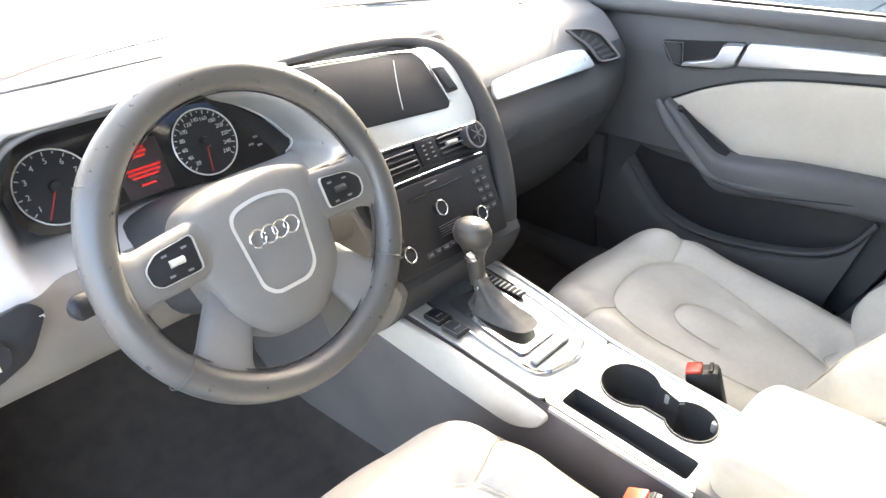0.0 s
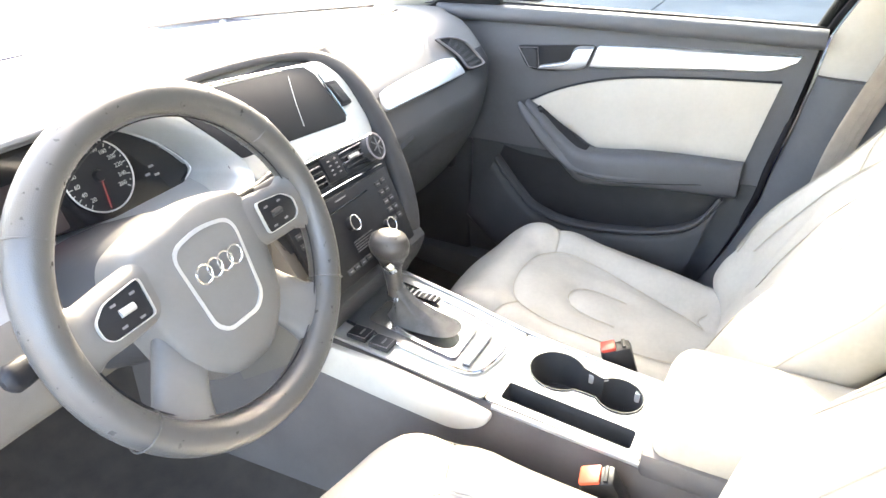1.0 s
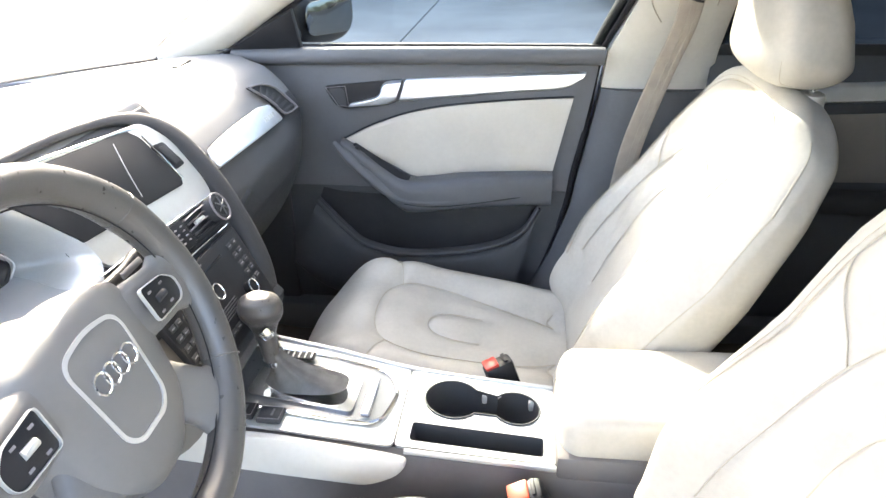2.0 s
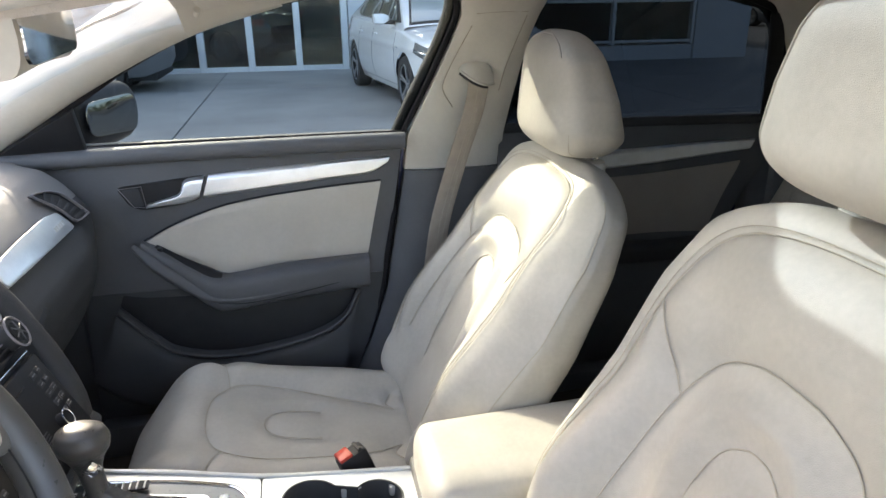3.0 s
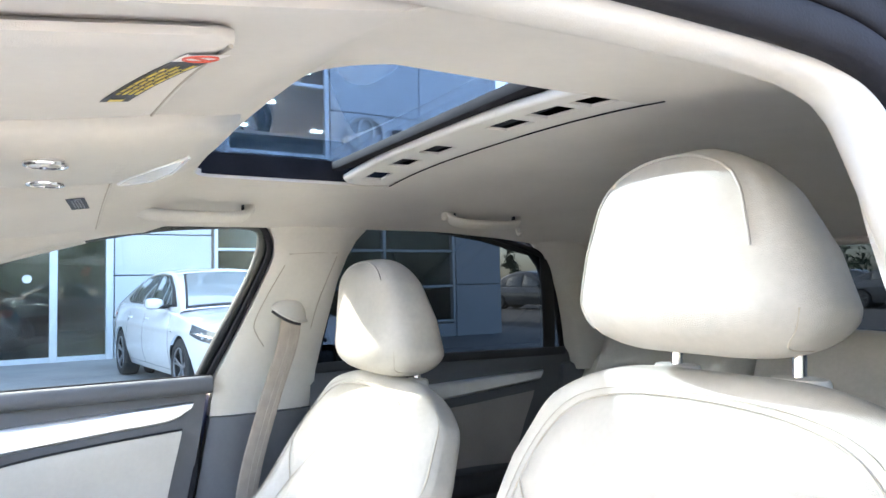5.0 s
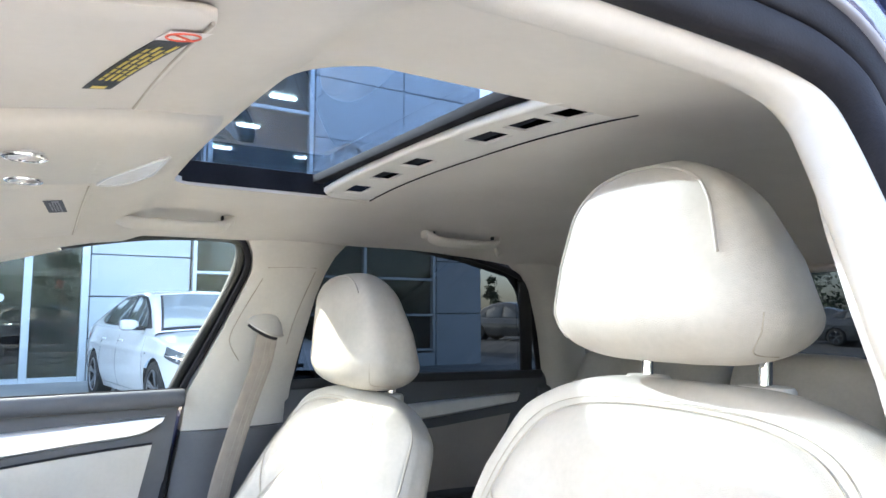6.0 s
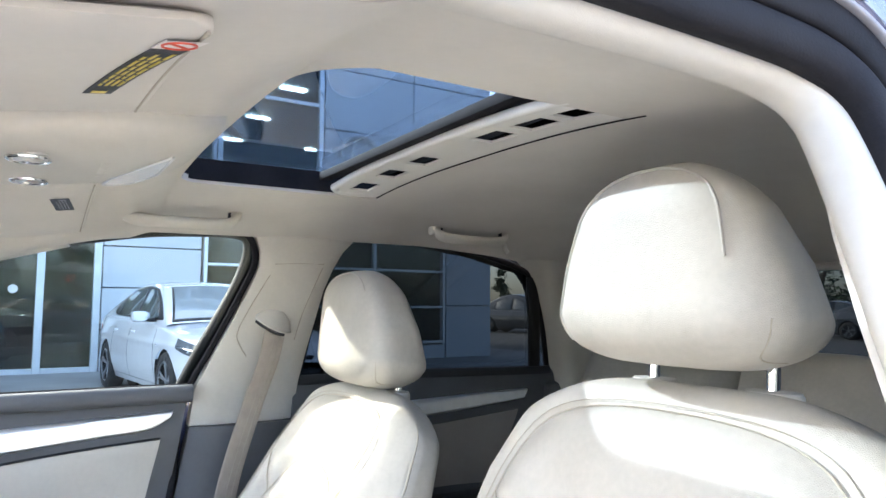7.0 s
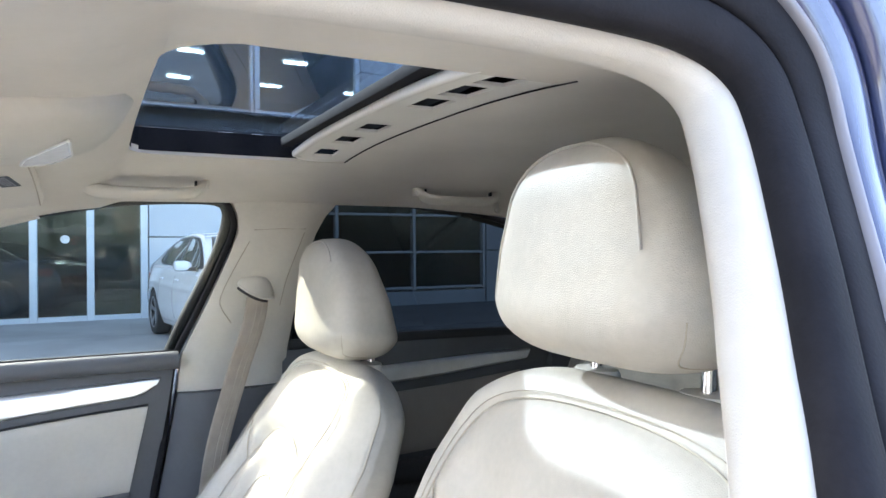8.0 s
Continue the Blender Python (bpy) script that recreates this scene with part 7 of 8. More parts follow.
# inside mirror
im = thing("rear_view_mirror", "cream rear-view mirror on its stalk behind the windscreen", "rear-view mirror", (-0.02, 0.56, 1.22))
wpart("housing", sweep([(-0.200, 0.515, 1.262), (-0.075, 0.528, 1.265), (0.050, 0.542, 1.262)], 0.018, 0.032, (0, 0, 1), n=20), TRIM_BEIGE, im, "cream mirror housing")
wpart("mirror_glass", slab(round_poly([(-0.190, 0.498, 1.240), (0.042, 0.523, 1.240), (0.042, 0.523, 1.286), (-0.190, 0.498, 1.286)], 0.02, 6), (0.12, -1, 0), 0.003), MIRROR, im, "silvered glass")
wpart("stalk", sweep([(-0.07, 0.540, 1.270), (-0.05, 0.56, 1.295), (-0.03, 0.575, 1.315)], 0.014, 0.014, (0, 1, 0), n=12), BLACK, im, "mirror stalk")


def grab(y0, y1, x, z, side=1):
    g = thing("grab_handle", "cream folding grab handle over the window", "grab handle", (side * x, (y0 + y1) / 2, z), "grab handles")
    ym = (y0 + y1) / 2
    e = 0.008 if y1 > y0 else -0.008
    pts = [(x + 0.004, y0, z + 0.012), (x - 0.012, y0 + e, z - 0.004), (x - 0.021, y0 + 4 * e, z - 0.011), (x - 0.023, ym, z - 0.013), (x - 0.021, y1 - 4 * e, z - 0.011), (x - 0.012, y1 - e, z - 0.004), (x + 0.004, y1, z + 0.012)]
    pts = [(side * a, b, c) for a, b, c in pts]
    wpart("bar", sweep(pts, 0.014, 0.007, (side * -0.6, 0, -0.8), n=18, smooth=40), TRIM_BEIGE, g, "cream handle bar")
    for y in (y0, y1):
        wpart("mount", box((side * (x + 0.002), y, z + 0.010), (0.022, 0.024, 0.026), 0.006), TRIM_BEIGE, g, "cream mount")
        wpart("mount_gap", box((side * (x - 0.006), y + (0.012 if y == y0 else -0.012) * (1 if y0 < y1 else -1), z + 0.004), (0.010, 0.004, 0.020), 0.001), BLACK, g)


grab(0.035, 0.232, 0.478, 1.326)
grab(-0.585, -0.400, 0.470, 1.326)
hook = thing("coat_hook", "small cream coat hook by the grab handle", "coat hook", (0.50, -0.60, 1.30))
wpart("hook", sweep([(0.492, -0.604, 1.316), (0.488, -0.606, 1.300), (0.482, -0.608, 1.296)], 0.006, 0.004, (1, 0, 0), n=10, smooth=10), TRIM_BEIGE, hook)


# ---- outside ----
def concrete():
    m = surface("pale concrete", (0.27, 0.268, 0.255), 0.85, vary=0.12, scale=1.1, grain=0.5, grain_scale=60)
    return m


CONCRETE = concrete()
ASPHALT = surface("asphalt", (0.06, 0.06, 0.062), 0.9, vary=0.2, scale=2.0, grain=0.6, grain_scale=120)
PANEL = surface("pale metal facade panel", (0.55, 0.58, 0.60), 0.45, vary=0.03, scale=0.8)
MULLION = surface("anodised mullion", (0.62, 0.65, 0.67), 0.4, metal=0.4, vary=0.04, scale=3)
SHOP_GLASS = glass("shop glass", (0.52, 0.62, 0.65))
DARK_ROOM = surface("showroom interior", (0.26, 0.26, 0.255), 0.8, vary=0.3, scale=0.7)
ROOM_FLOOR = surface("showroom floor tile", (0.30, 0.29, 0.27), 0.25, vary=0.1, scale=1.0)
CAR_GREY = surface("grey car paint", (0.08, 0.085, 0.09), 0.2, vary=0.05, coat=1.0)
CAR_SILVER = surface("silver car paint", (0.35, 0.36, 0.37), 0.25, metal=0.4, vary=0.05, coat=1.0)
TYRE = surface("tyre rubber", (0.025, 0.025, 0.025), 0.8, vary=0.2)
ALLOY = surface("alloy rim", (0.32, 0.33, 0.34), 0.35, metal=0.7)
LAMP_GLASS = surface("headlamp glass", (0.12, 0.13, 0.14), 0.08, vary=0.1, coat=0.6)
BARK = surface("bark", (0.10, 0.075, 0.055), 0.9, vary=0.3, scale=6)
LEAF = surface("dark foliage", (0.045, 0.075, 0.035), 0.7, vary=0.5, scale=0.9)
CEIL_LIGHT = glowing("ceiling lamp", (1.0, 0.95, 0.85), 6.5)

bm = bmesh.new()
bmesh.ops.create_grid(bm, x_segments=40, y_segments=40, size=400)
ground = tagged(part("ground", bm, ASPHALT), "dark asphalt car park reaching to the distance", "ground", kind="structure")
apron = tagged(part("pavement", join(*[box((2.2 + 5.0 * i, -9.0 + 3.0 * j, 0.010), (4.985, 2.985, 0.03), 0.004, None, 1) for i in range(-2, 3) for j in range(11)]), CONCRETE), "pale concrete apron with slab joints before the showroom", "pavement", kind="structure")

FX = 12.25      # the facade
showroom = thing("showroom_building", "pale panelled showroom with glazed front and sign", "building", (FX + 4, 2, 0))
H = 7.4
END = -8.85     # the building's far corner


def fbox(y0, y1, z0, z1, x=FX, d=0.18, bev=0.01):
    return box((x + d / 2, (y0 + y1) / 2, (z0 + z1) / 2), (d, abs(y1 - y0), z1 - z0), bev, None, 1)


# pale panels beside and over the glazing; each is a piece of its own
def panels(y0, y1, z0, z1, w, h):
    ny, nz = max(1, round((y1 - y0) / w)), max(1, round((z1 - z0) / h))
    wpart("backing_wall", fbox(y0, y1, z0, z1, FX + 0.185, 0.1, 0), DARK, showroom)
    for i in range(ny):
        for j in range(nz):
            a, b = y0 + (y1 - y0) * i / ny, y0 + (y1 - y0) * (i + 1) / ny
            c, d = z0 + (z1 - z0) * j / nz, z0 + (z1 - z0) * (j + 1) / nz
            wpart("panel", fbox(a + 0.009, b - 0.009, c + 0.009, d - 0.009), PANEL, showroom)


def glazing(ys, z0, z1, rails=(), m=0.06):
    for a, b in zip(ys, ys[1:]):
        wpart("window", fbox(min(a, b) + 0.05, max(a, b) - 0.05, z0 + 0.05, z1 - 0.05, FX + 0.06, 0.02, 0), SHOP_GLASS, showroom, "dark reflecting shop window")
    for y in ys:
        wpart("mullion", fbox(y - m, y + m, z0, z1, FX - 0.04, 0.16), MULLION, showroom, "pale metal mullion")
    for z in (z0 + 0.06, z1 - 0.05, *rails):
        wpart("transom", fbox(min(ys), max(ys), z - m * 0.8, z + m * 0.8, FX - 0.02, 0.12), MULLION, showroom, "pale metal transom")


panels(-2.33, -0.69, 0, 2.9, 1.75, 0.72)
panels(END, -7.62, 0, 3.5, 1.3, 1.2)
panels(END, -4.68, 3.5, H, 2.1, 1.30)
panels(-4.62, 16.0, 6.9, H, 2.1, 0.5)
panels(-0.50, 16.0, 2.98, 3.7, 1.86, 0.72)
glazing([-0.62, 0.22, 1.06, 1.90, 2.76, 3.62, 4.48, 5.34, 6.2, 7.8, 9.6, 11.4, 13.2, 15.9], 0.0, 2.95)
# glazed wing at the corner, and the storey above
glazing([-7.55, -5.85, -4.15, -2.40], 0.32, 3.45, (1.14, 1.92), 0.035)
wpart("plinth", fbox(-7.6, -2.34, 0, 0.31), PANEL, showroom)
glazing([-4.60, -2.60], 3.75, 6.85, (5.25,), 0.05)
glazing([-2.50, -0.60, 1.3, 3.2, 5.1, 7.0, 8.9, 10.8, 12.7, 14.6, 15.9], 3.75, 6.85, (), 0.03)
wpart("roof", box((FX + 5, (16 + END) / 2, H + 0.15), (10.6, 16 - END + 0.2, 0.3), 0.02), PANEL, showroom)
wpart("rear_wall", box((FX + 10, (16 + END) / 2, H / 2), (0.3, 16 - END, H), 0.02), DARK_ROOM, showroom)
for y in (END + 0.1, 15.9):
    wpart("side_wall", box((FX + 5.1, y, H / 2), (9.6, 0.2, H), 0.02), PANEL, showroom)
wpart("showroom_floor", box((FX + 5.1, 3.5, 0.015), (9.4, 24, 0.05), 0), ROOM_FLOOR, showroom)
wpart("upper_floor", box((FX + 5.1, 3.5, 3.6), (9.4, 24, 0.2), 0), DARK_ROOM, showroom)
wpart("upper_ceiling", box((FX + 5.1, 3.5, 6.2), (9.4, 24, 0.1), 0), DARK_ROOM, showroom)
for i in range(3):
    for j in range(6):
        wpart("ceiling_lamp", box((FX + 1.8 + 2.8 * i, -7.2 + 2.6 * j, 6.1), (0.14, 0.6, 0.06), 0.01), CEIL_LIGHT, showroom, "lit ceiling lamp")
for i in range(2):
    for j in range(5):
        wpart("ceiling_lamp", box((FX + 2.0 + 3.4 * i, -6.5 + 3.2 * j, 3.42), (0.16, 0.9, 0.05), 0.01), CEIL_LIGHT, showroom, "lit ceiling lamp")
sticker = thing("window_sticker", "round white sticker on the shop window", "sticker", (FX + 0.05, 0.60, 1.41))
wpart("disc", rod((FX + 0.058, 0.60, 1.41), (FX + 0.054, 0.60, 1.41), 0.070, 0.070, 28), LABEL_WHITE, sticker)
# round emblem and plain sign shapes on the upper panels
sign = thing("facade_sign", "silver oval emblem with dark sign shapes on the panels", "sign", (FX - 0.05, -5.6, 4.0))
for ry, rz, w in ((0.42, 0.36, 0.05), (0.17, 0.34, 0.035)):
    wpart("emblem", tube([(FX - 0.07, -5.45 + ry * math.cos(a), 4.35 + rz * math.sin(a)) for a in np.linspace(0, 2 * math.pi, 33)[:-1]], w, 8, smooth=0, closed=True), SATIN, sign, "silver oval emblem")
for i in range(4):
    y = -6.25 - 0.52 * i
    wpart("sign_bar", fbox(y - 0.17, y + 0.17, 4.12, 4.52, FX - 0.06, 0.05), DARK, sign)


# ---- cars ----
# pale base colour stands in for sky mirrored in the glass
SCREEN = surface("windscreen with painted sky reflection", (0.27, 0.31, 0.32), 0.06, vary=0.12, scale=1.5, coat=1.0)
SIDE_WINDOW = surface("grey car side glass", (0.07, 0.085, 0.09), 0.05, vary=0.1, coat=0.8)
UNDERSIDE = surface("dark underbody", (0.02, 0.02, 0.021), 0.8, vary=0.2)


def car_y(x, z, waist):
    """Half the body's width at a place along the car and a height."""
    w = 0.888 * (1 - 0.34 * max(0.0, (abs(x + 0.05) - 1.45) / 0.90) ** 2.3)
    k = 0.06 * ((z - 0.55) / 0.35) ** 2 if z > 0.55 else 0.09 * ((0.55 - z) / 0.35) ** 2
    crease = 0.010 * math.exp(-((z - (0.72 + 0.03 * (waist - x) / 2.3)) / 0.03) ** 2) * (1 if abs(x) < 1.9 else 0)
    return w * (1 - k) + crease


def parked_car(name, label, paint, m, kind="sedan"):
    """A car along +x, its nose at +x, on the ground; m places it."""
    car = thing(name, label, "car", m.translation)
    tall = 1.0 if kind == "sedan" else 1.13

    def put(nm, bm, mat, parent=None, lab="", angle=40):
        bmesh.ops.transform(bm, matrix=m, verts=bm.verts)
        return wpart(nm, bm, mat, parent or car, lab, angle)

    R, ZW, AXLES = 0.318, 0.318, (1.36, -1.34)

    def low(x):
        return interp(x, [-2.32, -2.25, -1.9, -1.0, 1.0, 1.9, 2.22, 2.32], [0.50, 0.36, 0.24, 0.19, 0.19, 0.21, 0.27, 0.36])

    def shoulder(x):
        return interp(x, [-2.32, -2.2, -1.6, -0.6, 0.6, 1.2, 1.8, 2.15, 2.28, 2.32], [0.70, 0.88, 0.935, 0.920, 0.885, 0.855, 0.775, 0.69, 0.60, 0.52])

    def crown(x):
        return interp(x, [-2.32, -2.24, -2.0, -1.6, -0.5, 0.8, 1.15, 1.5, 1.9, 2.15, 2.27, 2.32], [0.72, 0.96, 1.05, 1.06, 1.02, 0.98, 0.955, 0.91, 0.835, 0.745, 0.64, 0.54])

    xs = np.linspace(-2.32, 2.32, 187)
    P = []
    for x in xs:
        lo, sh, top = low(x), shoulder(x), crown(x)
        half = [(car_y(x, z, 0.5), z) for z in np.linspace(lo, sh, 28)]
        ys = half[-1][0]
        half += [(ys * math.cos(a), sh + (top - sh) * math.sin(a) ** 0.8) for a in np.linspace(0, math.pi / 2, 15)[1:]]
        P.append([(x, -y, z) for y, z in half] + [(x, y, z) for y, z in half[::-1][1:]])
    P = np.array(P)
    keep_f, verts = [], P.reshape(-1, 3).copy()
    c = P.shape[1]
    for i_ in range(len(xs) - 1):
        for j_ in range(c - 1):
            q = [i_ * c + j_, i_ * c + j_ + 1, (i_ + 1) * c + j_ + 1, (i_ + 1) * c + j_]
            mid = verts[q].mean(0)
            if abs(mid[1]) > 0.55 and any(math.hypot(mid[0] - ax, mid[2] - ZW) < R + 0.030 for ax in AXLES):
                continue
            keep_f.append(q)
    # the cut edges drawn onto the arch's circle
    for v in verts:
        for ax in AXLES:
            d_ = math.hypot(v[0] - ax, v[2] - ZW)
            if abs(v[1]) > 0.55 and d_ < R + 0.034 and d_ > 0.05:
                f_ = (R + 0.034) / d_
                v[0], v[2] = ax + (v[0] - ax) * f_, max(0.16, ZW + (v[2] - ZW) * f_)
    me = bpy.data.meshes.new("body")
    me.from_pydata(verts.tolist(), [], keep_f)
    bm = bmesh.new()
    bm.from_mesh(me)
    bpy.data.meshes.remove(me)
    loose = [v for v in bm.verts if not v.link_faces]
    bmesh.ops.delete(bm, geom=loose, context="VERTS")
    put("body", bm, paint, None, "painted body shell", 50)
    put("underbody", box((0, 0, 0.24), (4.1, 1.36, 0.14), 0.03), UNDERSIDE, None, "dark underside")

    # cabin: sloping sides, a crowned roof, its screens and windows laid in proud
    def top_z(x):
        z = interp(x, [-1.86, -1.55, -1.20, -0.85, -0.45, -0.05, 0.22, 0.42, 0.75, 1.00, 1.20], [1.02, 1.14, 1.285, 1.385, 1.432, 1.432, 1.405, 1.352, 1.195, 1.065, 0.955])
        return 0.95 + (z - 0.95) * (1.0 if kind == "sedan" else 1.5)

    def slope_y(z):
        return 0.805 - 0.45 * (z - 0.93) / (1.0 if kind == "sedan" else 1.4)

    def over(x, y, lift=0.0):
        """A place on top of the cabin; y from -1 to 1 across it."""
        z = top_z(x)
        return Vector((x, y * (slope_y(z) - 0.015), z - 0.030 * abs(y) ** 2.5 + lift))

    rows = []
    for x in np.linspace(-1.86, 1.20, 62):
        z = top_z(x)
        left_ = [Vector((x, -slope_y(h), h)) for h in np.linspace(0.86, max(0.87, z - 0.045), 8)]
        top_ = [over(x, y) for y in np.linspace(-1, 1, 15)]
        rows.append(left_ + top_ + [Vector((p.x, -p.y, p.z)) for p in left_[::-1]])
    put("cabin", loft(rows, closed=False), paint, None, "painted roof and pillars", 60)

    def across(x0, x1, w0, w1, mat, nm, lab, lift):
        g_ = [[over(x0 + (x1 - x0) * u, y * (w0 + (w1 - w0) * u), lift) for y in np.linspace(-1, 1, 15)] for u in np.linspace(0, 1, 14)]
        bm_ = loft(g_, closed=False)
        r_ = bmesh.ops.extrude_face_region(bm_, geom=bm_.faces[:])
        bmesh.ops.translate(bm_, vec=(0, 0, -0.006), verts=[v for v in r_["geom"] if isinstance(v, bmesh.types.BMVert)])
        return put(nm, bm_, mat, None, lab, 50)

    across(1.17, 0.36, 0.97, 0.90, BLACK, "screen_border", "black windscreen border", 0.006)
    across(1.13, 0.40, 0.93, 0.86, SCREEN, "windscreen", "windscreen, sky reflection in its pale colour", 0.011)
    across(-1.74, -0.98, 0.92, 0.86, SIDE_WINDOW, "rear_screen", "dark rear screen", 0.009)
    across(0.30, -0.92, 0.995, 0.995, paint, "roof", "painted roof", 0.006)

    def side_plate(outline, s_, lift, mat, nm, lab="", parent=None):
        k_ = 1.0 if kind == "sedan" else 1.3
        pts = round_poly([(x, 0, 0.955 + (z - 0.955) * k_) for x, z in outline], 0.05, 4)
        return put(nm, slab([Vector((p.x, s_ * (slope_y(p.z) + lift), p.z)) for p in pts], (0, s_, 0.42), 0.006, 0.001), mat, parent, lab)

    for s in (-1, 1):
        dlo = side_plate([(1.00, 0.965), (0.58, 1.185), (0.22, 1.335), (-0.20, 1.372), (-0.70, 1.345), (-1.10, 1.225), (-1.42, 1.055), (-1.20, 0.995), (0.0, 0.968)], s, 0.000, BLACK, "window_frame", "black window surround")
        side_plate([(0.80, 0.985), (0.52, 1.175), (0.20, 1.312), (-0.10, 1.345), (-0.12, 0.985)], s, 0.007, SIDE_WINDOW, "front_window", "grey side window", dlo)
        side_plate([(-0.20, 0.988), (-0.20, 1.350), (-0.66, 1.325), (-0.98, 1.230), (-1.02, 1.005)], s, 0.007, SIDE_WINDOW, "rear_window", "grey side window", dlo)
        side_plate([(-1.07, 1.010), (-1.06, 1.195), (-1.32, 1.060), (-1.22, 1.015)], s, 0.007, SIDE_WINDOW, "quarter_window", "small rear window", dlo)
        mi = put("door_mirror", loft([[Vector((0.70 + dx * sc, s * (0.845 + dy), 1.005 + dz * sc)) for dx, dz in ((-0.045, -0.05), (0.03, -0.065), (0.085, -0.045), (0.095, 0.01), (0.06, 0.06), (-0.045, 0.062))] for dy, sc in ((0.02, 0.45), (0.05, 0.8), (0.10, 1.0), (0.17, 1.0), (0.205, 0.85), (0.215, 0.5))]), paint, None, "painted door mirror", 45)
        put("mirror_base", sweep([(0.76, s * 0.815, 0.965), (0.74, s * 0.86, 0.965), (0.72, s * 0.92, 0.968)], 0.05, 0.022, (0, 0, 1), n=10, smooth=6), BLACK, mi, "black mirror base")

        def on_side(x, z, out=0.0):
            return Vector((x, s * (car_y(x, z, 0.5) + out), z))

        # headlamp, wrapped round the corner
        lamp = [[on_side(1.70 + (2.235 - 1.70) * u, (0.795 - 0.105 * u) + (0.600 - 0.012 * u - 0.795 + 0.105 * u + 0.09 * (1 - u) ** 2) * v, 0.007) for v in np.linspace(0, 1, 6)] for u in np.linspace(0, 1, 14)]
        bm = loft(lamp, closed=False)
        r_ = bmesh.ops.extrude_face_region(bm, geom=bm.faces[:])
        bmesh.ops.translate(bm, vec=(-0.01, -s * 0.02, 0), verts=[v for v in r_["geom"] if isinstance(v, bmesh.types.BMVert)])
        hl = put("headlamp", bm, LAMP_GLASS, None, "clear wrap-round headlamp", 50)
        put("lamp_trim", tube([on_side(1.72 + 0.5 * u, 0.715 - 0.08 * u, 0.010) for u in np.linspace(0, 1, 10)], 0.010, 6), CHROME, hl)
        for q in range(4):
            p = on_side(1.92 + 0.085 * q, 0.668 - 0.010 * q, 0.004)
            put("lamp_element", box(p, (0.045, 0.045, 0.045), 0.012), CHROME, hl)
        put("fog_recess", slab(round_poly([on_side(x, z, 0.004) for x, z in ((1.96, 0.44), (2.20, 0.46), (2.24, 0.34), (2.04, 0.30))], 0.03, 4), (0.7, s, 0), 0.008), BLACK, None, "dark fog lamp recess")
        for x in AXLES:
            tread = []
            sec = [(R - 0.020, -0.10), (R - 0.006, -0.085), (R, -0.05), (R, 0.05), (R - 0.006, 0.085), (R - 0.020, 0.10), (0.225, 0.104), (0.215, 0.085), (0.215, -0.10)]
            for k in range(49):
                a = 2 * math.pi * k / 48
                tread.append([Vector((x + r * math.cos(a), s * (0.775 + o), ZW + r * math.sin(a))) for r, o in sec])
            wh = put("wheel", loft(tread, caps=False), TYRE, None, "black tyre", 50)
            put("rim_dish", rod((x, s * 0.74, ZW), (x, s * 0.815, ZW), 0.214, 0.214, 30), UNDERSIDE, wh)
            for q in range(10):
                a = 2 * math.pi * (q // 2) / 5 + 0.3 + (0.13 if q % 2 else -0.13)
                b_ = 2 * math.pi * (q // 2) / 5 + 0.3
                put("rim_spoke", sweep([(x + 0.035 * math.cos(b_), s * 0.842, ZW + 0.035 * math.sin(b_)), (x + 0.12 * math.cos((a + b_) / 2), s * 0.852, ZW + 0.12 * math.sin((a + b_) / 2)), (x + 0.212 * math.cos(a), s * 0.862, ZW + 0.212 * math.sin(a))], 0.014, 0.010, (0, s, 0), n=8, smooth=6), ALLOY, wh)
            put("rim_edge", tube([(x + 0.216 * math.cos(a), s * 0.866, ZW + 0.216 * math.sin(a)) for a in np.linspace(0, 2 * math.pi, 37)[:-1]], 0.009, 8, smooth=0, closed=True), ALLOY, wh)
            put("hub_cap", rod((x, s * 0.83, ZW), (x, s * 0.852, ZW), 0.040, 0.034, 18), ALLOY, wh)
            well_ = [[Vector((x + (R + 0.036) * math.cos(a), s * y, ZW + (R + 0.036) * math.sin(a))) for y in (0.50, 0.60, 0.70, 0.80, 0.862)] for a in np.linspace(-0.45, math.pi + 0.45, 34)]
            put("wheel_well", loft(well_, closed=False), UNDERSIDE)
            put("well_back", rod((x, s * 0.48, ZW), (x, s * 0.52, ZW), R + 0.036, R + 0.036, 36), UNDERSIDE)
        for xg, lean in ((0.97, 0.05), (-0.16, 0.0), (-1.02, -0.16)):
            put("door_gap", tube([on_side(xg - lean * (1 if z > 0.5 else 0.4) * (z - 0.3), z, -0.0015) for z in np.linspace(0.26, 0.87, 12)], 0.004, 6), BLACK)
        put("door_gap", tube([on_side(x, 0.262, -0.001) for x in np.linspace(-0.98, 0.96, 14)], 0.004, 6), BLACK)
        for xh in (-0.02, -0.86):
            put("door_handle", sweep([on_side(xh - 0.08, 0.815, 0.004), on_side(xh, 0.815, 0.022), on_side(xh + 0.09, 0.812, 0.004)], 0.014, 0.009, (0, s, 0), n=10, smooth=10), paint, None, "painted door handle")
        put("wing_badge", box(on_side(1.10, 0.70, 0.002), (0.05, 0.008, 0.020), 0.003), CHROME, None, "small chrome wing badge")
        put("tail_lamp", slab(round_poly([on_side(x, z, 0.004) for x, z in ((-1.92, 0.86), (-2.22, 0.86), (-2.20, 0.72), (-2.0, 0.74))], 0.03, 4), (-0.5, s, 0), 0.008), LABEL_RED, None, "red tail lamp")
    put("grille", box((2.285, 0, 0.40), (0.09, 0.95, 0.15), 0.03), BLACK, None, "black lower grille")
    put("upper_grille", box((2.275, 0, 0.585), (0.08, 0.80, 0.045), 0.015), BLACK, None, "narrow upper grille")
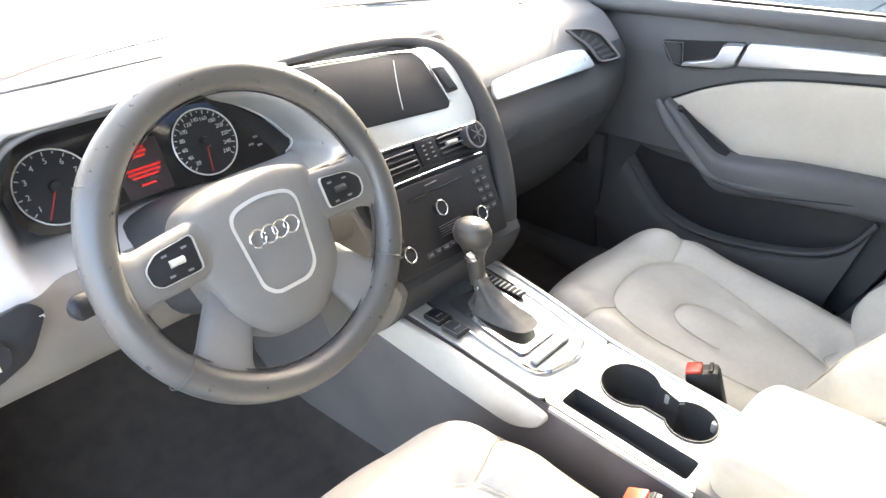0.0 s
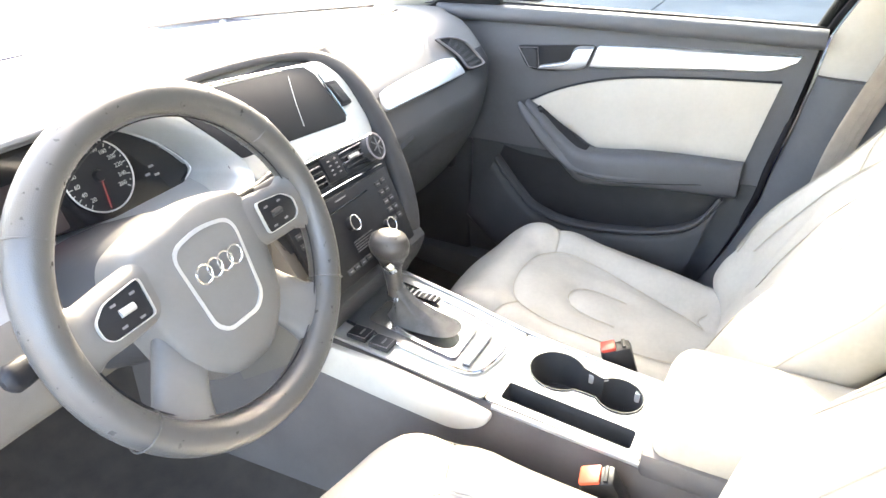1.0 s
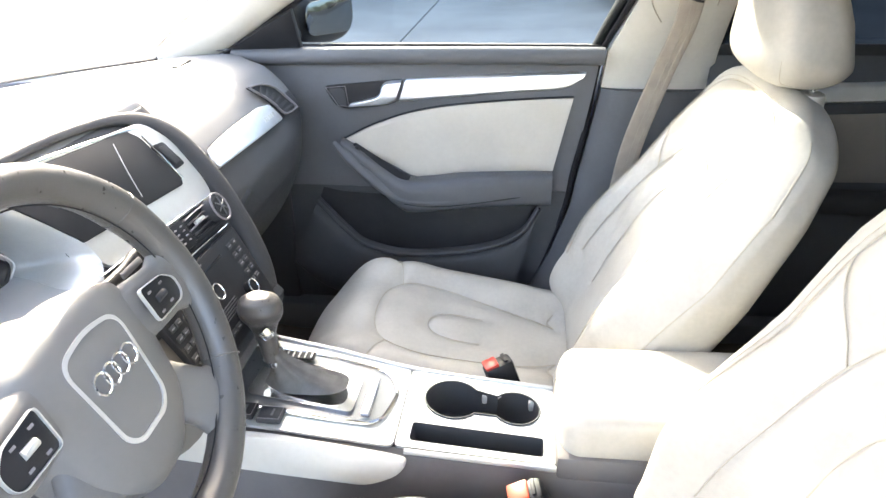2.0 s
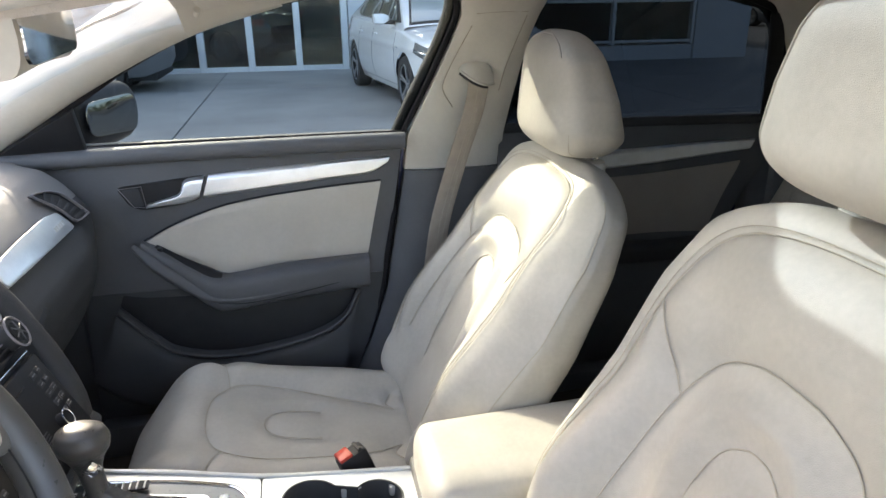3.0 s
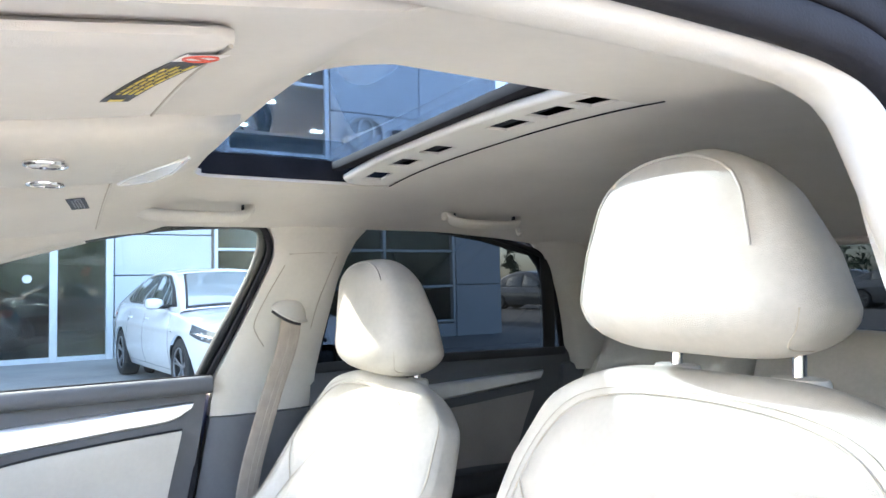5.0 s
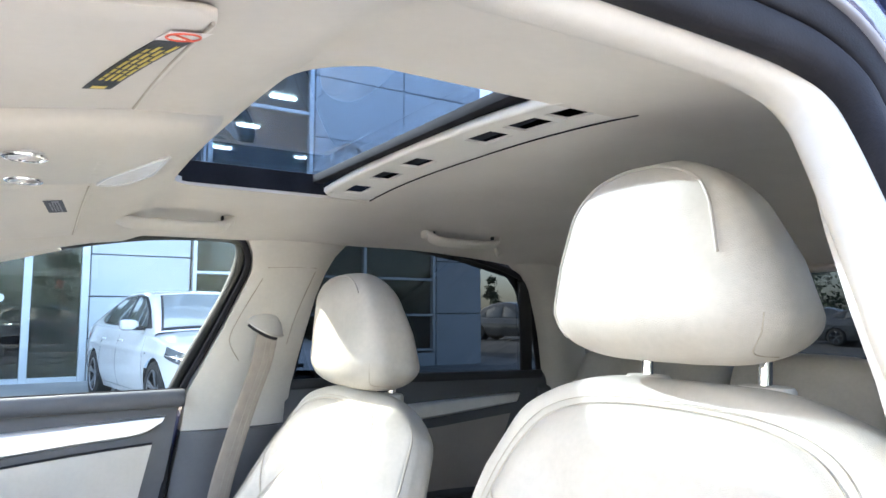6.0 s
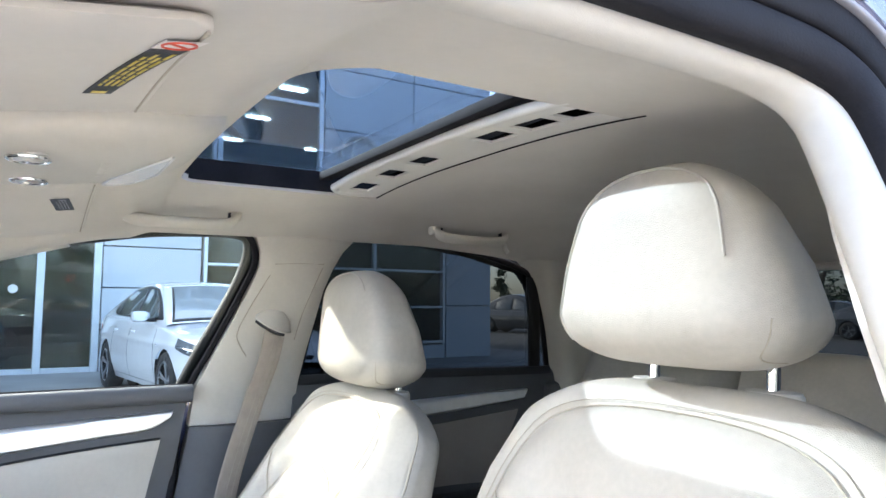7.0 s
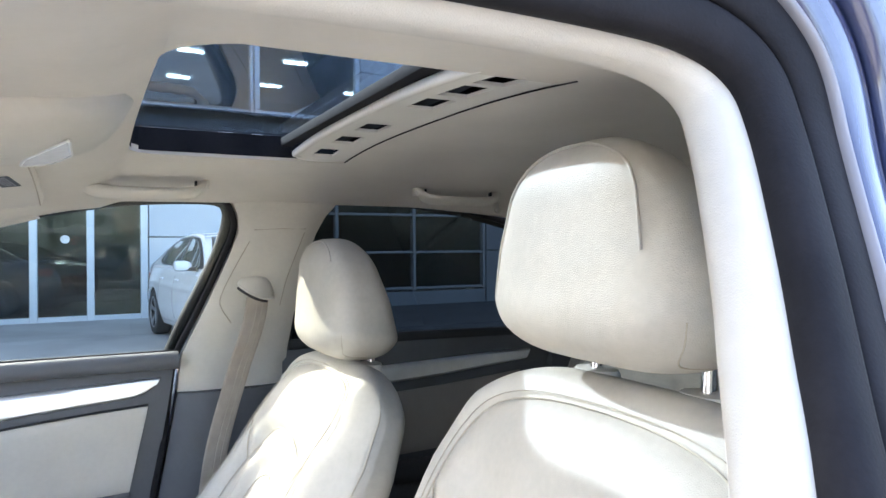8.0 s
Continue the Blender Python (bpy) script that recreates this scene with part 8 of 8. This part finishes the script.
    put("emblem", rod((2.305, 0, 0.61), (2.330, 0, 0.61), 0.05, 0.05, 20), CHROME, None, "round chrome emblem")
    put("wiper", tube([Vector((1.10, -0.45, crown(1.10) + 0.035)), Vector((1.02, -0.05, crown(1.02) + 0.075)), Vector((1.00, 0.30, crown(1.0) + 0.08))], 0.008, 6), BLACK)
    return car


def facing(x, y, deg):
    return pose(x, y, 0.025, 0, 0, deg)


# white sedan, tail to the showroom, nose towards this car
parked_car("white_sedan", "white saloon car parked before the showroom", WHITE_PAINT, facing(8.45, -1.60, 187), "sedan")
parked_car("grey_car", "dark grey car parked under the conifer", CAR_GREY, facing(23.5, -18.6, 200), "suv")
parked_car("silver_car", "silver car parked far across the car park", CAR_SILVER, facing(14.4, -27.5, 200), "sedan")
parked_car("dark_car", "dark car parked behind, seen through the rear window", CAR_GREY, facing(11.6, -26.0, 190), "sedan")
parked_car("dark_suv", "dark car parked before the showroom doors", CAR_GREY, facing(10.3, 4.25, 90), "suv")
# a car inside the showroom
parked_car("showroom_car", "dark car on display behind the shop window", CAR_GREY, facing(FX + 3.0, 2.4, 60), "sedan")


# ---- trees ----
def tree(at, height, spread, seed, conifer=False, n=2600):
    rnd = random.Random(seed)
    t = thing("tree", "dark green conifer beyond the car park" if conifer else "dark leafy tree beyond the car park", "tree", at, "trees")
    base_ = Vector(at)
    trunk = [base_ + Vector((0.15 * math.sin(i), 0.12 * math.cos(i * 1.7), height * 0.85 * i / 6)) for i in range(7)]
    wpart("trunk", sweep(trunk, 0.16 * height / 6, 0.16 * height / 6, (1, 0, 0), n=10, smooth=14, taper=lambda u: 1 - 0.85 * u), BARK, t, "brown trunk")
    verts, faces = [], []
    clumps = []
    for k in range(34):
        h = rnd.uniform(0.22, 1.0)
        r = spread * ((1 - h) * 0.95 + 0.04 if conifer else math.sin(math.pi * min(1, 0.15 + 0.8 * h)) * rnd.uniform(0.4, 1.0))
        a = rnd.uniform(0, 2 * math.pi)
        q = r * rnd.uniform(0.45, 1.0)
        clumps.append((base_ + Vector((q * math.cos(a), q * math.sin(a), height * h)), spread * (0.22 if conifer else rnd.uniform(0.2, 0.42))))
    for i in range(n):
        c, r = clumps[rnd.randrange(len(clumps))]
        d = Vector((rnd.gauss(0, 1), rnd.gauss(0, 1), rnd.gauss(0, 0.7))) * r * 0.55
        p = c + d
        s = rnd.uniform(0.06, 0.15) * height / 6
        u = Vector((rnd.gauss(0, 1), rnd.gauss(0, 1), rnd.gauss(0, 1))).normalized()
        v = u.orthogonal().normalized()
        w = u.cross(v)
        k = len(verts)
        verts += [p + v * s, p + w * s * 0.6, p - v * s, p - w * s * 0.6]
        faces.append((k, k + 1, k + 2, k + 3))
    me = bpy.data.meshes.new("crown")
    me.from_pydata(verts, [], faces)
    wpart("crown", me, LEAF, t, "crown of dark leaves")
    for k in range(6):
        c, r = clumps[k]
        wpart("limb", sweep([trunk[3], (trunk[3] + c) / 2 + Vector((0, 0, 0.2)), c], 0.05 * height / 6, 0.05 * height / 6, (0, 0, 1), n=6, smooth=6, taper=lambda u: 1 - 0.7 * u), BARK, t)


tree((27.0, -19.9, 0), 2.9, 0.85, 11, True, 3800)
for i in range(13):
    tree((24.5 - 3.3 * i, -36.0 - 2.2 * (i % 3), 0), 4.1 + 0.5 * ((i * 7) % 4), 2.4, 20 + i)
# unseen trees added across the street, only to be mirrored in the shop glass
for i in range(9):
    tree((-24.0 - 3.0 * (i % 2), -16 + 4.6 * i, 0), 5.5 + 0.9 * ((i * 5) % 4), 2.7, 60 + i, False, 1500)
